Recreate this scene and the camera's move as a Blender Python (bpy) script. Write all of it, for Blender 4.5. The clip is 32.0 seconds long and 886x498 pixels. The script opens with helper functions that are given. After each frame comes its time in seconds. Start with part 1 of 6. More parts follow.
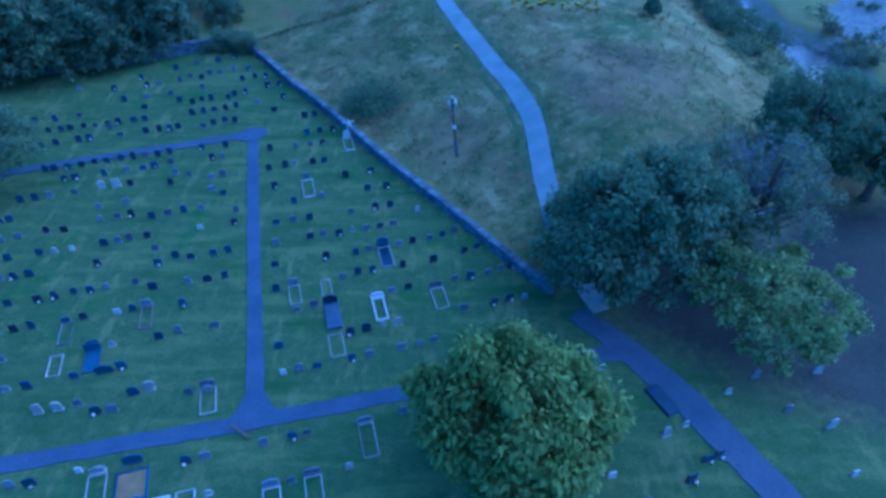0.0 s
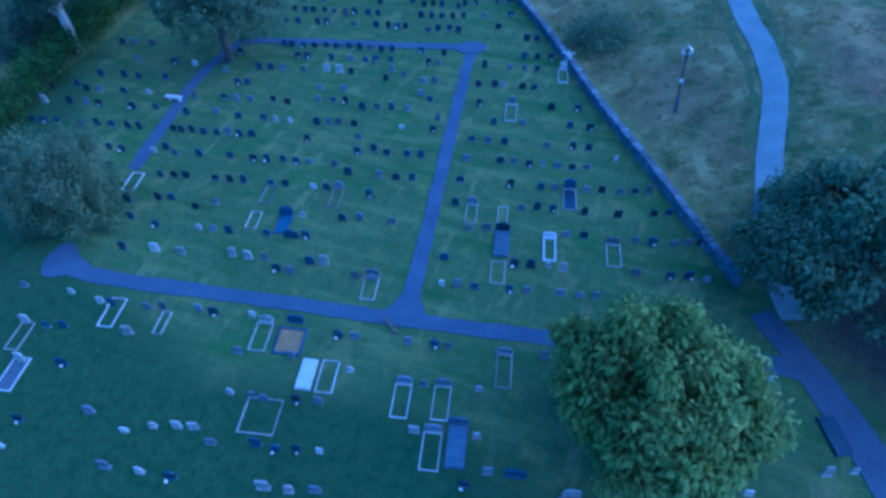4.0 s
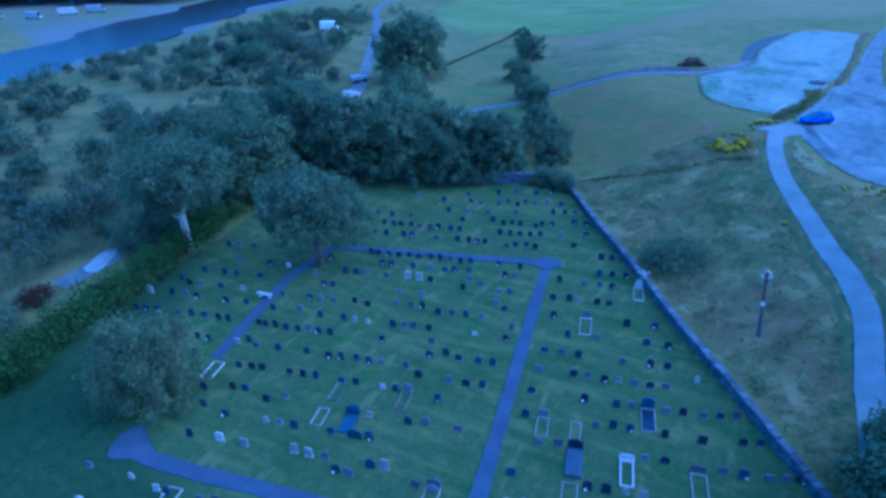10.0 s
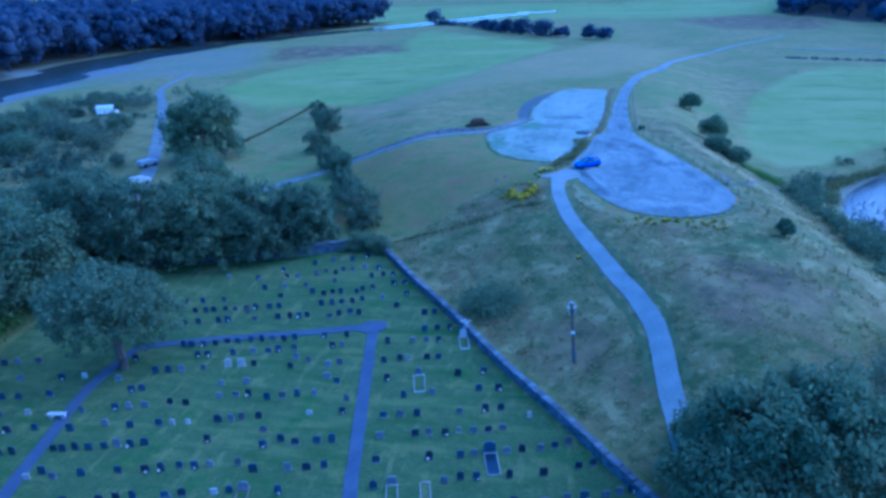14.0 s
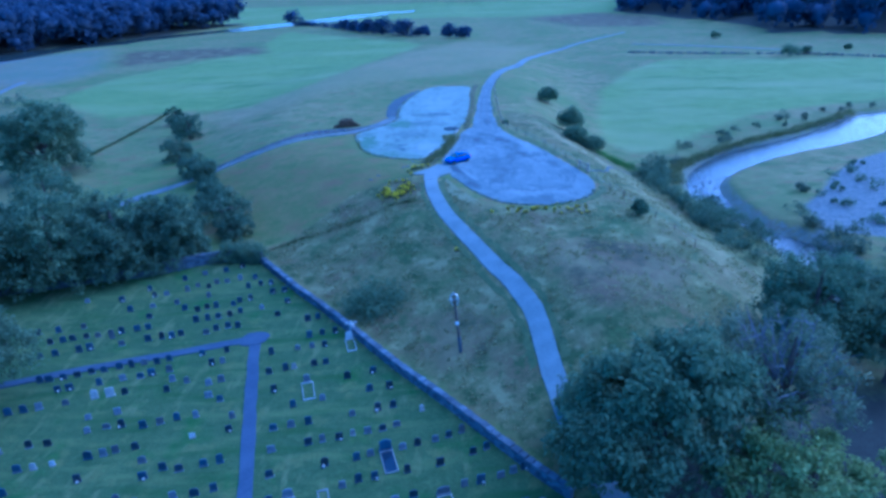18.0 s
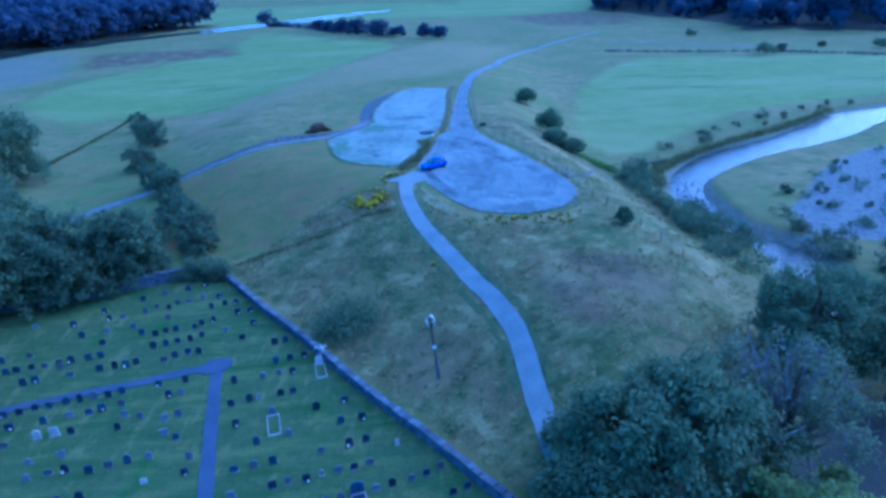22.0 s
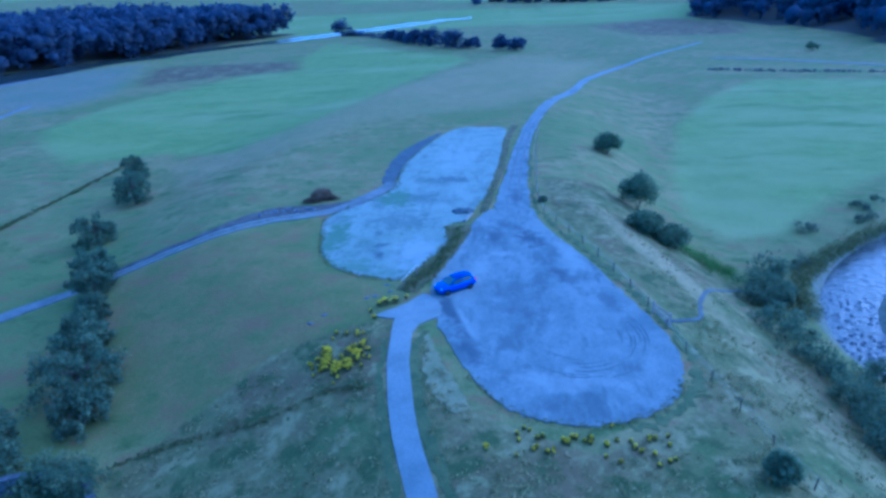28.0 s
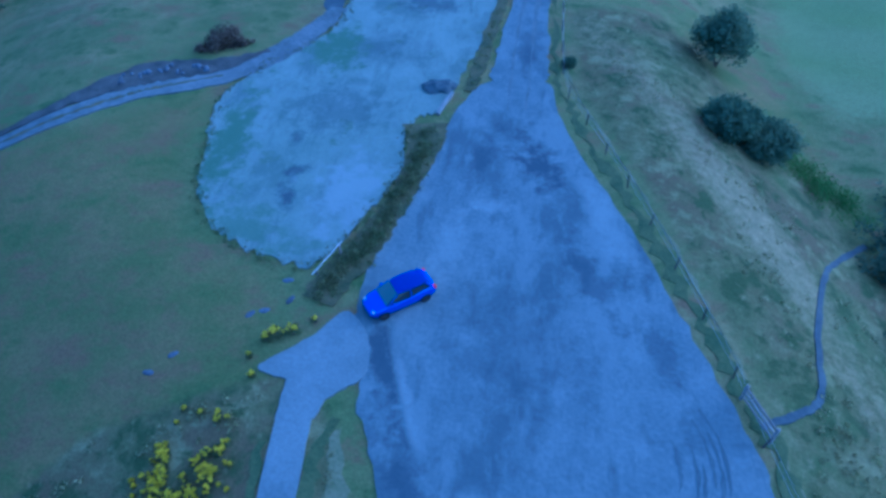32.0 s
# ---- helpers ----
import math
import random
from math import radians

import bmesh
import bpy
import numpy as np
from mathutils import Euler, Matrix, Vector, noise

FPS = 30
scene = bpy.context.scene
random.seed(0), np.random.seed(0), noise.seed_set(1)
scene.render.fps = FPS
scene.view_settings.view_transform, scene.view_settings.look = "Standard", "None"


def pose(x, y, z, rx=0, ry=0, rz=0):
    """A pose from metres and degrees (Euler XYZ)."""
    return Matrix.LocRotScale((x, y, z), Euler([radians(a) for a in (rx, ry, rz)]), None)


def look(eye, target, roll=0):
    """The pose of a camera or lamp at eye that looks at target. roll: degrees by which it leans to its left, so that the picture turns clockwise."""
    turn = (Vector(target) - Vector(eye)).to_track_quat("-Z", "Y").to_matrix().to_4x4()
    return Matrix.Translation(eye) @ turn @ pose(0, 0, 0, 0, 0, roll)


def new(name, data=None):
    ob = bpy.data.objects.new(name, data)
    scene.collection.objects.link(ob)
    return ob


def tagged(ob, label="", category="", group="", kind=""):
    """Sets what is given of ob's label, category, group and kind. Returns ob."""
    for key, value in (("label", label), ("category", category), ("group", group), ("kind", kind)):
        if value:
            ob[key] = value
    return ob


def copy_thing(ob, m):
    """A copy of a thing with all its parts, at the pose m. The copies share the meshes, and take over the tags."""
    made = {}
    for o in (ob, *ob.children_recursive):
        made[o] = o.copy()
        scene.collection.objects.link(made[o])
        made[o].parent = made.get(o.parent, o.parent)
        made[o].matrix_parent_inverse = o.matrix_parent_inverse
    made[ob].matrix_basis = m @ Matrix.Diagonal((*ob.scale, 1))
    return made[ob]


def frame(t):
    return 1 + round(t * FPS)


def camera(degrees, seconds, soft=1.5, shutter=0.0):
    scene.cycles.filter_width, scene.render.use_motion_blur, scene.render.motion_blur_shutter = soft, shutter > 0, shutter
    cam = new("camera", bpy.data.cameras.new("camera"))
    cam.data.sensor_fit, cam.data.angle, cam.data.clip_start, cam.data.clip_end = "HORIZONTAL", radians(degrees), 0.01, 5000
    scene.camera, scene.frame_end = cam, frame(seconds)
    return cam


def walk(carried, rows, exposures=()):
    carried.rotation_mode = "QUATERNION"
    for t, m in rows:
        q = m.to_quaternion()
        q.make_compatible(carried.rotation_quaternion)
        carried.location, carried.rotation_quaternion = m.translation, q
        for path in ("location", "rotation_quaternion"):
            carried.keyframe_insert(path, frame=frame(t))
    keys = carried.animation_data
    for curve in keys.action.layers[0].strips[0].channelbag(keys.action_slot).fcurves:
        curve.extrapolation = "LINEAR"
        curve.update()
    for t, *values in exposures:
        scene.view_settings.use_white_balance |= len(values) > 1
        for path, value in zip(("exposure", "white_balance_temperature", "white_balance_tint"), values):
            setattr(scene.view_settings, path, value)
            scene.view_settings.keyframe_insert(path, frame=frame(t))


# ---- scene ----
cam = camera(70.4, 32.0, 3.2)
METRES, EYE, TILT, LEAN, TURN = 72.0, 32.0, -42.0, 0.0, 0.0
ROWS = [
    (0.0, 0.0, 0.0, 0.0, 0.0, 0.0, -0.0),
    (0.5, 0.0004, 0.0019, -0.001, -0.25, -3.84, 0.41),
    (1.0, 0.0004, 0.0041, -0.0007, 0.13, -6.32, 0.26),
    (1.5, -0.0009, 0.0057, -0.0008, 2.78, -6.34, -2.14),
    (2.0, -0.0015, 0.0074, -0.0014, 6.19, -6.41, -5.21),
    (2.5, -0.0017, 0.0091, -0.0021, 8.67, -6.55, -7.38),
    (3.0, -0.0018, 0.0102, -0.0024, 11.25, -6.82, -9.58),
    (3.5, -0.0019, 0.0106, -0.0028, 14.06, -7.24, -11.86),
    (4.0, -0.0014, 0.011, -0.0035, 16.98, -7.82, -14.12),
    (4.5, -0.001, 0.0111, -0.0043, 18.52, -8.16, -15.14),
    (6.5, -0.0009, 0.0107, -0.0071, 21.88, -5.53, -17.13),
    (7.0, -0.0003, 0.011, -0.0077, 22.35, -3.68, -17.28),
    (7.5, 0.0003, 0.011, -0.0083, 22.74, -1.61, -17.41),
    (8.0, 0.0001, 0.0105, -0.009, 22.98, 0.48, -17.54),
    (8.5, 0.0006, 0.0107, -0.0092, 23.36, 2.54, -17.65),
    (9.0, 0.0006, 0.0113, -0.0095, 23.48, 4.75, -17.75),
    (9.5, 0.0004, 0.0118, -0.0098, 23.56, 6.94, -17.84),
    (10.0, 0.0008, 0.012, -0.0094, 23.72, 9.55, -17.85),
    (10.5, 0.0017, 0.0125, -0.0096, 23.91, 12.66, -17.82),
    (11.0, 0.0014, 0.0124, -0.0112, 23.97, 15.86, -17.85),
    (11.5, 0.0016, 0.0125, -0.0114, 24.11, 15.81, -17.94),
    (12.0, 0.0035, 0.0137, -0.0108, 22.26, 16.28, -16.47),
    (12.5, 0.0031, 0.0142, -0.0105, 16.37, 17.59, -11.69),
    (13.0, 0.0012, 0.0142, -0.01, 12.5, 18.21, -8.46),
    (13.5, 0.0011, 0.0147, -0.0095, 10.84, 18.43, -7.04),
    (14.0, 0.0011, 0.0147, -0.0091, 9.64, 18.54, -6.03),
    (14.5, 0.0018, 0.0149, -0.0092, 8.47, 18.67, -4.99),
    (16.5, 0.0031, 0.0142, -0.011, 6.06, 18.87, -2.85),
    (17.0, 0.0057, 0.016, -0.0122, 1.99, 18.98, 0.88),
    (17.5, 0.0032, 0.0152, -0.0121, -1.55, 18.76, 3.98),
    (18.0, -0.0001, 0.0141, -0.0118, 0.65, 18.89, 1.85),
    (18.5, 0.0031, 0.0161, -0.0127, 4.66, 19.06, -1.71),
    (19.0, 0.0052, 0.0168, -0.0137, 1.55, 19.11, 1.19),
    (19.5, 0.0049, 0.0156, -0.0141, -0.98, 18.98, 3.55),
    (20.0, 0.0045, 0.0155, -0.0145, -1.36, 18.92, 3.93),
    (20.5, 0.0044, 0.0196, -0.0108, -1.34, 18.84, 3.95),
    (21.0, 0.0046, 0.0286, -0.0024, -1.13, 18.8, 3.78),
    (21.5, 0.0056, 0.0413, 0.0091, -0.9, 18.79, 3.57),
    (22.0, 0.0072, 0.0568, 0.0237, -0.71, 18.79, 3.41),
    (22.5, 0.01, 0.0748, 0.0408, -0.68, 18.75, 3.41),
    (23.0, 0.0143, 0.0953, 0.0608, -0.84, 18.72, 3.61),
    (23.5, 0.02, 0.118, 0.0829, -1.17, 18.71, 3.98),
    (24.0, 0.0262, 0.1425, 0.1072, -1.47, 18.71, 4.39),
    (24.5, 0.034, 0.1704, 0.1353, -1.7, 18.7, 4.74),
    (26.5, 0.0662, 0.2875, 0.25, -1.77, 18.83, 5.12),
    (27.0, 0.0752, 0.319, 0.2816, 2.9, 19.16, 0.93),
    (27.5, 0.0864, 0.3521, 0.3132, 4.86, 19.23, -0.8),
    (28.0, 0.0939, 0.3848, 0.3453, 5.25, 19.23, -1.15),
    (28.5, 0.0993, 0.4188, 0.3761, 5.36, 16.96, -1.4),
    (29.0, 0.1035, 0.4527, 0.4121, 5.51, 14.1, -1.62),
    (29.5, 0.1072, 0.4886, 0.4457, 5.63, 13.13, -1.79),
    (30.0, 0.1091, 0.5257, 0.4815, 5.69, 11.04, -1.96),
    (30.5, 0.1104, 0.5645, 0.5169, 5.81, 7.99, -2.14),
    (31.0, 0.1116, 0.6049, 0.5545, 5.98, 3.59, -2.32),
    (31.5, 0.1127, 0.6504, 0.5958, 6.17, -0.15, -2.53),
    (32.0, 0.1138, 0.6934, 0.6343, 6.35, -4.46, -2.7),
]
KELVIN, TINT = 3430.0, 15.0
walk(cam, [(t, pose(0, 0, EYE, TILT, LEAN, TURN) @ pose(METRES * x, METRES * y, METRES * z, 90 + pitch, roll, yaw)) for t, x, y, z, yaw, pitch, roll in ROWS],
     [(0.0, 1.4, 3330.0, 13.0), (9.0, 1.4, 3350.0, 13.0), (13.0, 1.54, KELVIN, TINT), (24.0, 1.5, KELVIN, TINT), (28.0, 1.42, KELVIN, 14.0), (30.0, 1.25, 3430.0, 11.0), (32.0, 0.98, 3360.0, 10.0)])

# ---- light: a clouded evening sky and a weak, very soft sun ----
world = bpy.data.worlds.new("evening_sky")
scene.world = world
world.use_nodes = True
wn = world.node_tree.nodes
sky = wn.new("ShaderNodeTexSky")
sky.sky_type, sky.sun_disc = "NISHITA", False
sky.sun_elevation, sky.sun_rotation = radians(24), radians(60)
sky.dust_density, sky.ozone_density = 2.0, 3.0
world.node_tree.links.new(sky.outputs[0], wn["Background"].inputs[0])
wn["Background"].inputs[1].default_value = 0.11
sun = new("sun", bpy.data.lights.new("sun", "SUN"))
sun.data.energy, sun.data.angle, sun.data.color = 0.5, radians(60), (1.0, 0.96, 0.9)
sun.matrix_world = look((30, 25, 90), (0, 40, 0))


# ---- materials ----
def mat(name, c1, c2, scale=1.0, rough=0.85, metal=0.0, bump=0.0, fine=6.0, rnd=0.0, spec=0.3, isl=False, trans=0.0):
    """Two colours mixed by coarse and fine noise in metres; rnd: brightness spread from piece to piece."""
    m = bpy.data.materials.new(name)
    m.use_nodes = True
    n, l = m.node_tree.nodes, m.node_tree.links
    b = n["Principled BSDF"]
    geo = n.new("ShaderNodeNewGeometry")
    a, f = n.new("ShaderNodeTexNoise"), n.new("ShaderNodeTexNoise")
    a.inputs["Scale"].default_value, f.inputs["Scale"].default_value = scale, scale * fine
    a.inputs["Detail"].default_value = f.inputs["Detail"].default_value = 4
    l.new(geo.outputs["Position"], a.inputs["Vector"]), l.new(geo.outputs["Position"], f.inputs["Vector"])
    mx = n.new("ShaderNodeMath")
    mx.operation = "MULTIPLY_ADD"
    l.new(f.outputs[0], mx.inputs[0])
    mx.inputs[1].default_value = 0.8
    l.new(a.outputs[0], mx.inputs[2])
    ramp = n.new("ShaderNodeMapRange")
    ramp.inputs[1].default_value, ramp.inputs[2].default_value = 0.65, 1.15
    l.new(mx.outputs[0], ramp.inputs[0])
    mix = n.new("ShaderNodeMix")
    mix.data_type = "RGBA"
    mix.inputs[6].default_value, mix.inputs[7].default_value = (*c1, 1), (*c2, 1)
    l.new(ramp.outputs[0], mix.inputs[0])
    out = mix.outputs[2]
    if rnd:
        hsv = n.new("ShaderNodeHueSaturation")
        r = n.new("ShaderNodeMapRange")
        r.inputs[3].default_value, r.inputs[4].default_value = 1 - rnd, 1 + rnd
        if isl:
            l.new(geo.outputs["Random Per Island"], r.inputs[0])
        else:
            oi = n.new("ShaderNodeObjectInfo")
            l.new(oi.outputs["Random"], r.inputs[0])
        l.new(r.outputs[0], hsv.inputs["Value"])
        l.new(out, hsv.inputs["Color"])
        out = hsv.outputs[0]
    l.new(out, b.inputs["Base Color"])
    b.inputs["Roughness"].default_value, b.inputs["Metallic"].default_value = rough, metal
    b.inputs["Specular IOR Level"].default_value = spec
    if trans:
        b.inputs["Transmission Weight"].default_value = trans
    if bump:
        bn = n.new("ShaderNodeBump")
        bn.inputs["Strength"].default_value, bn.inputs["Distance"].default_value = bump, 0.05
        l.new(f.outputs[0], bn.inputs["Height"])
        l.new(bn.outputs[0], b.inputs["Normal"])
    return m


def leaf(name, c1, c2, scale=0.5, rnd=0.45):
    m = mat(name, c1, c2, scale, 0.8, rnd=rnd, isl=True, spec=0.12)
    n, l = m.node_tree.nodes, m.node_tree.links
    b = n["Principled BSDF"]
    t, mx = n.new("ShaderNodeBsdfTranslucent"), n.new("ShaderNodeMixShader")
    l.new(b.inputs["Base Color"].links[0].from_socket, t.inputs[0])
    mx.inputs[0].default_value = 0.42
    l.new(b.outputs[0], mx.inputs[1]), l.new(t.outputs[0], mx.inputs[2])
    l.new(mx.outputs[0], n["Material Output"].inputs[0])
    return m


M_TARMAC = mat("tarmac", (0.15, 0.17, 0.168), (0.225, 0.245, 0.24), 0.5, 0.75, bump=0.3, fine=12)
M_PATH = mat("old_tarmac", (0.05, 0.06, 0.092), (0.078, 0.09, 0.128), 0.6, 0.8, bump=0.3, fine=10)


def gravel_material(name, dark, mid, light, moss=None, spots=()):
    """Loose stone, damp and dark in blotches, pale where wheels have packed it."""
    m = mat(name, mid, light, 0.5, 0.9, bump=0.5, fine=9)
    n, l = m.node_tree.nodes, m.node_tree.links
    b = n["Principled BSDF"]
    col = b.inputs["Base Color"].links[0].from_socket
    geo = n.new("ShaderNodeNewGeometry")
    for scale, lo, hi, c, stretch, much in ((0.16, 0.52, 0.62, dark, (1, 1, 1), 0.75), (0.3, 0.56, 0.66, dark, (1.6, 0.45, 1), 0.75), (0.22, 0.56, 0.64, light, (1.4, 0.5, 1), 0.75), (0.95, 0.55, 0.68, dark, (1.5, 0.5, 1), 0.5), (1.25, 0.57, 0.68, light, (1.5, 0.55, 1), 0.5), (0.33, 0.6, 0.66, moss, (1, 1, 1), 0.75)):
        if c is None:
            continue
        mp, t, r = n.new("ShaderNodeMapping"), n.new("ShaderNodeTexNoise"), n.new("ShaderNodeMapRange")
        mp.inputs["Location"].default_value, mp.inputs["Scale"].default_value = (scale * 40, hi * 50, 0), stretch
        mp.inputs["Rotation"].default_value = (0, 0, radians(12))
        t.inputs["Scale"].default_value, t.inputs["Detail"].default_value, t.inputs["Roughness"].default_value = scale, 6, 0.65
        r.inputs[1].default_value, r.inputs[2].default_value, r.inputs[4].default_value = lo, hi, much
        l.new(geo.outputs["Position"], mp.inputs[0]), l.new(mp.outputs[0], t.inputs["Vector"]), l.new(t.outputs[0], r.inputs[0])
        x = n.new("ShaderNodeMix")
        x.data_type = "RGBA"
        x.inputs[7].default_value = (*c, 1)
        l.new(r.outputs[0], x.inputs[0]), l.new(col, x.inputs[6])
        col = x.outputs[2]
    wob = n.new("ShaderNodeTexNoise")
    wob.inputs["Scale"].default_value, wob.inputs["Detail"].default_value, wob.inputs["Roughness"].default_value = 0.75, 6, 0.72
    l.new(geo.outputs["Position"], wob.inputs["Vector"])
    for sx, sy, rx, ry, turn, c, much in spots:
        mp, ln, ad, r = n.new("ShaderNodeMapping"), n.new("ShaderNodeVectorMath"), n.new("ShaderNodeMath"), n.new("ShaderNodeMapRange")
        mp.vector_type = "TEXTURE"
        mp.inputs["Location"].default_value, mp.inputs["Rotation"].default_value, mp.inputs["Scale"].default_value = (sx, sy, 7.3), (0, 0, radians(turn)), (rx, ry, 12)
        ln.operation, ad.operation, ad.inputs[1].default_value = "LENGTH", "MULTIPLY_ADD", 4.2
        l.new(geo.outputs["Position"], mp.inputs[0]), l.new(mp.outputs[0], ln.inputs[0])
        l.new(wob.outputs[0], ad.inputs[0]), l.new(ln.outputs["Value"], ad.inputs[2])
        r.inputs[1].default_value, r.inputs[2].default_value, r.inputs[3].default_value, r.inputs[4].default_value = 2.5, 3.3, much, 0.0
        l.new(ad.outputs[0], r.inputs[0])
        x = n.new("ShaderNodeMix")
        x.data_type = "RGBA"
        x.inputs[7].default_value = (*c, 1)
        l.new(r.outputs[0], x.inputs[0]), l.new(col, x.inputs[6])
        col = x.outputs[2]
    l.new(col, b.inputs["Base Color"])
    return m


DAMP, PACKED, MOSS = (0.056, 0.07, 0.086), (0.265, 0.29, 0.28), (0.10, 0.15, 0.085)
# stained and packed places: x, y, half sizes, turn, colour, strength
PARK_SPOTS = [(9.7, 100.2, 1.5, 3.2, 22, DAMP, 0.9), (6.0, 100.0, 0.9, 3.4, -14, DAMP, 0.6), (2.5, 83.9, 0.75, 3.2, 22, DAMP, 0.85), (4.2, 78.4, 1.0, 2.2, 28, DAMP, 0.7), (12.6, 90.7, 0.8, 3.2, 20, DAMP, 0.6), (8.7, 85.6, 3.6, 3.0, 0, DAMP, 0.3), (15.9, 86.0, 0.8, 2.2, 15, DAMP, 0.5),
              (8.8, 115.2, 1.2, 4.0, 0, DAMP, 0.5), (7.0, 95.9, 1.4, 0.8, 0, PACKED, 0.55), (3.6, 82.9, 0.3, 2.4, 20, PACKED, 0.6), (13.6, 95.3, 1.0, 6.0, 17, PACKED, 0.45), (11.1, 74.6, 4.5, 1.4, 0, PACKED, 0.4), (4.7, 92.4, 1.0, 3.5, -14, PACKED, 0.45)]
LOT_SPOTS = [(-5.7, 99.9, 7.5, 9.0, 0, MOSS, 0.2), (-6.0, 95.9, 0.7, 1.3, 30, DAMP, 0.8), (-5.9, 98.4, 1.0, 0.5, 20, DAMP, 0.7), (-6.9, 102.0, 0.5, 0.9, 0, DAMP, 0.6), (-11.6, 101.0, 1.8, 6.2, 0, MOSS, 0.95), (-7.8, 93.2, 3.3, 1.8, -30, MOSS, 0.6), (-3.1, 92.0, 1.5, 1.2, 0, MOSS, 0.5), (-0.1, 122.6, 2.6, 1.8, 0, DAMP, 0.7), (-4.7, 105.5, 3.6, 3.0, 0, DAMP, 0.4), (-3.2, 114.7, 4.0, 2.4, 0, DAMP, 0.3),
             (-2.2, 96.4, 2.4, 4.2, 0, PACKED, 0.8), (0.4, 136.5, 3.4, 9, 0, PACKED, 0.4), (-6.9, 114.3, 2.4, 3.5, 0, MOSS, 0.95)]
M_GRAVEL = gravel_material("car_park_gravel", (0.085, 0.104, 0.114), (0.125, 0.148, 0.155), (0.195, 0.22, 0.22), None, PARK_SPOTS)
M_GRAVEL_PALE = gravel_material("overflow_gravel", (0.122, 0.152, 0.134), (0.172, 0.206, 0.178), (0.236, 0.272, 0.234), (0.12, 0.155, 0.105), LOT_SPOTS)
M_MUD = mat("wet_mud", (0.06, 0.072, 0.082), (0.105, 0.12, 0.125), 0.6, 0.85, bump=0.4, spec=0.15)
M_RUBBLE = mat("dark_rubble", (0.045, 0.046, 0.042), (0.11, 0.108, 0.095), 0.9, 0.95, bump=0.8, fine=7)
M_RUT = mat("packed_rut", (0.10, 0.115, 0.118), (0.17, 0.185, 0.184), 0.8, 0.9, bump=0.4, fine=9)
M_DAMP = mat("damp_gravel", (0.085, 0.105, 0.115), (0.13, 0.15, 0.155), 0.8, 0.9, bump=0.4, fine=9)
M_VERGE = mat("long_green_grass", (0.055, 0.08, 0.028), (0.12, 0.135, 0.05), 0.9, 0.95, bump=0.8, fine=7)
M_STRAW = mat("bleached_grass", (0.13, 0.145, 0.065), (0.235, 0.225, 0.12), 0.7, 0.95, bump=0.8, fine=8)
M_BANK = mat("weedy_bank_earth", (0.052, 0.066, 0.026), (0.14, 0.125, 0.058), 0.7, 0.95, bump=0.8, fine=6)
M_CONCRETE = mat("pale_concrete", (0.26, 0.28, 0.28), (0.4, 0.42, 0.41), 0.7, 0.9, bump=0.4)
M_TRACK = mat("stony_track", (0.1, 0.113, 0.112), (0.188, 0.2, 0.196), 0.5, 0.9, bump=0.4)
M_STONE = mat("wall_stone", (0.07, 0.08, 0.10), (0.15, 0.16, 0.18), 1.5, 0.9, bump=0.6, rnd=0.35)
M_STONES = mat("wall_rubble", (0.06, 0.07, 0.09), (0.13, 0.14, 0.16), 1.5, 0.9, bump=0.6, rnd=0.4, isl=True)
# black stone; the blue it mirrors from the sky is mixed into its colour
M_GRANITE = mat("black_granite", (0.022, 0.034, 0.058), (0.042, 0.06, 0.094), 3, 0.3, rnd=0.5, spec=0.5)
M_GREY = mat("grey_granite", (0.09, 0.10, 0.12), (0.16, 0.17, 0.19), 4, 0.5, bump=0.1, rnd=0.4)
M_BLUESTONE = mat("blue_grey_granite", (0.055, 0.07, 0.1), (0.1, 0.12, 0.155), 4, 0.4, bump=0.1, rnd=0.2)
M_MARBLE = mat("white_marble", (0.3, 0.315, 0.32), (0.46, 0.465, 0.46), 3, 0.5, bump=0.1, rnd=0.2)
M_BRIGHT = mat("polished_white_marble", (0.36, 0.37, 0.385), (0.48, 0.485, 0.49), 3, 0.4, bump=0.1)
M_SAND = mat("weathered_sandstone", (0.19, 0.195, 0.19), (0.33, 0.33, 0.31), 3, 0.9, bump=0.3, rnd=0.3)
M_EARTH = mat("bare_earth", (0.16, 0.115, 0.05), (0.24, 0.18, 0.085), 1.5, 0.95, bump=0.6)
M_REDCHIP = mat("red_granite_chips", (0.125, 0.105, 0.105), (0.185, 0.15, 0.145), 6, 0.8, bump=0.5)
M_FLOWER = mat("pale_flowers", (0.8, 0.78, 0.74), (0.9, 0.88, 0.82), 20, 0.7, rnd=0.15)
M_BARK = mat("bark", (0.07, 0.06, 0.05), (0.14, 0.12, 0.10), 3, 0.95, bump=0.8)
M_TWIG = mat("lilac_twigs", (0.13, 0.127, 0.143), (0.215, 0.208, 0.23), 3, 0.9, bump=0.3)
M_PALEBARK = mat("pale_bark", (0.3, 0.28, 0.25), (0.45, 0.42, 0.38), 3, 0.9, bump=0.6)
M_WOOD = mat("weathered_wood", (0.2, 0.18, 0.15), (0.34, 0.31, 0.27), 5, 0.9, bump=0.4, rnd=0.25)
M_LIME = leaf("lime_leaves", (0.115, 0.175, 0.048), (0.26, 0.315, 0.09), rnd=0.22)
M_LEAFY = leaf("yellowing_leaves", (0.14, 0.2, 0.075), (0.29, 0.34, 0.125), rnd=0.3)
M_OAK = leaf("dark_leaves", (0.1, 0.148, 0.082), (0.19, 0.235, 0.125), rnd=0.2)
M_SILVER = leaf("silver_leaves", (0.109, 0.141, 0.084), (0.195, 0.223, 0.131), rnd=0.3)
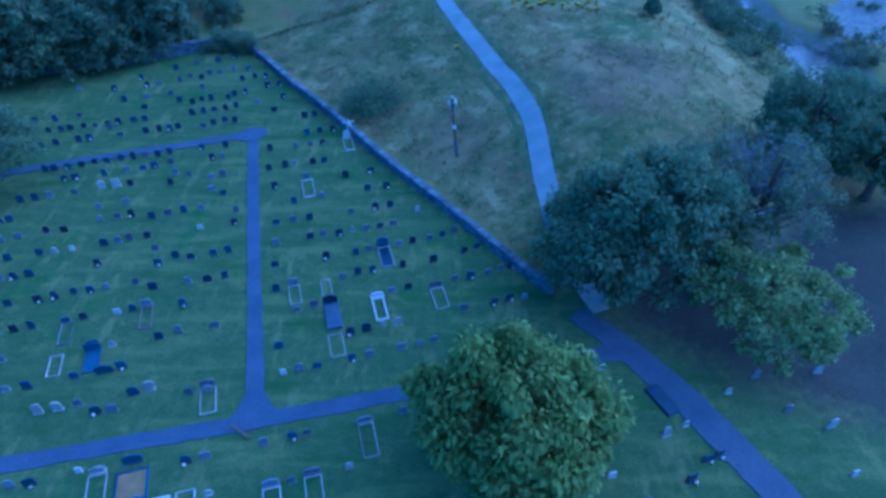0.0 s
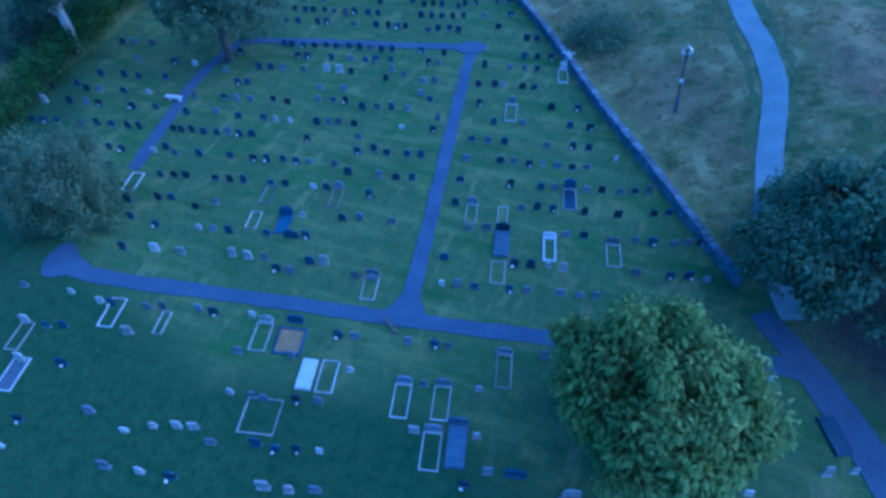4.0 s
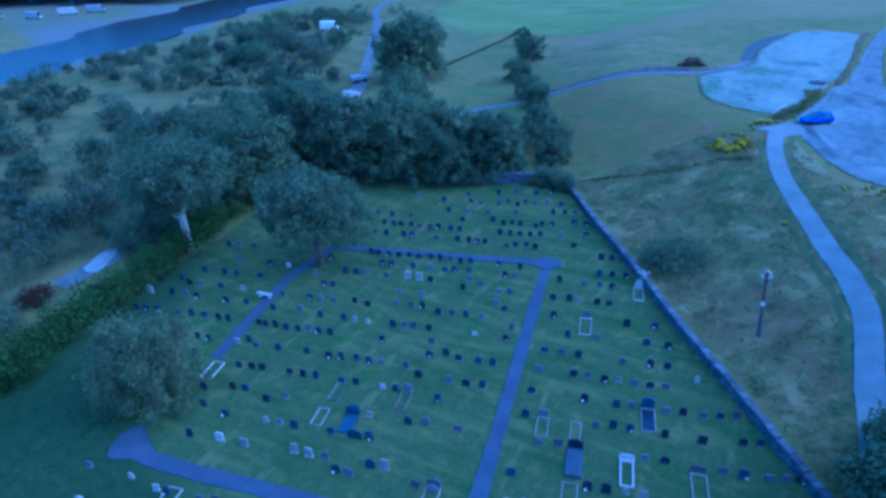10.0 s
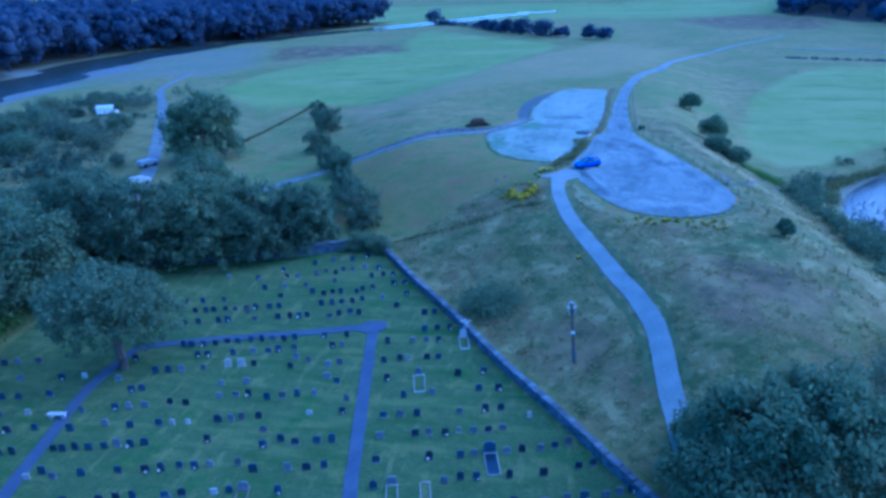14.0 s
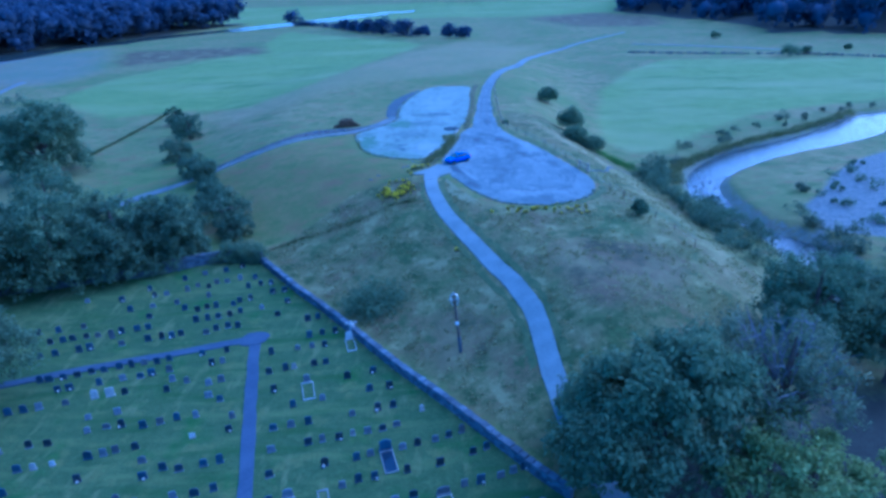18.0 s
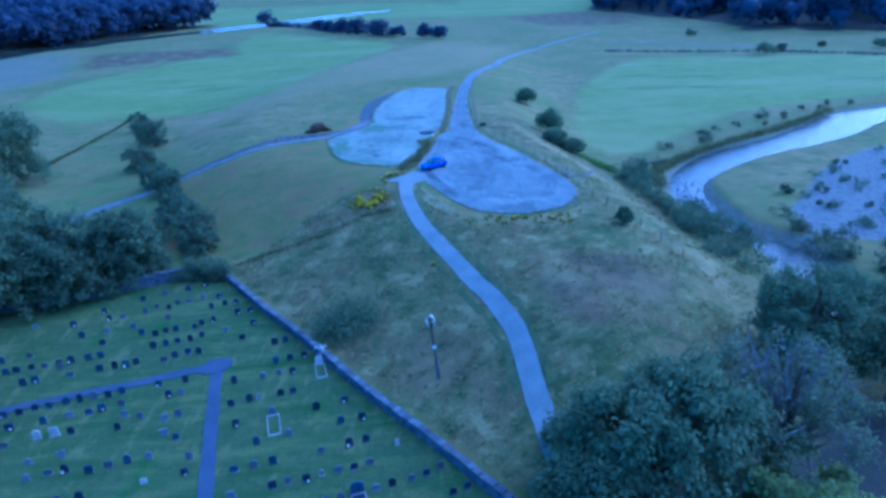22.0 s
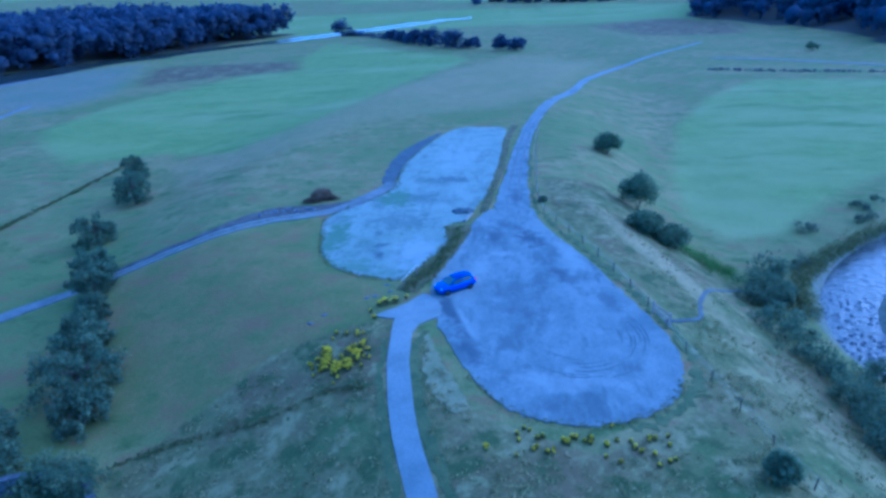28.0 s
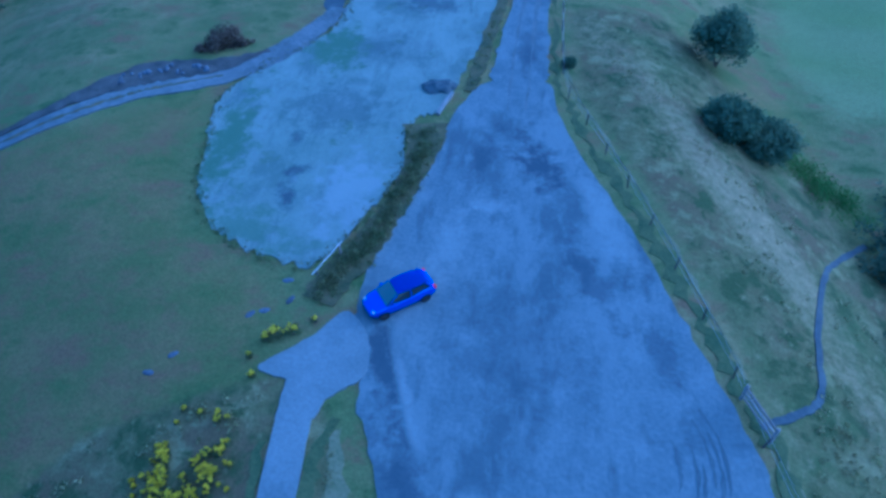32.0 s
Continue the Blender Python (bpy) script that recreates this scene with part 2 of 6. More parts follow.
M_YEW = leaf("yew_needles", (0.03, 0.045, 0.03), (0.075, 0.075, 0.05), 0.9)
M_WILLOW = leaf("willow_leaves", (0.112, 0.15, 0.078), (0.2, 0.235, 0.122), rnd=0.2)
M_FIELD_TREE = leaf("field_tree_leaves", (0.088, 0.128, 0.078), (0.162, 0.205, 0.114), rnd=0.22)
M_SCRUB = leaf("scrub_leaves", (0.07, 0.1, 0.068), (0.165, 0.195, 0.115), 0.12, 0.3)
# distant leaves: the blue of aerial haze is put into their base colour
M_HAZED_WOODLAND = leaf("hazed_woodland_leaves", (0.046, 0.062, 0.112), (0.086, 0.106, 0.16), 0.06, 0.16)
M_HEDGE = leaf("hedge_leaves", (0.05, 0.095, 0.025), (0.10, 0.155, 0.04))
M_WEEDS = leaf("bank_weeds", (0.10, 0.13, 0.045), (0.19, 0.195, 0.085), 0.6, 0.4)
M_YELLOW = leaf("gorse_flowers", (0.62, 0.54, 0.02), (0.85, 0.76, 0.04), 2, 0.2)
M_DRY = leaf("dry_grass", (0.175, 0.19, 0.08), (0.33, 0.32, 0.155), 0.3, 0.25)
M_FRINGE = leaf("short_grass", (0.1, 0.125, 0.045), (0.175, 0.19, 0.08), 0.8, 0.25)
M_BRAMBLE = leaf("bramble", (0.09, 0.075, 0.055), (0.19, 0.15, 0.10), 0.5)
M_BRACKEN = leaf("rusty_bracken", (0.062, 0.042, 0.032), (0.11, 0.07, 0.048), 0.8, 0.3)
M_NETTLE = leaf("nettle_leaves", (0.085, 0.16, 0.035), (0.15, 0.24, 0.06), 0.5, 0.3)
M_PAINT = mat("blue_car_paint", (0.005, 0.065, 0.46), (0.006, 0.075, 0.52), 1, 0.22, 0.1, spec=0.6)
M_GLASS = mat("car_glass", (0.02, 0.026, 0.032), (0.03, 0.038, 0.045), 1, 0.06, spec=0.8)
# lighter copy of the car glass: sky reflection painted as a pale base
M_SKY_SCREEN = mat("sky_toned_windscreen", (0.2, 0.27, 0.27), (0.24, 0.31, 0.31), 1, 0.1, spec=0.8)
M_RUBBER = mat("tyre_rubber", (0.015, 0.015, 0.016), (0.03, 0.03, 0.03), 8, 0.85)
M_RIM = mat("dark_rim", (0.06, 0.06, 0.065), (0.1, 0.1, 0.1), 5, 0.4, 0.6)
M_REDLAMP = mat("red_lens", (0.6, 0.02, 0.02), (0.7, 0.03, 0.03), 8, 0.2)
M_CLEARLAMP = mat("clear_lens", (0.3, 0.34, 0.4), (0.42, 0.45, 0.5), 8, 0.12)
M_VAN = mat("dusty_white_paint", (0.26, 0.28, 0.3), (0.36, 0.37, 0.38), 3, 0.5)
M_PLASTIC = mat("black_plastic", (0.02, 0.02, 0.022), (0.03, 0.03, 0.032), 8, 0.6)
M_WHITE = mat("white_paint", (0.7, 0.7, 0.7), (0.82, 0.82, 0.82), 3, 0.4)
M_STEEL = mat("galvanised_steel", (0.4, 0.41, 0.42), (0.55, 0.56, 0.57), 4, 0.4, 0.7)


def water_material():
    m = mat("river_water", (0.02, 0.03, 0.028), (0.06, 0.07, 0.062), 0.3, 0.2, spec=0.4)
    n, l = m.node_tree.nodes, m.node_tree.links
    geo = n.new("ShaderNodeNewGeometry")
    t = n.new("ShaderNodeTexNoise")
    t.inputs["Scale"].default_value, t.inputs["Detail"].default_value = 1.3, 5
    l.new(geo.outputs["Position"], t.inputs["Vector"])
    bn = n.new("ShaderNodeBump")
    bn.inputs["Strength"].default_value, bn.inputs["Distance"].default_value = 0.7, 0.25
    l.new(t.outputs[0], bn.inputs["Height"])
    l.new(bn.outputs[0], n["Principled BSDF"].inputs["Normal"])
    return m


M_WATER = water_material()


def ground_material():
    """Turf in its kinds: the sheet's three colour layers say what grows where, plus painted shade and haze."""
    m = bpy.data.materials.new("turf")
    m.use_nodes = True
    n, l = m.node_tree.nodes, m.node_tree.links
    b = n["Principled BSDF"]
    b.inputs["Roughness"].default_value, b.inputs["Specular IOR Level"].default_value = 0.95, 0.12
    geo = n.new("ShaderNodeNewGeometry")

    def noise_at(scale, detail=5, rough=0.6, stretch=None):
        t = n.new("ShaderNodeTexNoise")
        t.inputs["Scale"].default_value, t.inputs["Detail"].default_value, t.inputs["Roughness"].default_value = scale, detail, rough
        if stretch:
            mp = n.new("ShaderNodeMapping")
            mp.inputs["Rotation"].default_value = (0, 0, radians(-15))
            mp.inputs["Scale"].default_value = stretch
            l.new(geo.outputs["Position"], mp.inputs[0])
            l.new(mp.outputs[0], t.inputs["Vector"])
        else:
            l.new(geo.outputs["Position"], t.inputs["Vector"])
        return t.outputs[0]

    def spread(v, lo, hi):
        r = n.new("ShaderNodeMapRange")
        r.inputs[1].default_value, r.inputs[2].default_value = lo, hi
        l.new(v, r.inputs[0])
        return r.outputs[0]

    def blend(f, a, c):
        x = n.new("ShaderNodeMix")
        x.data_type = "RGBA"
        l.new(f, x.inputs[0])
        for k, v in ((6, a), (7, c)):
            if isinstance(v, tuple):
                x.inputs[k].default_value = (*v, 1)
            else:
                l.new(v, x.inputs[k])
        return x.outputs[2]

    big, mid, small = noise_at(0.035), noise_at(0.22, 6, 0.7), noise_at(1.6, 6, 0.75)
    rows = noise_at(0.5, 3, 0.5, (0.25, 1.6, 1))
    tiny = noise_at(7.0, 3, 0.7)
    streak = noise_at(0.3, 6, 0.72, (0.75, 1.25, 1))
    dull = blend(spread(mid, 0.38, 0.62), (0.124, 0.145, 0.052), (0.22, 0.2, 0.088))
    dull = blend(spread(big, 0.42, 0.6), dull, (0.13, 0.16, 0.052))
    dull = blend(spread(streak, 0.52, 0.66), dull, (0.165, 0.125, 0.062))
    dull = blend(spread(streak, 0.46, 0.34), dull, (0.085, 0.118, 0.036))
    lawn = blend(spread(small, 0.35, 0.68), (0.057, 0.087, 0.031), (0.09, 0.121, 0.046))
    lawn = blend(spread(rows, 0.52, 0.72), lawn, (0.112, 0.142, 0.05))
    lawn = blend(spread(noise_at(0.45, 5, 0.7), 0.54, 0.66), lawn, (0.115, 0.135, 0.048))
    lawn = blend(spread(noise_at(0.75, 4, 0.6, (1.0, 0.3, 1)), 0.57, 0.68), lawn, (0.13, 0.15, 0.062))
    lawn = blend(spread(noise_at(0.42, 3, 0.5, (0.3, 1.5, 1)), 0.54, 0.72), lawn, (0.05, 0.086, 0.024))
    lawn = blend(spread(mid, 0.55, 0.75), lawn, (0.04, 0.095, 0.018))
    past = blend(spread(mid, 0.3, 0.7), (0.135, 0.185, 0.05), (0.195, 0.24, 0.075))
    past = blend(spread(noise_at(0.02, 4, 0.6, (0.6, 1.4, 1)), 0.48, 0.66), past, (0.215, 0.245, 0.095))
    past = blend(spread(noise_at(0.045, 5, 0.7, (0.5, 1.6, 1)), 0.54, 0.68), past, (0.115, 0.165, 0.045))
    rough = blend(spread(small, 0.34, 0.66), (0.108, 0.116, 0.043), (0.16, 0.154, 0.068))
    tuft, heath = noise_at(0.42, 5, 0.62), noise_at(0.13, 5, 0.65)
    rough = blend(spread(heath, 0.48, 0.62), rough, (0.122, 0.104, 0.051))
    rough = blend(spread(heath, 0.46, 0.34), rough, (0.09, 0.116, 0.039))
    rough = blend(spread(tuft, 0.53, 0.62), rough, (0.066, 0.086, 0.03))
    rough = blend(spread(tuft, 0.45, 0.36), rough, (0.205, 0.2, 0.09))
    clump = noise_at(1.1, 4, 0.65)
    rough = blend(spread(clump, 0.56, 0.66), rough, (0.07, 0.088, 0.031))
    rough = blend(spread(clump, 0.42, 0.32), rough, (0.185, 0.18, 0.083))
    moor = blend(spread(tuft, 0.42, 0.58), (0.128, 0.106, 0.057), (0.07, 0.07, 0.037))
    moor = blend(spread(heath, 0.5, 0.62), moor, (0.17, 0.155, 0.075))
    olive = blend(spread(mid, 0.4, 0.6), (0.122, 0.138, 0.044), (0.166, 0.15, 0.058))
    olive = blend(spread(streak, 0.5, 0.64), olive, (0.162, 0.122, 0.058))
    olive = blend(spread(streak, 0.46, 0.34), olive, (0.1, 0.13, 0.038))
    stones = blend(spread(small, 0.35, 0.6), (0.095, 0.106, 0.103), (0.19, 0.2, 0.193))
    scrub = blend(spread(mid, 0.35, 0.65), (0.092, 0.112, 0.042), (0.19, 0.178, 0.076))
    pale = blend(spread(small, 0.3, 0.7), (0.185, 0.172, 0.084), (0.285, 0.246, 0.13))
    col = dull
    # uncut lawn, deepened to put the darkening near the viewer into its colour
    dark_lawn = blend(spread(small, 0.35, 0.65), (0.03, 0.055, 0.02), (0.052, 0.08, 0.033))
    one, two, three = (n.new("ShaderNodeVertexColor") for _ in range(3))
    one.layer_name, two.layer_name, three.layer_name = "cover_a", "cover_b", "cover_c"
    s1, s2, s3 = (n.new("ShaderNodeSeparateColor") for _ in range(3))
    l.new(one.outputs[0], s1.inputs[0]), l.new(two.outputs[0], s2.inputs[0]), l.new(three.outputs[0], s3.inputs[0])
    # dark floor under woods and trees, with their shade put into the colour
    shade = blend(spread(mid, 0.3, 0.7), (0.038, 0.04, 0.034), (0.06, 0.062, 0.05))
    for w, c in ((s3.outputs[1], olive), (s1.outputs[2], rough), (s3.outputs[0], moor), (s2.outputs[1], scrub), (s2.outputs[2], pale), (s1.outputs[1], past), (s1.outputs[0], lawn), (one.outputs[1], dark_lawn), (two.outputs[1], shade), (s2.outputs[0], stones)):
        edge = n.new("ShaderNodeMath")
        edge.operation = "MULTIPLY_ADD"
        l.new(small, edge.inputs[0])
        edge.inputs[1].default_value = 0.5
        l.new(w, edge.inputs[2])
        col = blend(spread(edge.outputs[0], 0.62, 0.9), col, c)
    grain = n.new("ShaderNodeHueSaturation")
    r = n.new("ShaderNodeMapRange")
    r.inputs[1].default_value, r.inputs[2].default_value, r.inputs[3].default_value, r.inputs[4].default_value = 0.3, 0.7, 0.78, 1.22
    l.new(tiny, r.inputs[0]), l.new(r.outputs[0], grain.inputs["Value"]), l.new(col, grain.inputs["Color"])
    l.new(grain.outputs[0], b.inputs["Base Color"])
    bn = n.new("ShaderNodeBump")
    bn.inputs["Strength"].default_value, bn.inputs["Distance"].default_value = 0.4, 0.25
    l.new(small, bn.inputs["Height"]), l.new(bn.outputs[0], b.inputs["Normal"])
    return m


M_TURF = ground_material()


# ---- small tools ----
def mesh_of(name, bm, material):
    me = bpy.data.meshes.new(name)
    bm.to_mesh(me)
    bm.free()
    me.materials.append(material)
    return me


def part(name, bm, material, parent=None, label="", smooth=False):
    """One mesh object, under a thing or a part. bm may be a mesh that others share."""
    me = mesh_of(name, bm, material) if isinstance(bm, bmesh.types.BMesh) else bm
    if smooth:
        me.shade_smooth()
    ob = new(name, me)
    ob.parent = parent
    return tagged(ob, label)


def thing(name, label, category, m=None, group="", kind=""):
    ob = new(name)
    ob.empty_display_size = 0.3
    if m is not None:
        ob.matrix_basis = m
    return tagged(ob, label, category, group, kind)


def box(bm, x0, y0, z0, x1, y1, z1, bevel=0.0):
    m = pose((x0 + x1) / 2, (y0 + y1) / 2, (z0 + z1) / 2) @ Matrix.Diagonal((x1 - x0, y1 - y0, z1 - z0, 1))
    vs = bmesh.ops.create_cube(bm, size=1, matrix=m)["verts"]
    if bevel:
        es = list({e for v in vs for e in v.link_edges})
        bmesh.ops.bevel(bm, geom=es, offset=bevel, segments=1, affect="EDGES", profile=0.5)
    return bm


def cube(x0, y0, z0, x1, y1, z1, bevel=0.0):
    return box(bmesh.new(), x0, y0, z0, x1, y1, z1, bevel)


def tube(bm, pts, radii, sides=7):
    """A tapered limb along points."""
    rings = []
    for i, p in enumerate(pts):
        p = Vector(p)
        d = Vector(pts[min(i + 1, len(pts) - 1)]) - Vector(pts[max(i - 1, 0)])
        q = d.to_track_quat("Z", "Y")
        rings.append([bm.verts.new(p + q @ Vector((radii[i] * math.cos(a), radii[i] * math.sin(a), 0))) for a in (2 * math.pi * k / sides for k in range(sides))])
    for a, b in zip(rings, rings[1:]):
        for k in range(sides):
            bm.faces.new((a[k], a[(k + 1) % sides], b[(k + 1) % sides], b[k]))
    bm.faces.new(rings[0][::-1]), bm.faces.new(rings[-1])
    return bm


def spline(pts, n=8):
    """A smooth line through plan points."""
    p = np.array(pts, float)
    q = np.vstack([2 * p[0] - p[1], p, 2 * p[-1] - p[-2]])
    out = []
    for i in range(1, len(q) - 2):
        for t in np.arange(n) / n:
            a, b, c, d = q[i - 1], q[i], q[i + 1], q[i + 2]
            out.append(0.5 * (2 * b + (c - a) * t + (2 * a - 5 * b + 4 * c - d) * t * t + (3 * b - a - 3 * c + d) * t ** 3))
    return np.array(out + [p[-1]])


def loop(pts, n=8):
    p = [tuple(a) for a in pts]
    s = spline(p[-2:] + p + p[:2], n)
    return s[2 * n:2 * n + len(p) * n]


def inside(poly, x, y):
    """Signed distance to a plan outline, positive inside."""
    a = np.array(poly, float)
    b = np.roll(a, -1, 0)
    p = np.stack([np.asarray(x, float), np.asarray(y, float)], -1)[..., None, :]
    ab = b - a
    t = np.clip(((p - a) * ab).sum(-1) / (ab ** 2).sum(-1), 0, 1)
    d = np.sqrt(((a + t[..., None] * ab - p) ** 2).sum(-1)).min(-1)
    px, py = p[..., 0], p[..., 1]
    c = ((a[:, 1] > py) != (b[:, 1] > py)) & (px < (b[:, 0] - a[:, 0]) * (py - a[:, 1]) / (b[:, 1] - a[:, 1] + 1e-9) + a[:, 0])
    return np.where(c.sum(-1) % 2 == 1, d, -d)


def along(line, x, y):
    """Distance to a plan line."""
    a, b = np.array(line[:-1], float), np.array(line[1:], float)
    p = np.stack([np.asarray(x, float), np.asarray(y, float)], -1)[..., None, :]
    ab = b - a
    t = np.clip(((p - a) * ab).sum(-1) / (ab ** 2).sum(-1), 0, 1)
    return np.sqrt(((a + t[..., None] * ab - p) ** 2).sum(-1)).min(-1)


def beyond(line, half, x, y):
    """Distance past the edge of a strip of changing half width, negative within it."""
    out = np.full(np.broadcast(x, y).shape, 1e9)
    for k in range(len(line) - 1):
        out = np.minimum(out, along(line[k:k + 2], x, y) - (half[k] + half[k + 1]) / 2)
    return out


def ease(a, b, v):
    t = np.clip((v - a) / (b - a), 0, 1)
    return t * t * (3 - 2 * t)


# ---- the lie of the land ----
TERRACE = [(3, 52), (-5, 63.6), (-13, 76), (-25, 87), (-33, 96), (-40, 116), (-44, 160), (-36, 230), (-10, 300), (45, 300), (36, 230), (28, 160), (24, 122), (25, 102), (28, 80), (30, 62), (27, 46), (18, 36), (9, 40)]
RIVER_COURSE = [(150, -60, 8), (85, 8, 8), (62, 36, 8), (46, 52, 7), (42.6, 61.5, 6), (44.8, 69.5, 7), (43.2, 76, 4.4), (42, 80, 3.4), (41.5, 86, 4), (41.4, 90.5, 5.6), (42, 95.5, 5.6), (44.7, 102, 6), (49.5, 107.8, 7), (56.6, 114, 8), (65, 119, 8), (75, 124, 9), (86, 131, 10.5), (99, 141, 11), (117, 148, 9), (150, 156, 10), (240, 160, 12), (400, 200, 14)]
RIVER_LINE = spline(RIVER_COURSE, 5)
RIVER, RIVER_HALF = RIVER_LINE[:, :2], RIVER_LINE[:, 2] / 2
ROAD = spline([(-1.5, 84.6), (-1.4, 82.4), (-1.3, 80.0), (-0.9, 75.8), (0.35, 69.9), (1.8, 65.3), (3.55, 60.4), (5.05, 56.2), (6.2, 53.5), (7.0, 50.7), (7.6, 48.2), (7.85, 45.4), (7.95, 42.6), (8.1, 39.8), (8.6, 36.2), (9.6, 32.4), (11, 29)], 6)
BIG_RIVER = spline([(-120, -80), (-150, 10), (-176, 80), (-190, 125), (-208, 172), (-219, 214), (-236, 270), (-250, 330), (-236, 400), (-200, 475), (-150, 560), (-108, 640), (-60, 750), (40, 900)], 5)


def land(x, y):
    """Height of the dry land."""
    x, y = np.asarray(x, float), np.asarray(y, float)
    base = 0.2 + 0.012 * (y - 30) * ease(0, 60, y) * (1 - ease(70, 120, y)) - 1.0 * ease(20, 40, x) * ease(30, 60, y)
    base = base + 2.2 * ease(66, 120, y) * (1 - ease(0, 30, x)) * (1 - ease(90, 170, -x)) * (1 - ease(200, 320, y))
    w = 9 + 9 * ease(100, 200, y) + 3 * (1 - ease(0, 14, x))
    r = ease(-1, 1, inside(TERRACE, x, y) / w)
    top = 6.85 - 0.4 * ease(120, 165, y) - 4.0 * ease(165, 300, y) - 0.75 * (1 - ease(72, 98, y))
    return base + (top - base) * r + 60 * ease(700, 2200, np.hypot(x, y))


def bed(x, y):
    """The land with the river beds cut into it and the wooded hills on the far banks."""
    z = land(x, y)
    z = z - 1.6 * (1 - ease(-1.3, 1.3, beyond(RIVER, RIVER_HALF, x, y)))
    e = along(BIG_RIVER, x, y)
    z = z - 2.2 * (1 - ease(15, 23, e)) + 8 * ease(0, 110, inside(WOOD_WEST, x, y))
    return z + 14 * ease(0, 120, inside(WOOD_EAST, x, y))


WOOD_EAST = [(165, 620), (198, 418), (182, 358), (238, 322), (700, 300), (700, 900), (260, 900)]
WOOD_WEST = [(-400, 100), (-331, 138), (-284, 166), (-252, 184), (-246, 208), (-256, 261), (-265, 322), (-258, 380), (-220, 450), (-204, 505), (-168, 590), (-230, 650), (-330, 570), (-430, 390), (-470, 200)]
FLATS = [(-196, 206), (-150, 203), (-156, 224), (-126, 204), (-126, 270), (-185, 411), (-212, 385), (-238, 345), (-222, 285)]
QUAY = [(-233, 111), (-220, 138), (-240, 176), (-284, 187), (-339, 163)]


def height(x, y):
    return float(land(x, y))


LAWN = [(-48, 4), (-51.5, 38), (-54, 62), (-32.6, 66.2), (-27, 69), (-23.2, 69.4), (-21.4, 68), (-12.1, 55.6), (-4.4, 45.3), (3.2, 35.3), (7.5, 30.4), (10, 31), (18, 34), (30, 37), (90, 30), (90, -80), (-60, -80)]
PASTURE_W = [(-114, 192), (-119, 235), (-110, 285), (-98, 365), (-111, 490), (-46, 402), (-6, 352), (-13, 310), (-22, 270), (-28, 215), (-35, 176), (-45, 153), (-64, 161), (-80, 153), (-98, 170)]
PASTURE_E = [(36, 146), (43, 172), (48, 190), (67, 229), (89, 258), (130, 250), (180, 237), (240, 215), (127, 166), (102, 158.5), (78, 150.5), (59, 135), (45, 119), (36, 116.5), (33, 127)]
ROUGH = [(-21.8, 70), (8.2, 30.8), (14, 33), (24, 40), (35, 60), (32, 85), (22, 84), (19, 71), (12, 67), (5, 71), (-1, 84), (-12, 80)]
SCRUBLAND = [(-56, 8), (-57, 62), (-62, 90), (-92, 128), (-122, 186), (-156, 182), (-156, 125), (-146, 75), (-110, -20)]
SHINGLE = [(49, 75), (51.5, 84), (57, 89.5), (64.5, 99), (73, 107), (85, 114.5), (100, 120), (118, 112), (110, 90), (80, 72), (60, 71), (54, 72)]
MOOR_WEST = [(-141, 282), (-119, 305), (-84, 327), (-97, 367), (-141, 364), (-177, 365)]
MOOR_NORTH = [(72, 564), (149, 620), (184, 521), (150, 425), (91, 443)]
HILL_WEST = [(-62, 150), (-40, 205), (-20, 300), (10, 372), (60, 330), (30, 215), (14, 175), (-14, 165), (-30, 135), (-50, 125)]
PARK_RIM = spline([(3.4, 72.2), (7.6, 69.0), (12.2, 67.7), (17.4, 69.0), (21.0, 73.0)], 6)
# uncut lawn, widened over the near ground to paint it darker
DARK_LAWN = [(-70, -40), (-50, 6), (-52, 40), (-44, 30), (-34, 18), (-20, 14), (-8, 16.5), (0, 14), (10, 13), (17, 17), (30, 16), (60, 20), (60, -40), (10, -40)]
HEATHER_EAST = [(9.6, 57), (14, 60), (20, 58), (24.5, 54), (20, 47.5), (13, 44.5), (10.6, 48)]
HEATHER_POLE = [(-2.6, 52), (1.6, 54.5), (5, 49), (5.4, 43), (-1.5, 43)]
TERRACE_WEST = [(-38, 84), (-33, 98), (-24, 102), (-15, 108), (-14.5, 100), (-11, 92.5), (-5, 89.5), (-3.5, 84), (-3.5, 77), (-12, 76), (-22, 73), (-33, 78)]
BANK_EAST = [(12, 122), (12.6, 108), (16.2, 98.5), (18.8, 90), (20.6, 82), (21.6, 75), (27, 60), (34, 60), (34, 84), (33, 100), (28, 112), (21, 124)]
RIDGE_EAST = [(24, 100), (30, 100), (34, 112), (31, 126), (24, 128), (19, 112)]
SHADED_LITTER = [(9.5, 27), (14, 24.5), (19, 21), (26, 18), (44, 16), (46, 44), (30, 42), (24, 38), (12, 34)]
BANK_TOP = spline([(13.1, 119.7), (18.8, 107.7), (24.0, 95.6), (27.2, 81.6), (28.9, 67.8), (28.5, 56), (28.5, 47)], 5)


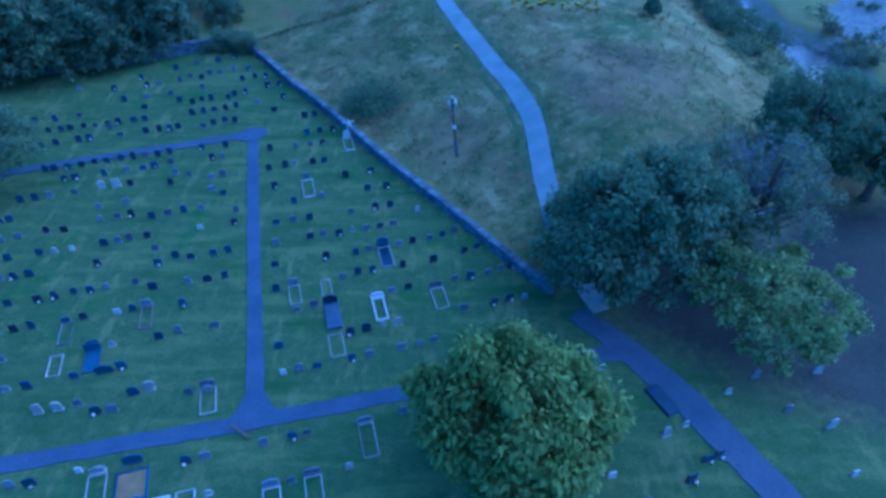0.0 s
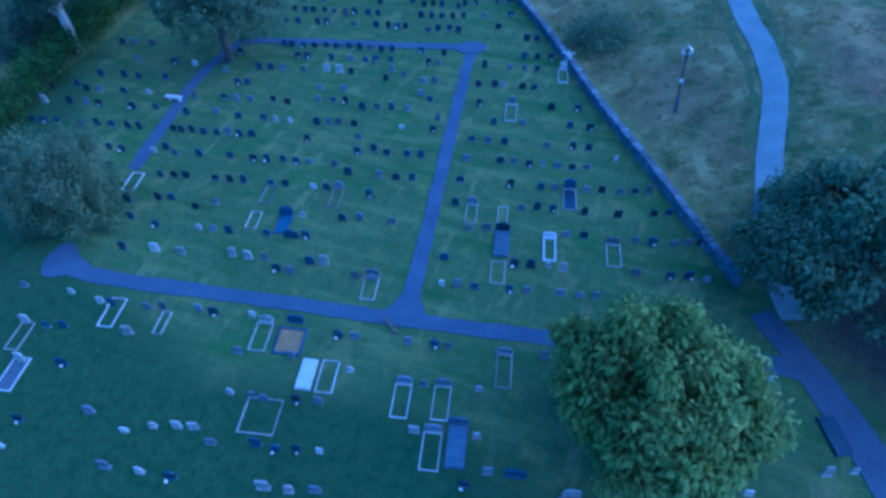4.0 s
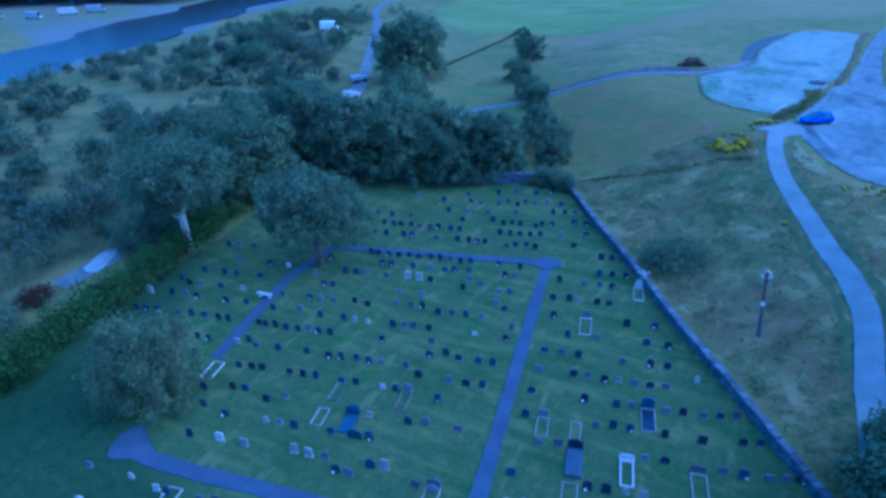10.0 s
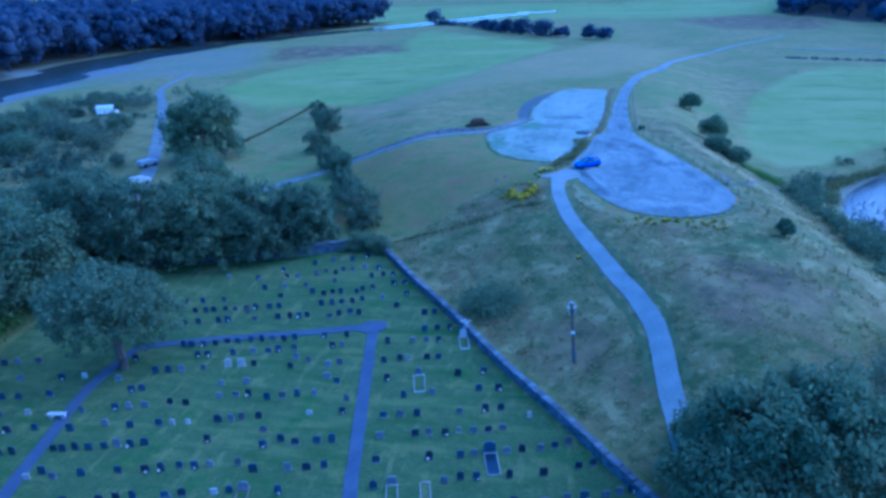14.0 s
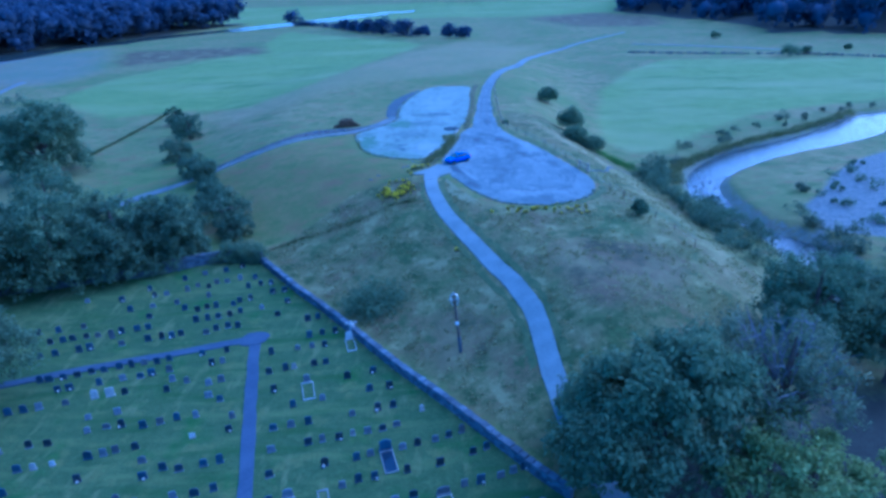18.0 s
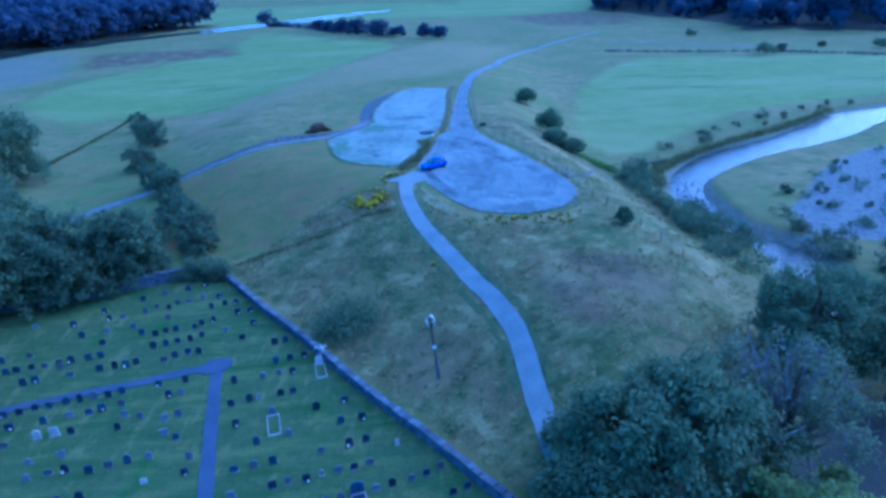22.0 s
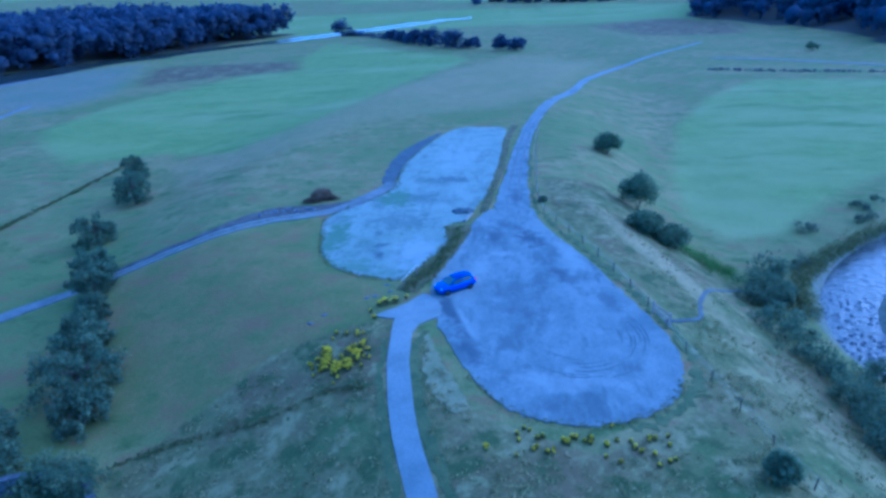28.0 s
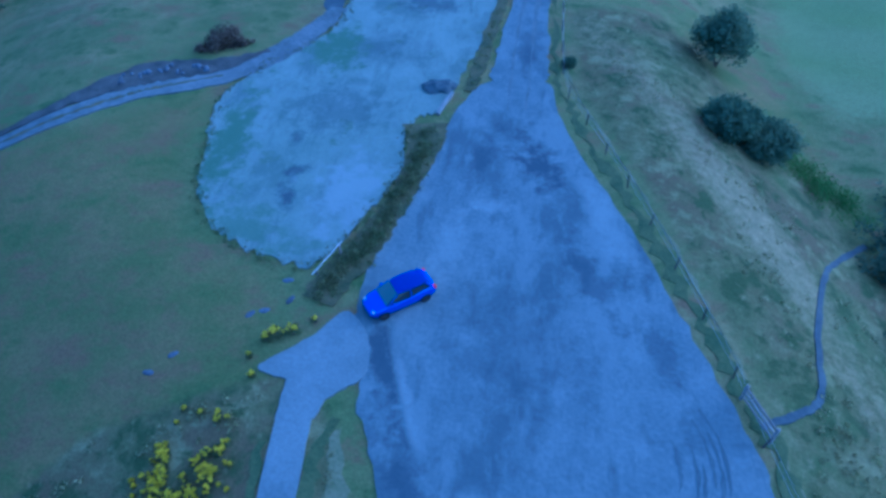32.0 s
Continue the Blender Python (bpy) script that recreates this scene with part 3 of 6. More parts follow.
def build_ground():
    def axis(lo, hi, step, end0, end1):
        a = [lo]
        s = step
        while a[0] > end0:
            s *= 1.13
            a.insert(0, a[0] - s)
        a += list(np.arange(lo + step, hi, step))
        s = step
        while a[-1] < end1:
            s *= 1.09
            a.append(a[-1] + s)
        return np.array(a)
    xs, ys = axis(-62, 60, 1.25, -3200, 3200), axis(8, 175, 1.25, -2500, 3600)
    X, Y = np.meshgrid(xs, ys)
    Z = bed(X, Y)
    dist = beyond(RIVER, RIVER_HALF, X, Y)
    Z += (np.sin(X * 0.9 + 2 * np.sin(Y * 0.37)) * np.sin(Y * 0.8 + X * 0.2) * 0.10) * ease(0, 4, inside(ROUGH, X, Y)) * ease(2.0, 4.5, along(ROAD, X, Y))
    ny, nx = X.shape
    idx = np.arange(nx * ny).reshape(ny, nx)
    faces = np.stack([idx[:-1, :-1], idx[:-1, 1:], idx[1:, 1:], idx[1:, :-1]], -1).reshape(-1, 4)
    me = bpy.data.meshes.new("ground")
    me.vertices.add(nx * ny)
    me.vertices.foreach_set("co", np.stack([X, Y, Z], -1).ravel())
    me.loops.add(faces.size)
    me.loops.foreach_set("vertex_index", faces.ravel())
    me.polygons.add(len(faces))
    me.polygons.foreach_set("loop_start", np.arange(len(faces)) * 4)
    me.update(calc_edges=True)
    x, y, dist = X.ravel(), Y.ravel(), dist.ravel()

    def soft(poly, w):
        return ease(-w, w, inside(poly, x, y))
    far = np.hypot(x, y)
    stripes = ease(0.1, 0.4, np.sin(x * 0.004 + 1.3) + np.sin(y * 0.011 + x * 0.002)) * ease(560, 640, far)
    lawn = soft(LAWN, 0.6)
    pasture = np.clip(0.9 * soft(PASTURE_W, 9) + 0.9 * soft(PASTURE_E, 7) + stripes, 0, 1)
    rough = np.maximum(soft(ROUGH, 1.2), 0.9 * soft(BANK_EAST, 2.5))
    # leaf litter whose darkness also carries the shade of the trees above
    shaded_litter = 0.62 * soft(SHADED_LITTER, 6)
    lawn = lawn * (1 - shaded_litter)
    e = along(BIG_RIVER, x, y)
    shore = ease(29, 20, e) * ease(420, 300, y) * ease(20, 120, y) * 0.8 + 0.5 * soft(FLATS, 24) + 0.5 * soft(QUAY, 6)
    gravel = np.clip(soft(SHINGLE, 2.0) + shore + ease(2.6, 0.4, dist) * 0.55, 0, 1)
    scrub = np.clip(soft(SCRUBLAND, 4) + ease(14, 4, dist) * 0.5, 0, 1)
    moor = np.clip(soft(MOOR_WEST, 9) + soft(MOOR_NORTH, 30), 0, 1)
    pasture = pasture * (1 - np.clip(1.2 * moor, 0, 1))
    # bleached hill crest, and distance haze painted as paler land past 380 m
    crest_haze = np.maximum(0.5 * soft(HILL_WEST, 14), 0.3 * ease(380, 520, far))
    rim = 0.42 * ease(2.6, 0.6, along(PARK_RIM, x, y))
    pale = np.maximum(np.maximum(crest_haze, rim), ease(5.5, 0.5, along(BANK_TOP, x, y)) * (0.46 + 0.18 * ease(88, 96, y) * ease(108, 100, y)))
    one = me.color_attributes.new("cover_a", "FLOAT_COLOR", "POINT")
    two = me.color_attributes.new("cover_b", "FLOAT_COLOR", "POINT")
    one.data.foreach_set("color", np.stack([lawn, pasture, rough, 0.78 * soft(DARK_LAWN, 5)], -1).ravel())
    floor = np.clip(soft(WOOD_WEST, 4) + soft(WOOD_EAST, 4) + 1.2 * shaded_litter, 0, 1)
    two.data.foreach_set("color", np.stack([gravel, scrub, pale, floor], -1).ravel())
    heather = np.clip(soft(HEATHER_EAST, 3.5) + 0.75 * soft(HEATHER_POLE, 3) + soft(MOOR_WEST, 9) + soft(MOOR_NORTH, 30), 0, 1) * 0.8
    olive = np.maximum(soft(TERRACE_WEST, 7), 0.8 * soft(RIDGE_EAST, 6))
    three = me.color_attributes.new("cover_c", "FLOAT_COLOR", "POINT")
    three.data.foreach_set("color", np.stack([heather, olive, 0 * olive, 0 * olive], -1).ravel())
    me.materials.append(M_TURF)
    me.shade_smooth()
    return tagged(new("ground", me), "mown and rough grassland rolling down to river flats", "ground", kind="structure")


build_ground()


def ribbon(name, line, widths, lift, material, label, category="path", kind="structure", parent=None, ragged=0.06, skirt=0.25):
    """A surfaced strip that lies on the land, with a small real edge."""
    p = np.array(line)
    d = np.gradient(p, axis=0)
    d /= np.linalg.norm(d, axis=1)[:, None]
    nrm = np.stack([-d[:, 1], d[:, 0]], -1)
    w = np.interp(np.arange(len(p)), np.linspace(0, len(p) - 1, len(np.atleast_1d(widths))), np.atleast_1d(widths)) / 2
    rng = np.random.default_rng(len(p) + int(abs(p[0, 0] * 10)))
    bm = bmesh.new()
    cross = np.array([-1, -1, -0.6, -0.2, 0.2, 0.6, 1, 1])
    rings = []
    for i in range(len(p)):
        wl, wr = w[i] + rng.uniform(-ragged, ragged), w[i] + rng.uniform(-ragged, ragged)
        ring = []
        for k, c in enumerate(cross):
            q = p[i] + nrm[i] * c * (wl if c < 0 else wr)
            z = height(*q) + (lift if 0 < k < 7 else lift - skirt)
            ring.append(bm.verts.new((q[0], q[1], z)))
        rings.append(ring)
    for a, b in zip(rings, rings[1:]):
        for k in range(len(cross) - 1):
            bm.faces.new((a[k + 1], a[k], b[k], b[k + 1]))
    bmesh.ops.recalc_face_normals(bm, faces=bm.faces)
    ob = part(name, bm, material, parent, smooth=False)
    return tagged(ob, label, category, kind=kind) if parent is None else ob


def patch(name, outline, lift, material, label, category="car park", rings=14, ragged=0.12):
    """A surfaced area within an outline, draped on the land."""
    o = np.array(outline)
    rng = np.random.default_rng(len(o))
    c = o.mean(0)
    wander = rng.uniform(-ragged, ragged, len(o))
    wander = (wander + np.roll(np.convolve(np.r_[wander, wander], np.ones(5) / 2.2, "same")[:len(o)], 2))[:, None]
    o = o + (o - c) / np.linalg.norm(o - c, axis=1)[:, None] * wander
    bm = bmesh.new()
    mid = bm.verts.new((*c, height(*c) + lift))
    prev = None
    for r in range(1, rings + 2):
        s = min(r / rings, 1)
        low = lift if r <= rings else lift - 0.3
        ring = [bm.verts.new((q[0], q[1], height(*q) + low)) for q in c + (o - c) * s]
        n = len(ring)
        for k in range(n):
            if prev is None:
                bm.faces.new((mid, ring[k], ring[(k + 1) % n]))
            else:
                bm.faces.new((prev[k], ring[k], ring[(k + 1) % n], prev[(k + 1) % n]))
        prev = ring
    bmesh.ops.recalc_face_normals(bm, faces=bm.faces)
    return tagged(part(name, bm, material), label, category, kind="structure")


# ---- water ----
def water(name, line, width, z, label):
    p = np.array(line)
    d = np.gradient(p, axis=0)
    d /= np.linalg.norm(d, axis=1)[:, None]
    nrm = np.stack([-d[:, 1], d[:, 0]], -1)
    bm = bmesh.new()
    rings = [[bm.verts.new((*(q + m * c * width), z)) for c in (1, 0.33, -0.33, -1)] for q, m, width in zip(p, nrm, np.broadcast_to(width, len(p)))]
    for a, b in zip(rings, rings[1:]):
        for k in range(3):
            bm.faces.new((a[k], b[k], b[k + 1], a[k + 1]))
    bmesh.ops.recalc_face_normals(bm, faces=bm.faces)
    return tagged(part(name, bm, M_WATER), label, "river", kind="structure")


water("water_stream", RIVER, RIVER_HALF + 1.6, -1.55, "shallow pale reflecting river winding past shingle banks")
def stream_stones(name, label, y0, y1, count, seed):
    """Rounded stones breaking the surface of the shallows."""
    rg = np.random.default_rng(seed)
    verts, faces = [], []
    unit = [(-1, 0, 0), (0, -1, 0), (1, 0, 0), (0, 1, 0), (0, 0, 1)]
    inner = [k for k in range(len(RIVER)) if y0 < RIVER[k, 1] < y1 and RIVER[k, 0] < 60]
    for _ in range(count):
        k = int(rg.choice(inner))
        t, across = rg.uniform(), rg.uniform(-1, 1) * RIVER_HALF[k]
        q = RIVER[k] + (RIVER[k + 1] - RIVER[k]) * t
        d = RIVER[k + 1] - RIVER[k]
        q = q + np.array([-d[1], d[0]]) / np.linalg.norm(d) * across
        r, a = rg.uniform(0.12, 0.42), rg.uniform(0, 6.28)
        n = len(verts)
        for ux, uy, uz in unit:
            w = r * rg.uniform(0.75, 1.25)
            verts.append((q[0] + w * (ux * math.cos(a) - uy * math.sin(a)), q[1] + w * (ux * math.sin(a) + uy * math.cos(a)), -1.62 + 0.55 * w * uz))
        faces += [(n + i, n + (i + 1) % 4, n + 4) for i in range(4)]
    me = bpy.data.meshes.new(name)
    me.from_pydata(verts, [], faces)
    me.materials.append(M_STONES)
    return tagged(new(name, me), label, "stones", kind="stuff")


stream_stones("shallow_stones", "wet grey stones breaking the shallow river", 74, 104, 420, 17)
water("water_river", BIG_RIVER, 19, -0.9, "broad dark river below a wooded bank")

# ---- roads, paths and car parks ----
DRIVE = spline([(9.0, 28.8), (11.2, 26.4), (13.9, 22.8), (16.1, 19.0), (18.1, 15.2), (21.6, 7.8), (24.6, 0)], 8)
CROSS = spline([(-34.2, 16.2), (-30.5, 16.3), (-22.3, 18.0), (-15.7, 19.4), (-10.9, 20.4), (-6.4, 21.4), (-2.2, 22.4), (4, 23.8), (9.6, 25.2), (12.6, 25.4)], 8)
NORTH = spline([(-10.9, 20.5), (-12.6, 28), (-14.4, 35.7), (-16.2, 43.5), (-17.8, 50.9)], 6)
TEE = spline([(-17.2, 51.4), (-18.6, 51.0), (-23.9, 49.3), (-29.6, 47.7), (-35.2, 45.9), (-39.2, 44.5)], 6)
SOUTHWEST = spline([(-39.0, 45.0), (-39.1, 38.1), (-37.4, 30.9), (-36.0, 25.6)], 6)
ribbon("road_footway", ROAD, (1.72, 1.7, 1.62, 1.62, 1.62, 1.7), 0.075, M_TARMAC, "smooth grey tarmac lane curving down the slope", "road", ragged=0.03)
ribbon("road_drive", DRIVE, (1.5, 2.1, 1.95, 1.95), 0.06, M_PATH, "worn dark tarmac cemetery drive", "road")
ribbon("path_cross", CROSS, (1.2, 1.05, 1.05, 1.1, 1.4), 0.05, M_PATH, "narrow tarmac path through the cemetery lawn")
ribbon("path_north", NORTH, (1.1, 1.0, 1.0, 1.0), 0.056, M_PATH, "narrow tarmac path between rows of graves")
ribbon("path_tee", TEE, (1.1, 0.95, 0.9), 0.062, M_PATH, "narrow tarmac path along a row of graves")
ribbon("path_southwest", SOUTHWEST, (0.95, 1.0), 0.05, M_PATH, "narrow tarmac path ending in the lawn")
patch("path_west_end", loop([(-34.4, 14.9), (-32.6, 15.6), (-30.6, 16.0), (-31.6, 16.7), (-33.2, 17.2), (-34.7, 17.9), (-35.3, 16.6)], 5), 0.068, M_PATH, "tarmac turning place at the end of the path", "path", 4, 0.05)
patch("path_junction", loop([(-12.6, 19.75), (-10.7, 19.85), (-9.0, 20.7), (-9.9, 21.3), (-10.8, 22.4), (-11.7, 22.4), (-12.2, 21.0)], 5), 0.072, M_PATH, "rounded tarmac junction of two cemetery paths", "path", 4, 0.04)
patch("path_tee_end", loop([(-18.9, 50.0), (-17.2, 50.2), (-16.6, 51.5), (-17.3, 52.2), (-18.9, 51.9)], 5), 0.08, M_PATH, "tarmac head where two paths meet", "path", 3, 0.04)
PARK = loop([(1.2, 84.6), (0.5, 86.6), (0.25, 88.8), (0.9, 92.7), (1.9, 96.0), (2.9, 100.0), (3.6, 105.2), (5.9, 109.6), (10.2, 109.8), (11.0, 105.9), (12.7, 100.2), (14.6, 95.4), (16.1, 90.9), (17.5, 87.1), (18.6, 83.5), (19.4, 81.0), (19.7, 78.4), (19.4, 75.8), (18.5, 73.5), (16.9, 71.7), (14.9, 70.5), (12.7, 69.9), (11.0, 69.9), (9.2, 70.2), (7.8, 70.9), (6.4, 72.3), (4.9, 74.4), (3.7, 76.9), (2.4, 79.8), (1.4, 82.2)], 5)
PARK2 = loop([(7.6, 157.3), (2.6, 159.7), (-1.2, 159.1), (-3.6, 154.3), (-5.4, 146.7), (-6.9, 139.0), (-8.0, 131.9), (-7.9, 124.4), (-7.7, 119.5), (-8.6, 116.6), (-10.3, 113.6), (-12.6, 110.6), (-14.0, 107.0), (-13.4, 102.6), (-12.6, 98.4), (-11.5, 95.2), (-9.8, 93.1), (-7.9, 91.8), (-5.8, 90.7), (-3.2, 90.3), (-1.9, 91.6), (-0.7, 94.0), (0.4, 96.8), (0.9, 99.6), (0.6, 102.4), (1.2, 104.6), (2.4, 105.6), (3.1, 107.7), (4.0, 111.2), (4.9, 115.6), (5.6, 120.2), (6.2, 126.2), (6.8, 135.7), (7.2, 146.0)], 6)
patch("car_park", PARK, 0.06, M_GRAVEL, "teardrop-shaped grey gravel car park with tyre marks")
patch("car_park_overflow", PARK2, 0.066, M_GRAVEL_PALE, "pale gravel overflow car park with worn patches", ragged=0.2)
patch("car_park_entry", loop([(-3.9, 83.7), (-2.9, 84.6), (-1.5, 85.9), (-0.3, 87.4), (0.9, 86.6), (1.5, 85.2), (1.5, 83.6), (0.7, 82.9), (-0.1, 82.2), (-0.4, 81.3), (-1.3, 80.9), (-2.2, 81.4), (-2.2, 83.0), (-3.1, 83.3)], 5), 0.085, M_TARMAC, "tarmac mouth of the lane at the car park", "road", 6, 0.04)
ribbon("road_north", spline([(8.4, 104.0), (8.1, 109.2), (8.2, 112.4), (8.6, 119.0), (9.6, 132.5), (10.9, 146), (13.1, 162.4), (18.9, 190), (26.5, 214), (36.2, 254), (53.4, 297), (76, 340), (112, 392)], 8), (1.2, 4.4, 4.0, 2.6, 2.4, 2.3, 2.2, 2.2, 2.2, 2.2), 0.075, M_GRAVEL, "rough gravel road running along the ridge", "road", ragged=0.2)
TRACK = spline([(-8.4, 121.5), (-9.2, 118.6), (-10.4, 115.6), (-11.6, 113.4), (-13.2, 111.3), (-15.1, 109.6), (-18.0, 108.3), (-20.7, 107.1), (-22.8, 105.6), (-25.2, 103.8), (-29.8, 100.9), (-35.2, 98.9), (-40.0, 97.2), (-44.9, 93.6), (-48.9, 88.2), (-54, 84), (-60, 80)], 5)
ribbon("road_track", TRACK, (1.5, 2.6, 2.5, 2.1, 1.9, 1.9, 1.9), 0.078, M_TRACK, "pale stony farm track", "road", ragged=0.12)
ribbon("track_verge", spline([(-12.6, 113.6), (-15.4, 111.4), (-18.6, 110.4), (-21.4, 109.6), (-23.6, 107.9), (-26.2, 105.4), (-30.4, 102.3), (-36, 100.2), (-41, 98.5)], 6), (0.6, 1.6, 3.0, 3.4, 2.6, 1.4, 0.9, 0.8, 0.7), 0.12, M_RUBBLE, "dark rubble verge along the farm track", "verge", ragged=0.25)
patch("lane_apron", loop([(-58.6, 29.5), (-59.6, 30.7), (-60.3, 32.6), (-60.2, 34.0), (-58.9, 33.6), (-57.9, 31.6), (-57.2, 29.9)], 5), 0.13, M_CONCRETE, "pale worn concrete apron beside the lane", "pavement", 4, 0.1)
ribbon("road_lane", spline([(-58.2, 26.5), (-58.8, 33), (-60, 45), (-63, 65), (-70, 89), (-80, 108), (-93, 129), (-113, 160), (-138, 196), (-150, 224), (-157, 246)], 8), (2.6, 2.6, 2.6, 2.4, 2.4, 2.6), 0.09, M_TRACK, "grey country lane between bushes", "road", ragged=0.1)

ribbon("road_pasture", spline([(96, 322), (115.6, 309), (133, 292), (147, 278)], 6), (3.0, 3.4, 3.0), 0.09, M_TRACK, "pale track beyond the far pasture", "road", ragged=0.3)
ribbon("divider_bank", spline([(-1.9, 87.9), (-1.3, 89.6), (-0.1, 91.8), (0.6, 94.0), (1.4, 96.8), (1.9, 99.4), (2.0, 102.0), (1.8, 104.0)], 6), (1.8, 2.2, 1.9, 1.7, 1.4, 1.7, 2.6, 3.2), 0.09, M_BANK, "low weedy earth bank between the car parks", "bank", ragged=0.16)
ribbon("divider_strip", spline([(4.5, 108.3), (5.0, 112), (5.6, 118), (6.5, 125), (7.0, 132), (7.6, 140), (8.1, 149), (9.6, 160)], 8), (0.7, 1.0, 1.1, 1.1, 1.1, 1.2, 1.4), 0.12, M_BANK, "low weedy strip beside the gravel road", "bank", ragged=0.16)
ribbon("verge_green", spline([(13.6, 160), (11.6, 140), (10.9, 122), (10.9, 111), (11.9, 106.4), (13.5, 101), (15.4, 96), (17.0, 91.2), (18.4, 87), (19.5, 83.6), (20.4, 80.4), (20.4, 76), (19.3, 73), (17.2, 70.8), (14.8, 69.5)], 8), (0.4, 0.4, 0.5, 0.6, 0.7, 0.6, 0.7, 0.7), 0.03, M_VERGE, "long green grass verge round the car park", "verge", ragged=0.4, skirt=0.08)
ribbon("verge_worn", spline([(14.2, 160), (12.2, 138), (11.6, 116), (12.3, 109), (14.0, 103.6), (16.1, 97.2), (18.0, 90.8), (19.5, 85.4), (20.7, 80), (21.9, 74.9)], 8), (0.08, 0.1, 0.1, 0.13, 0.15, 0.13, 0.12), 0.02, M_STRAW, "thin bleached trodden line beside the fence", "verge", ragged=0.16, skirt=0.05)
ribbon("verge_lane", spline([(0.5, 81.4), (0.1, 79.0), (0.3, 75.8), (1.65, 70.2), (3.1, 65.8), (4.85, 60.9), (6.3, 56.7), (8.3, 51), (9.1, 45.6), (9.3, 41.5)], 8), (0.3, 0.8, 0.9, 0.7, 0.7, 0.7, 0.6), 0.03, M_VERGE, "dark grass verge along the lane", "verge", ragged=0.22, skirt=0.05)
ribbon("verge_lane_west", spline([(-2.6, 80), (-2.2, 75.6), (-0.95, 69.6), (0.5, 64.8), (2.25, 59.9), (3.75, 55.7), (5.7, 50.4), (6.6, 45.2), (6.7, 41.5)], 8), (0.3, 0.6, 0.5, 0.6, 0.5, 0.6), 0.03, M_VERGE, "dark grass verge bordering the tarmac lane", "verge", ragged=0.2, skirt=0.05)
ribbon("tongue_grass", spline([(0.8, 80.8), (1.4, 77.6), (2.4, 74.4), (4.0, 71.2)], 8), (0.3, 1.3, 1.9, 1.2), 0.028, M_STRAW, "bleached grass tongue between lane and car park", "verge", ragged=0.2)

# ---- leaves and wood ----
def leaf_mesh(name, material, centres, radii, per, size, seed, droop=0.3, flat=0.9, taper=0.0, slim=0.3):
    """Many small folded leaves scattered in clumps about the centres."""
    rng = np.random.default_rng(seed)
    c = np.repeat(np.asarray(centres, float), per, 0)
    r = np.repeat(np.broadcast_to(np.asarray(radii, float), (len(centres),)), per)
    n = len(c)
    p = rng.normal(size=(n, 3))
    p /= np.linalg.norm(p, axis=1)[:, None]
    p *= (r * rng.uniform(0.15, 1.0, n) ** 0.7)[:, None]
    p[:, :2] *= (1 + taper * p[:, 2] / r)[:, None]
    p[:, 2] *= flat
    c = c + p
    d = rng.normal(size=(n, 3)) * 0.7 + p / r[:, None] + np.repeat(rng.normal(size=(len(centres), 3)) * 0.6, per, 0)
    d[:, 2] -= droop * 2
    d /= np.linalg.norm(d, axis=1)[:, None]
    face = p / r[:, None] + rng.normal(size=(n, 3)) * 0.45 + np.array([0, 0, 0.45])
    s = np.cross(d, face)
    s /= np.linalg.norm(s, axis=1)[:, None]
    up = np.cross(s, d)
    k = (size * rng.uniform(0.6, 1.3, n))[:, None]
    v = np.stack([c, c + d * k * 0.5 + s * k * slim, c + d * k, c + d * k * 0.5 - s * k * slim + up * k * 0.15], 1).reshape(-1, 3)
    me = bpy.data.meshes.new(name)
    me.vertices.add(4 * n)
    me.vertices.foreach_set("co", v.ravel())
    me.loops.add(4 * n)
    me.loops.foreach_set("vertex_index", np.arange(4 * n))
    me.polygons.add(n)
    me.polygons.foreach_set("loop_start", np.arange(n) * 4)
    me.update(calc_edges=True)
    me.materials.append(material)
    return me


def crown_points(lobes, n, seed, low=-0.55):
    """Clump centres over the outside of rounded lobes (x, y, z, r, rz)."""
    rng = np.random.default_rng(seed)
    w = np.array([l[3] ** 2 for l in lobes])
    out = []
    for l, k in zip(lobes, (n * w / w.sum()).astype(int) + 1):
        d = rng.normal(size=(3 * k, 3))
        d /= np.linalg.norm(d, axis=1)[:, None]
        d = d[d[:, 2] > low][:k]
        q = rng.uniform(0.62, 1.06, (len(d), 1)) ** 0.7
        out.append(np.array(l[:3]) + d * q * np.array([l[3], l[3], l[4]]))
    return np.vstack(out)


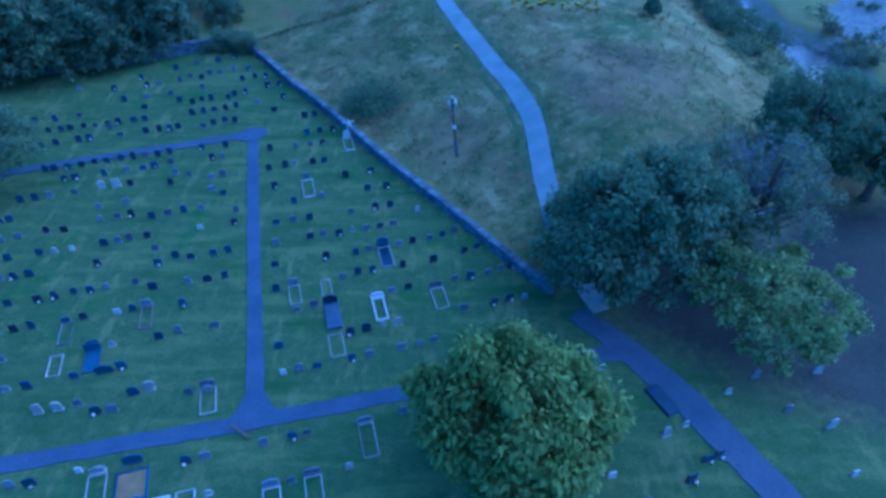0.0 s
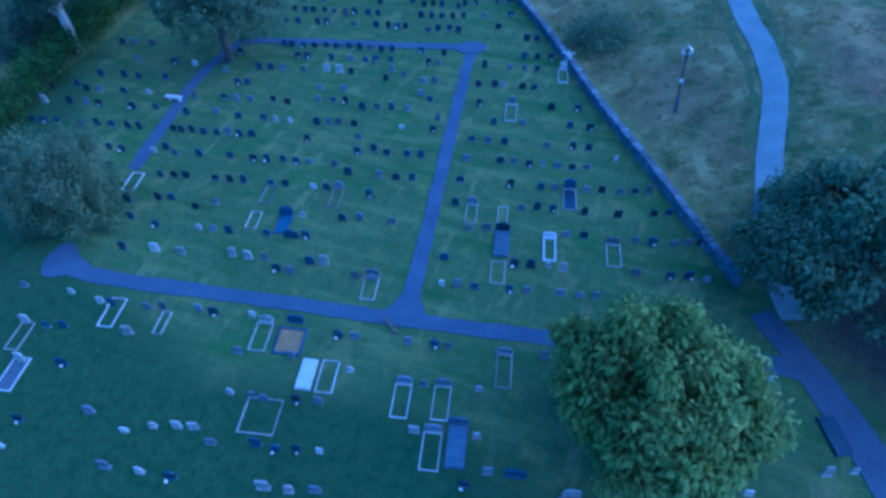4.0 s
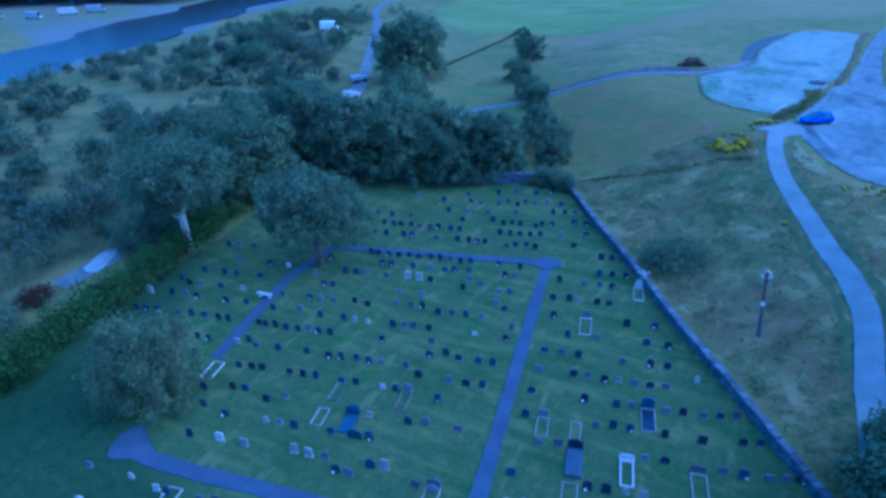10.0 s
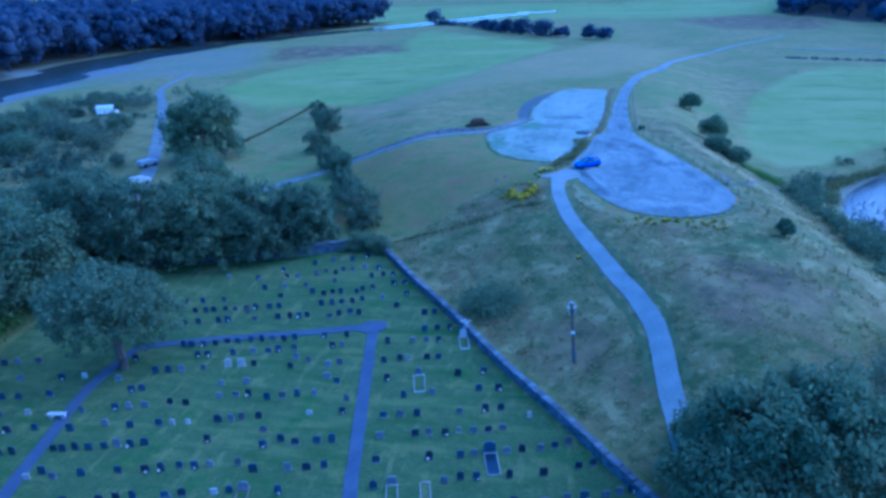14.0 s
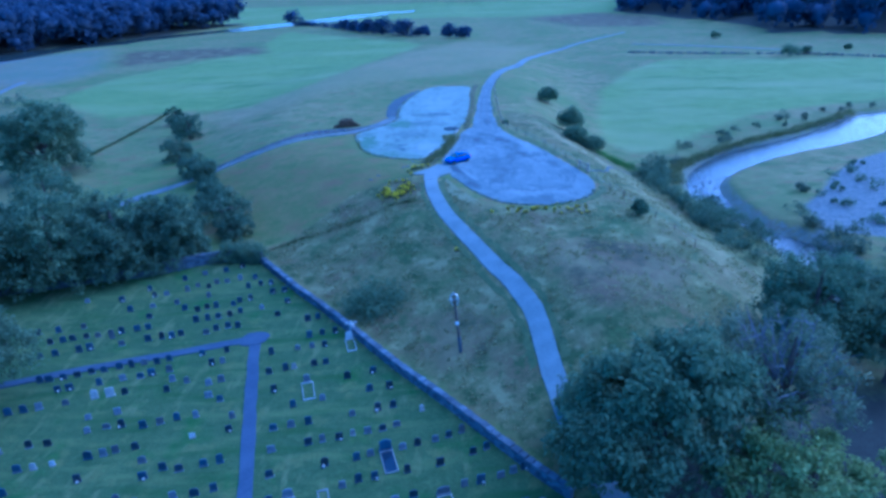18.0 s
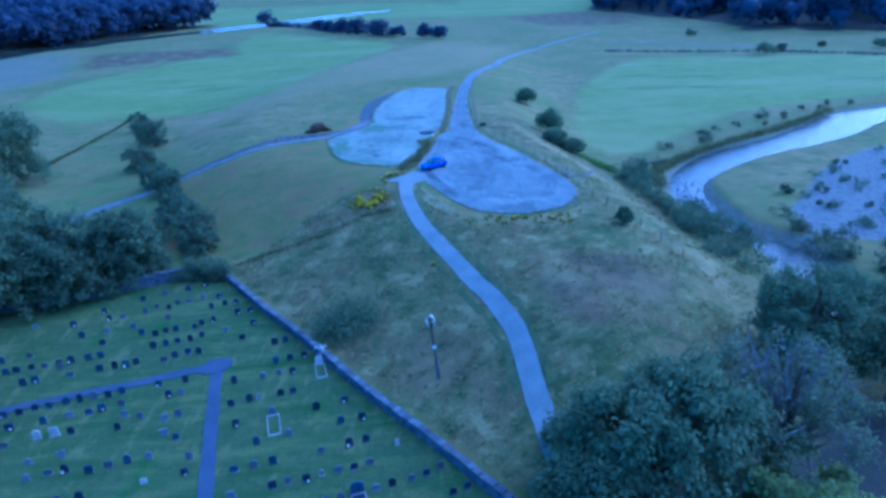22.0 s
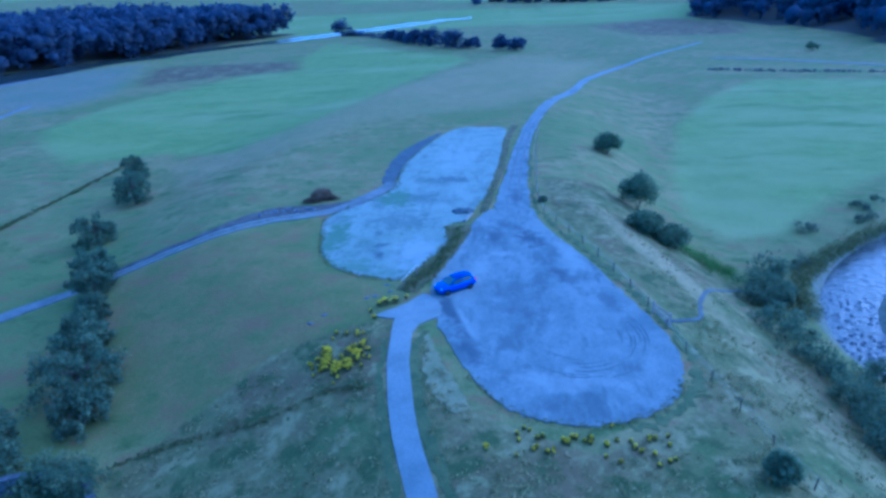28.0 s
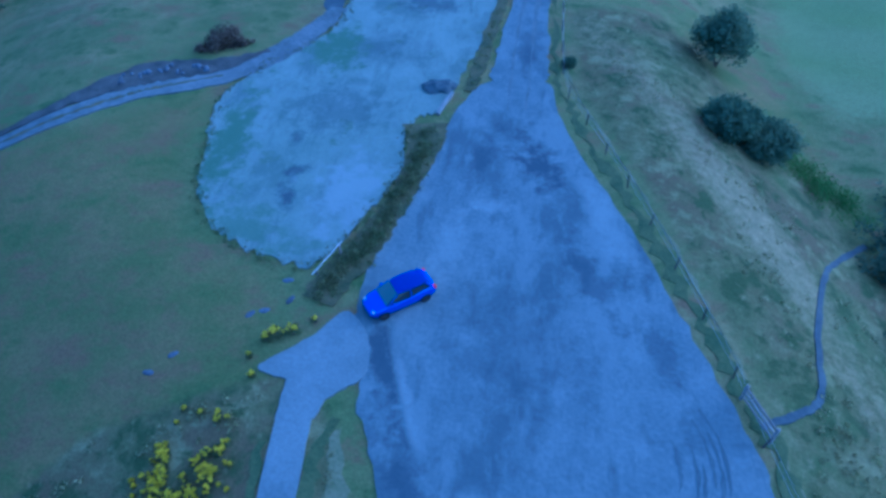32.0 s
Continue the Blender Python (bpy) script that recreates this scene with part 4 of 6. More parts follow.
def tree(name, label, x, y, high, radius, material, seed, clumps=160, per=55, size=0.3, bark=None, droop=0.3, low=0.22, category="tree", squat=1.0, group="", tuft=1.0, taper=0.0, slim=0.3):
    """A tapered trunk with limbs under a crown of leaf clumps with an uneven outline."""
    rng = random.Random(seed)
    t = thing(name, label, category, pose(x, y, height(x, y)), group)
    bark = bark or M_BARK
    bm = bmesh.new()
    r0 = 0.035 * high + 0.05
    bend = rng.uniform(-0.3, 0.3)
    tube(bm, [(0, 0, -0.3), (0.02, 0, high * 0.12), (bend * 0.5, 0.1, high * 0.35), (bend, 0.2, high * 0.62), (bend, 0.1, high * 0.85)], [r0 * 1.35, r0, r0 * 0.8, r0 * 0.5, r0 * 0.15])
    part("trunk", bm, bark, t)
    zc = high * (low + 1) / 2
    rz = high * (1 - low) / 2
    lobes = [(0, 0, zc, radius * 0.8, rz * 0.95)]
    for k in range(7):
        a = 2 * math.pi * k / 7 + rng.uniform(-0.4, 0.4)
        q = radius * rng.uniform(0.42, 0.6)
        lobes.append((q * math.cos(a), q * math.sin(a), zc + rz * rng.uniform(-0.45, 0.4), radius * rng.uniform(0.38, 0.55), rz * rng.uniform(0.4, 0.6)))
    if low < 0.07:
        for k in range(6):
            a = 1.047 * k + rng.uniform(-0.3, 0.3)
            lobes.append((radius * 0.62 * math.cos(a), radius * 0.62 * math.sin(a), high * 0.2, radius * 0.34, high * 0.2))
    for k in range(7):
        l = lobes[k + 1]
        bm = bmesh.new()
        z0 = high * rng.uniform(0.22, 0.45)
        tube(bm, [(bend * 0.5, 0.1, z0), (l[0] * 0.5, l[1] * 0.5, (z0 + l[2]) / 2 + 0.2), (l[0], l[1], l[2]), (l[0] * 1.35, l[1] * 1.35, l[2] + rz * 0.25)], [r0 * 0.5, r0 * 0.32, r0 * 0.18, 0.015], 5)
        part("limb", bm, bark, t)
    pts = crown_points(lobes, clumps, seed)
    pts[:, 2] = np.maximum(pts[:, 2], high * low * 0.6)
    rr = np.random.default_rng(seed).uniform(0.09, 0.19, len(pts)) * radius * tuft
    part("crown", leaf_mesh("crown", material, pts, rr, per, size, seed, droop, squat, taper, slim), None, t)
    return t


def bush(name, label, x, y, high, radius, material, seed, clumps=26, per=50, size=0.2, category="bush", group=""):
    rng = np.random.default_rng(seed)
    t = thing(name, label, category, pose(x, y, height(x, y)), group)
    a = rng.uniform(0, 6.283, clumps)
    q = radius * np.sqrt(rng.uniform(0, 1, clumps)) * 0.8
    z = high * (0.18 + 0.7 * np.sqrt(1 - (q / radius) ** 2) * rng.uniform(0.3, 1, clumps))
    bm = bmesh.new()
    for k in range(5):
        b = 1.256 * k
        tube(bm, [(0.05 * math.cos(b), 0.05 * math.sin(b), -0.1), (radius * 0.4 * math.cos(b), radius * 0.4 * math.sin(b), high * 0.6)], [0.04, 0.012], 5)
    part("stem", bm, M_BARK, t)
    part("foliage", leaf_mesh("foliage", material, np.stack([q * np.cos(a), q * np.sin(a), z], -1), radius * 0.33, per, size, seed, 0.1), None, t)
    return t


tree("lime_tree", "round leafy yellow-green tree standing in the cemetery lawn", 3.5, 17.5, 9.9, 5.15, M_LIME, 3, 230, 200, 0.44, droop=1.3, low=0.07, squat=1.3, tuft=1.0, taper=0.5, slim=0.19)
tree("oak_tree", "tall dark green broadleaf tree beside the drive", 12.0, 30.4, 11.6, 5.6, M_OAK, 5, 200, 210, 0.34, droop=0.7, low=0.08, squat=1.05, taper=0.3, tuft=1.15, slim=0.24)
w = tree("whitebeam_tree", "tall half-bare tree with pale lilac-grey twigs", 20.6, 32.0, 11.4, 4.6, M_SILVER, 6, 120, 55, 0.25, low=0.3, tuft=0.95)
rg = np.random.default_rng(66)
for k in range(34):
    a, e, q = rg.uniform(0, 6.283), rg.uniform(0.15, 1.35), rg.uniform(3.6, 5.0)
    d = Vector((math.cos(a) * math.cos(e), math.sin(a) * math.cos(e), math.sin(e)))
    root = Vector((0, 0, 5.2)) + d * q * 0.35
    bend = Vector(rg.normal(size=3) * 0.35)
    tip = Vector((0, 0, 5.4)) + Vector((d.x * q, d.y * q, d.z * q * 1.25))
    bm = tube(bmesh.new(), [root, root.lerp(tip, 0.5) + bend, tip], [0.06, 0.04, 0.012], 4)
    for f in (0.45, 0.6, 0.75, 0.85):
        o = root.lerp(tip, f) + bend * (1 - abs(2 * f - 1))
        tube(bm, [o, o + Vector(rg.normal(size=3) * 0.55) + d * 0.5], [0.035, 0.012], 3)
    part("twig", bm, M_TWIG, w, "pale bare twig")
tree("maple_tree", "spreading yellow-green tree over the lawn", 20.0, 26.4, 8.2, 5.2, M_LEAFY, 7, 130, 140, 0.27, droop=0.6, low=0.2, tuft=0.9, taper=0.3)
tree("yew_tree", "dark rounded yew clipped by the cemetery drive", 8.9, 9.9, 5.6, 3.7, M_YEW, 8, 300, 60, 0.26, droop=-0.4, low=0.04, tuft=0.8)
for k, (x, y, hh, r, m) in enumerate([(29, 43.5, 9, 4.6, M_OAK), (35, 46.5, 8.5, 4.8, M_FIELD_TREE), (42, 50, 5.6, 3.6, M_HEDGE), (35, 41.6, 8.6, 4.4, M_OAK), (48.5, 48, 6, 4.2, M_FIELD_TREE)]):
    tree("riverside_tree", "dark broadleaf tree on the river bank", x, y, hh, r, m, 20 + k, 220, 90, 0.26, low=0.08, group="trees by the river")
tree("willow_tree", "grey-green weeping tree at the lawn edge", -36.2, 20.2, 6.4, 4.2, M_WILLOW, 30, 200, 130, 0.2, droop=1.6, low=0.05, squat=1.6, tuft=1.1, taper=0.4)
tree("beech_tree", "large rounded dusky green tree among graves", -38.0, 41.2, 10.2, 5.6, M_FIELD_TREE, 31, 280, 60, 0.3, low=0.12)
tree("sycamore_tree", "tall dusky tree with a pale bare trunk", -52.6, 37.6, 12, 6.0, M_FIELD_TREE, 32, 260, 60, 0.32, M_PALEBARK, low=0.3)
for k, (x, y, hh, r) in enumerate([(-55, 50.5, 11.5, 5.4), (-57, 61.5, 13, 6), (-49, 61, 12, 5.6), (-42.5, 63.8, 11, 5.4), (-37, 66.4, 10, 5.0), (-32.5, 69.6, 8.5, 4.4), (-48, 73, 11, 5.3)]):
    tree("boundary_tree", "dense dark tree in the row behind the cemetery wall", x, y, hh, r, M_FIELD_TREE if k % 3 else M_OAK, 40 + k, 300, 55, 0.38, low=0.02, group="trees behind the wall")
tree("field_oak", "broad lone field tree beside the lane", -66.8, 104.6, 13, 7.2, M_OAK, 60, 320, 55, 0.5, low=0.03)
for k, (x, y, hh, r) in enumerate([(-59.5, 143, 4.4, 2.4), (-50.5, 127, 5.4, 3.0), (-53.5, 131.5, 4.6, 2.4), (-46.6, 110.5, 4.0, 2.9), (-40.0, 99.4, 3.6, 2.7), (-37, 94.8, 3.6, 2.5), (-29.2, 79.2, 5.0, 4.2), (-32.2, 85, 3.8, 2.9), (-26.6, 75.6, 2.8, 2.6), (-34.4, 89.8, 2.8, 2.0)]):
    tree("hedgerow_tree", "small bushy hawthorn in a broken hedge line", x, y, hh, r, M_FIELD_TREE, 70 + k, 90, 50, 0.28, low=0.05, group="hedge line trees")

# ---- things ----
ROW_TURN = radians(15)
RC, RS = math.cos(ROW_TURN), math.sin(ROW_TURN)


def plot(u, v):
    """Plan place of a point u along the grave rows and v across them."""
    return u * RC - v * RS, u * RS + v * RC


# rows of headstones: v, kinds, u.  d black granite, g grey, w pale, W large pale, D large black, f black with flowers
GRAVE_ROWS = [
    (8.1, "W", (24.9,)),
    (10.1, "w", (17.9,)),
    (10.7, "w", (25.9,)),
    (11.6, "gwgWWg", (-19.0, -17.1, -15.4, -10.6, -9.3, -8.0)),
    (12.1, "wgd", (-25.0, 13.3, 14.2)),
    (12.7, "fg", (-0.7, 17.2)),
    (13.6, "fwgdfdwgDgfW", (-24.9, -18.9, -14.1, -11.7, -10.6, -9.5, -8.3, 0.4, 1.8, 18.7, 19.4, 26.7)),
    (13.4, "d", (10.9,)),
    (14.1, "wWWw", (-17.5, -16.2, -15.3, 13.2)),
    (14.5, "g", (-21.3,)),
    (15.1, "g", (25.1,)),
    (15.5, "WwW", (-3.6, -0.3, 17.3)),
    (15.8, "w", (18.7,)),
    (16.4, "wggfg", (-14.1, -12.8, -12.1, -10.3, -9.1)),
    (17.1, "WfwW", (-26.9, -24.4, 22.4, 28.6)),
    (17.7, "g", (24.7,)),
    (18.2, "gw", (-3.5, -0.4)),
    (18.7, "w", (-7.8,)),
    (19.1, "gg", (-14.6, -11.4)),
    (19.6, "WddW", (-28.2, -26.7, -25.7, -21.6)),
    (20.8, "fggfggw", (-9.0, -8.0, -4.8, -3.2, -2.4, 3.2, 15.8)),
    (21.7, "wggggdwgD", (-24.4, -23.6, -21.3, -20.3, -18.0, -17.0, -14.6, -13.5, -11.8)),
    (22.3, "gw", (-29.9, -26.6)),
    (25.5, "fgggwgdggggg", (-14.2, -13.3, -9.0, -7.9, -3.4, -2.4, -1.3, 0.9, 2.0, 4.1, 5.3, 6.3)),
    (26.3, "dWWWWgdW", (-25.1, -22.9, -21.0, -17.5, -16.4, -15.3, -12.2, -11.3)),
    (27.7, "dfdwWgffg", (-3.5, 1.1, 2.2, 3.3, 4.3, 8.9, 11.1, 12.2, 13.3)),
    (28.5, "dwgddDd", (-23.8, -20.7, -19.7, -18.5, -15.8, -14.1, -13.1)),
    (29.0, "d", (-25.9,)),
    (30.6, "ddDwdgggggdgfggf", (-26.9, -21.7, -15.1, -13.9, -11.0, -9.8, -7.5, -2.1, -0.9, 4.5, 5.7, 9.1, 10.2, 11.6, 12.5, 13.3)),
    (31.1, "ddg", (-24.8, -23.8, -20.5)),
    (33.0, "fdgdgdddd", (-9.6, -3.3, 1.4, 2.5, 3.6, 5.8, 8.1, 10.5, 11.5)),
    (33.6, "ddddddddwd", (-25.7, -24.6, -23.7, -21.4, -20.3, -19.2, -17.1, -16.0, -13.9, -12.9)),
    (34.2, "d", (-30.1,)),
    (35.3, "dgdddddggdgdg", (-11.7, -9.3, -8.0, -6.8, -3.2, 0.5, 2.7, 3.7, 6.0, 7.1, 8.4, 9.4, 10.4)),
    (36.2, "dddfwgddddddgg", (-33.4, -32.4, -31.1, -30.0, -27.4, -25.6, -23.7, -21.2, -19.3, -18.2, -17.0, -15.9, -14.9, -12.9)),
    (36.7, "d", (-26.6,)),
    (37.8, "ddddgdgfwgdg", (-11.5, -9.2, -7.6, -6.5, -3.0, -0.4, 0.6, 1.8, 2.8, 3.9, 5.0, 6.1)),
    (38.3, "d", (-10.3,)),
    (39.0, "dfdddddddddddgdddw", (-39.2, -38.2, -37.1, -34.9, -33.6, -32.3, -30.9, -29.9, -27.0, -26.3, -25.4, -24.4, -23.3, -22.4, -21.4, -20.4, -15.8, 8.3)),
    (39.5, "g", (-11.8,)),
    (40.2, "dgdggd", (-2.8, -1.5, -0.2, 3.1, 5.1, 6.3)),
    (41.2, "dddwwdggdwd", (-26.8, -22.3, -20.1, -19.1, -17.9, -15.6, -14.6, -13.8, -12.5, -8.6, -6.0)),
    (41.7, "Wdgfddg", (-39.7, -37.4, -36.0, -34.8, -31.7, -29.7, -24.4)),
    (42.7, "gdgdf", (-5.8, -1.2, 1.1, 4.9, 6.5)),
    (43.7, "ddgdwgdggdddgdg", (-40.1, -36.9, -35.8, -33.6, -31.3, -27.0, -24.4, -23.3, -22.1, -20.1, -18.8, -12.3, -11.1, -9.9, -8.5)),
    (44.3, "dggg", (-38.1, -16.3, -15.0, -13.9)),
    (45.2, "dddg", (-6.8, -2.6, 3.4, 5.6)),
    (46.1, "wddddddggg", (-41.0, -36.8, -34.6, -33.2, -30.7, -24.0, -23.2, -16.6, -14.5, -7.7)),
    (47.9, "gdggddwdd", (-25.8, -11.1, -7.8, -6.8, -2.9, -1.5, -0.8, 0.9, 1.9)),
    (48.7, "gdwddggWWdg", (-34.5, -30.9, -29.0, -22.9, -21.8, -20.7, -18.8, -16.7, -15.5, -14.4, -9.6)),
    (49.4, "g", (-10.8,)),
    (50.8, "wwwdgdwgwgdggg", (-25.4, -19.9, -19.0, -16.7, -14.9, -13.5, -12.6, -11.2, -7.7, -6.8, -2.6, -0.3, 1.0, 2.1)),
    (51.6, "dgg", (-37.4, -36.3, -34.4)),
    (52.7, "ddgdddddgddddddg", (-21.7, -21.0, -19.9, -18.8, -17.7, -16.7, -15.5, -14.5, -13.5, -12.4, -11.4, -8.6, -6.5, 0.9, 2.1, 3.3)),
    (55.9, "dd", (1.0, 2.0)),
    (56.9, "ddddgddwdddd", (-22.8, -21.6, -19.6, -18.7, -16.0, -13.7, -12.5, -11.6, -10.8, -7.6, -6.5, -5.6)),
    (57.8, "d", (-1.8,)),
    (58.6, "g", (-17.1,)),
    (59.3, "ddddgggdddddd", (-22.6, -21.5, -20.7, -19.5, -18.5, -17.3, -16.4, -15.0, -14.0, -9.6, -8.5, -7.5, -6.4)),
    (59.8, "dg", (-5.4, -3.3)),
    (60.3, "w", (-0.7,)),
    (61.6, "ddgddddd", (-24.2, -22.4, -20.2, -14.2, -9.6, -8.7, -7.8, -6.1)),
    (62.2, "ddw", (-10.9, -5.5, -4.4)),
    (62.9, "ww", (-2.1, -0.9)),
    (63.8, "dgg", (-16.3, -14.2, -11.8)),
    (65.3, "ddw", (-4.6, -3.3, -2.2)),
    (66.4, "wwg", (-17.5, -14.3, -13.1)),
    (67.5, "ggggg", (-21.1, -10.0, -8.0, -6.9, -5.5)),
    (68.2, "w", (-15.0,)),
    (70.3, "gd", (-9.4, -7.1)),
    (70.9, "w", (-5.3,)),
    (56.5, "g", (-8.5,)),
    (64.3, "g", (-8.7,)),
    (66.6, "d", (-8.8,)),
    (66.7, "g", (-11.0,)),
    (67.2, "f", (-3.9,)),
    (69.5, "d", (-11.5,)),
]


def slab_profile(w, h, kind):
    """Outline of a headstone face, from the foot up and over."""
    if kind == "arch":
        top = [(w / 2 * math.cos(a), h - w * 0.28 + w * 0.28 * math.sin(a)) for a in np.linspace(0, math.pi, 9)]
    elif kind == "ogee":
        top = [(w / 2, h * 0.82), (w * 0.36, h * 0.86), (w * 0.22, h * 0.96), (0, h), (-w * 0.22, h * 0.96), (-w * 0.36, h * 0.86), (-w / 2, h * 0.82)]
    elif kind == "notch":
        top = [(w / 2, h * 0.86), (w * 0.4, h * 0.86), (w * 0.4, h * 0.93), (w * 0.2, h), (-w * 0.2, h), (-w * 0.4, h * 0.93), (-w * 0.4, h * 0.86), (-w / 2, h * 0.86)]
    else:
        top = [(w / 2, h * 0.97), (w * 0.46, h), (-w * 0.46, h), (-w / 2, h * 0.97)]
    return [(-w / 2, 0), (w / 2, 0)] + top


def slab(w, h, thick, kind, z0=0.0):
    bm = bmesh.new()
    pts = slab_profile(w, h, kind)
    front = [bm.verts.new((x, -thick / 2, z + z0)) for x, z in pts]
    back = [bm.verts.new((x, thick / 2, z + z0)) for x, z in pts]
    bm.faces.new(front), bm.faces.new(back[::-1])
    n = len(pts)
    for k in range(n):
        bm.faces.new((front[k], back[k], back[(k + 1) % n], front[(k + 1) % n]))
    bmesh.ops.recalc_face_normals(bm, faces=bm.faces)
    return bm


def flowers(seed, r=0.13):
    return leaf_mesh("bouquet", M_FLOWER, [(0, 0, 0.2), (0.02, 0.01, 0.22)], r * 0.55, 24, 0.08, seed, -0.2)


STONE_KINDS = {}


def headstone(key, name, label, w, h, thick, kind, material, plinth, vase=None):
    t = thing(name, label, "headstone", pose(0, -300, -50), "headstones in the cemetery")
    bm = cube(-w / 2 - 0.035, -0.13, -0.1, w / 2 + 0.035, 0.13, 0.07, 0.012)
    part("plinth", bm, plinth, t)
    part("slab", slab(w, h, thick, kind, 0.068), material, t)
    if vase is not None:
        bm = bmesh.new()
        tube(bm, [(vase, -0.27, -0.02), (vase, -0.27, 0.1), (vase, -0.27, 0.17)], [0.06, 0.075, 0.085], 8)
        v = part("vase", bm, M_GREY, t, "small stone flower vase")
        f = part("bouquet", flowers(len(name) + int(vase * 10)), None, v, "bunch of pale flowers")
        f.location = (vase, -0.27, 0.02)
    STONE_KINDS.setdefault(key, []).append(t)


headstone("d", "headstone", "polished black granite headstone on a dark plinth", 0.6, 0.62, 0.1, "square", M_GRANITE, M_GRANITE)
headstone("d", "headstone", "polished black granite headstone with an arched top", 0.56, 0.68, 0.1, "arch", M_GRANITE, M_GRANITE)
headstone("d", "headstone", "polished black granite headstone with a curved shoulder top", 0.6, 0.64, 0.1, "ogee", M_GRANITE, M_GRANITE)
headstone("d", "headstone", "black granite headstone on a grey plinth", 0.56, 0.6, 0.1, "notch", M_GRANITE, M_GREY)
headstone("g", "headstone", "grey granite headstone on a grey plinth", 0.58, 0.58, 0.1, "square", M_GREY, M_GREY)
headstone("g", "headstone", "grey granite headstone with an arched top", 0.54, 0.62, 0.1, "arch", M_GREY, M_GREY)
headstone("g", "headstone", "low grey headstone with a curved top", 0.56, 0.5, 0.11, "ogee", M_GREY, M_GREY)
headstone("w", "headstone", "small pale marble headstone", 0.42, 0.42, 0.1, "square", M_MARBLE, M_SAND)
headstone("w", "headstone", "small pale stone headstone with an arched top", 0.44, 0.5, 0.1, "arch", M_SAND, M_SAND)
headstone("W", "headstone", "large weathered sandstone headstone", 0.66, 0.72, 0.13, "square", M_SAND, M_SAND)
headstone("W", "headstone", "large weathered sandstone headstone with an arched top", 0.62, 0.8, 0.13, "arch", M_SAND, M_SAND)
headstone("D", "headstone", "wide polished black granite headstone", 1.05, 0.68, 0.12, "ogee", M_GRANITE, M_GRANITE)
headstone("f", "headstone", "black granite headstone with a vase of pale flowers", 0.6, 0.62, 0.1, "square", M_GRANITE, M_GRANITE, 0.1)
headstone("f", "headstone", "black granite headstone with pale flowers before it", 0.58, 0.66, 0.1, "arch", M_GRANITE, M_GRANITE, -0.15)

rng = random.Random(11)
used = set()
for v, kinds, us in GRAVE_ROWS:
    for kind, u in zip(kinds, us):
        x, y = plot(u, v + rng.uniform(-0.12, 0.12))
        if kind == "w" and v > 49 or kind in "dg" and rng.random() < 0.12:
            kind = "f"
        src = rng.choice(STONE_KINDS[kind])
        m = pose(x, y, height(x, y), rng.uniform(-4, 2), rng.uniform(-2, 2), 15 + rng.uniform(-6, 6))
        s = rng.uniform(0.74, 0.98)
        if src.name not in used:
            used.add(src.name)
            src.matrix_basis = m
        else:
            copy_thing(src, m @ Matrix.Diagonal((s, 0.9, rng.uniform(0.76, 1.0), 1)))
for lst in STONE_KINDS.values():
    for t in lst:
        if t.name not in used:
            for o in (*t.children_recursive, t):
                bpy.data.objects.remove(o)


def kerbed_grave(label, u, v, w, l, material, fill=None, skew=0.0, thick=0.06, ledger=None, head=None):
    """Kerb stones round a plot, its filling, and a ledger slab or headstone where there is one."""
    x, y = plot(u, v)
    t = thing("kerbed_grave", label, "grave", pose(x, y, height(x, y), 0, 0, 15 + skew), "kerbed graves")
    a, b = w / 2, l / 2
    for x0, y0, x1, y1 in ((-a, -b, a, -b + thick), (-a, b - thick, a, b), (-a, -b + thick, -a + thick, b - thick), (a - thick, -b + thick, a, b - thick)):
        part("kerb", cube(x0, y0, -0.12, x1, y1, 0.1, 0.01), material, t)
    if fill:
        part("infill", cube(-a + thick, -b + thick, -0.1, a - thick, b - thick, 0.05), fill, t)
    if ledger:
        part("ledger", cube(-a + 0.04, -b + 0.04, 0.102, a - 0.04, b - 0.04, 0.2, 0.015), ledger, t)
    if head:
        hm, hw, hh = head
        part("headstone_plinth", cube(-hw / 2 - 0.07, b + 0.005, -0.1, hw / 2 + 0.07, b + 0.3, 0.14, 0.01), hm, t)
        o = part("headstone_slab", slab(hw, hh, 0.11, "ogee", 0.14), hm, t)
        o.location = (0, b + 0.15, 0)
    return t


kerbed_grave("white kerbed grave with a pale cross stone", 0.1, 44.3, 0.95, 2.4, M_MARBLE, head=(M_GREY, 0.5, 0.6))
kerbed_grave("white kerbed grave beside the wall", 4.4, 50.0, 0.85, 2.0, M_MARBLE, head=(M_MARBLE, 0.6, 0.7))
kerbed_grave("grey kerbed grave with a black headstone", 4.8, 34.3, 0.95, 2.2, M_SAND, M_GRANITE, head=(M_GRANITE, 0.85, 0.8))
kerbed_grave("bright white marble kerbed grave with a white headstone", 3.4, 29.3, 0.86, 2.1, M_BRIGHT, thick=0.11, head=(M_BRIGHT, 0.8, 0.3))
kerbed_grave("white kerbed grave filled with turf", 0.1, 26.9, 0.95, 1.9, M_SAND)
kerbed_grave("blue-grey granite ledger grave with a dark headstone", 0.2, 29.4, 1.05, 2.3, M_BLUESTONE, ledger=M_BLUESTONE, head=(M_GRANITE, 0.95, 0.7))
kerbed_grave("faint weathered kerbed grave", 7.6, 29.2, 0.95, 2.0, M_SAND, head=(M_GREY, 0.8, 0.5))
kerbed_grave("faint weathered kerbed grave with a low stone", -2.1, 32.1, 0.8, 1.9, M_SAND, head=(M_GREY, 0.6, 0.5))
kerbed_grave("faint weathered kerbed grave, half sunk", 0.1, 32.1, 0.7, 1.9, M_SAND)
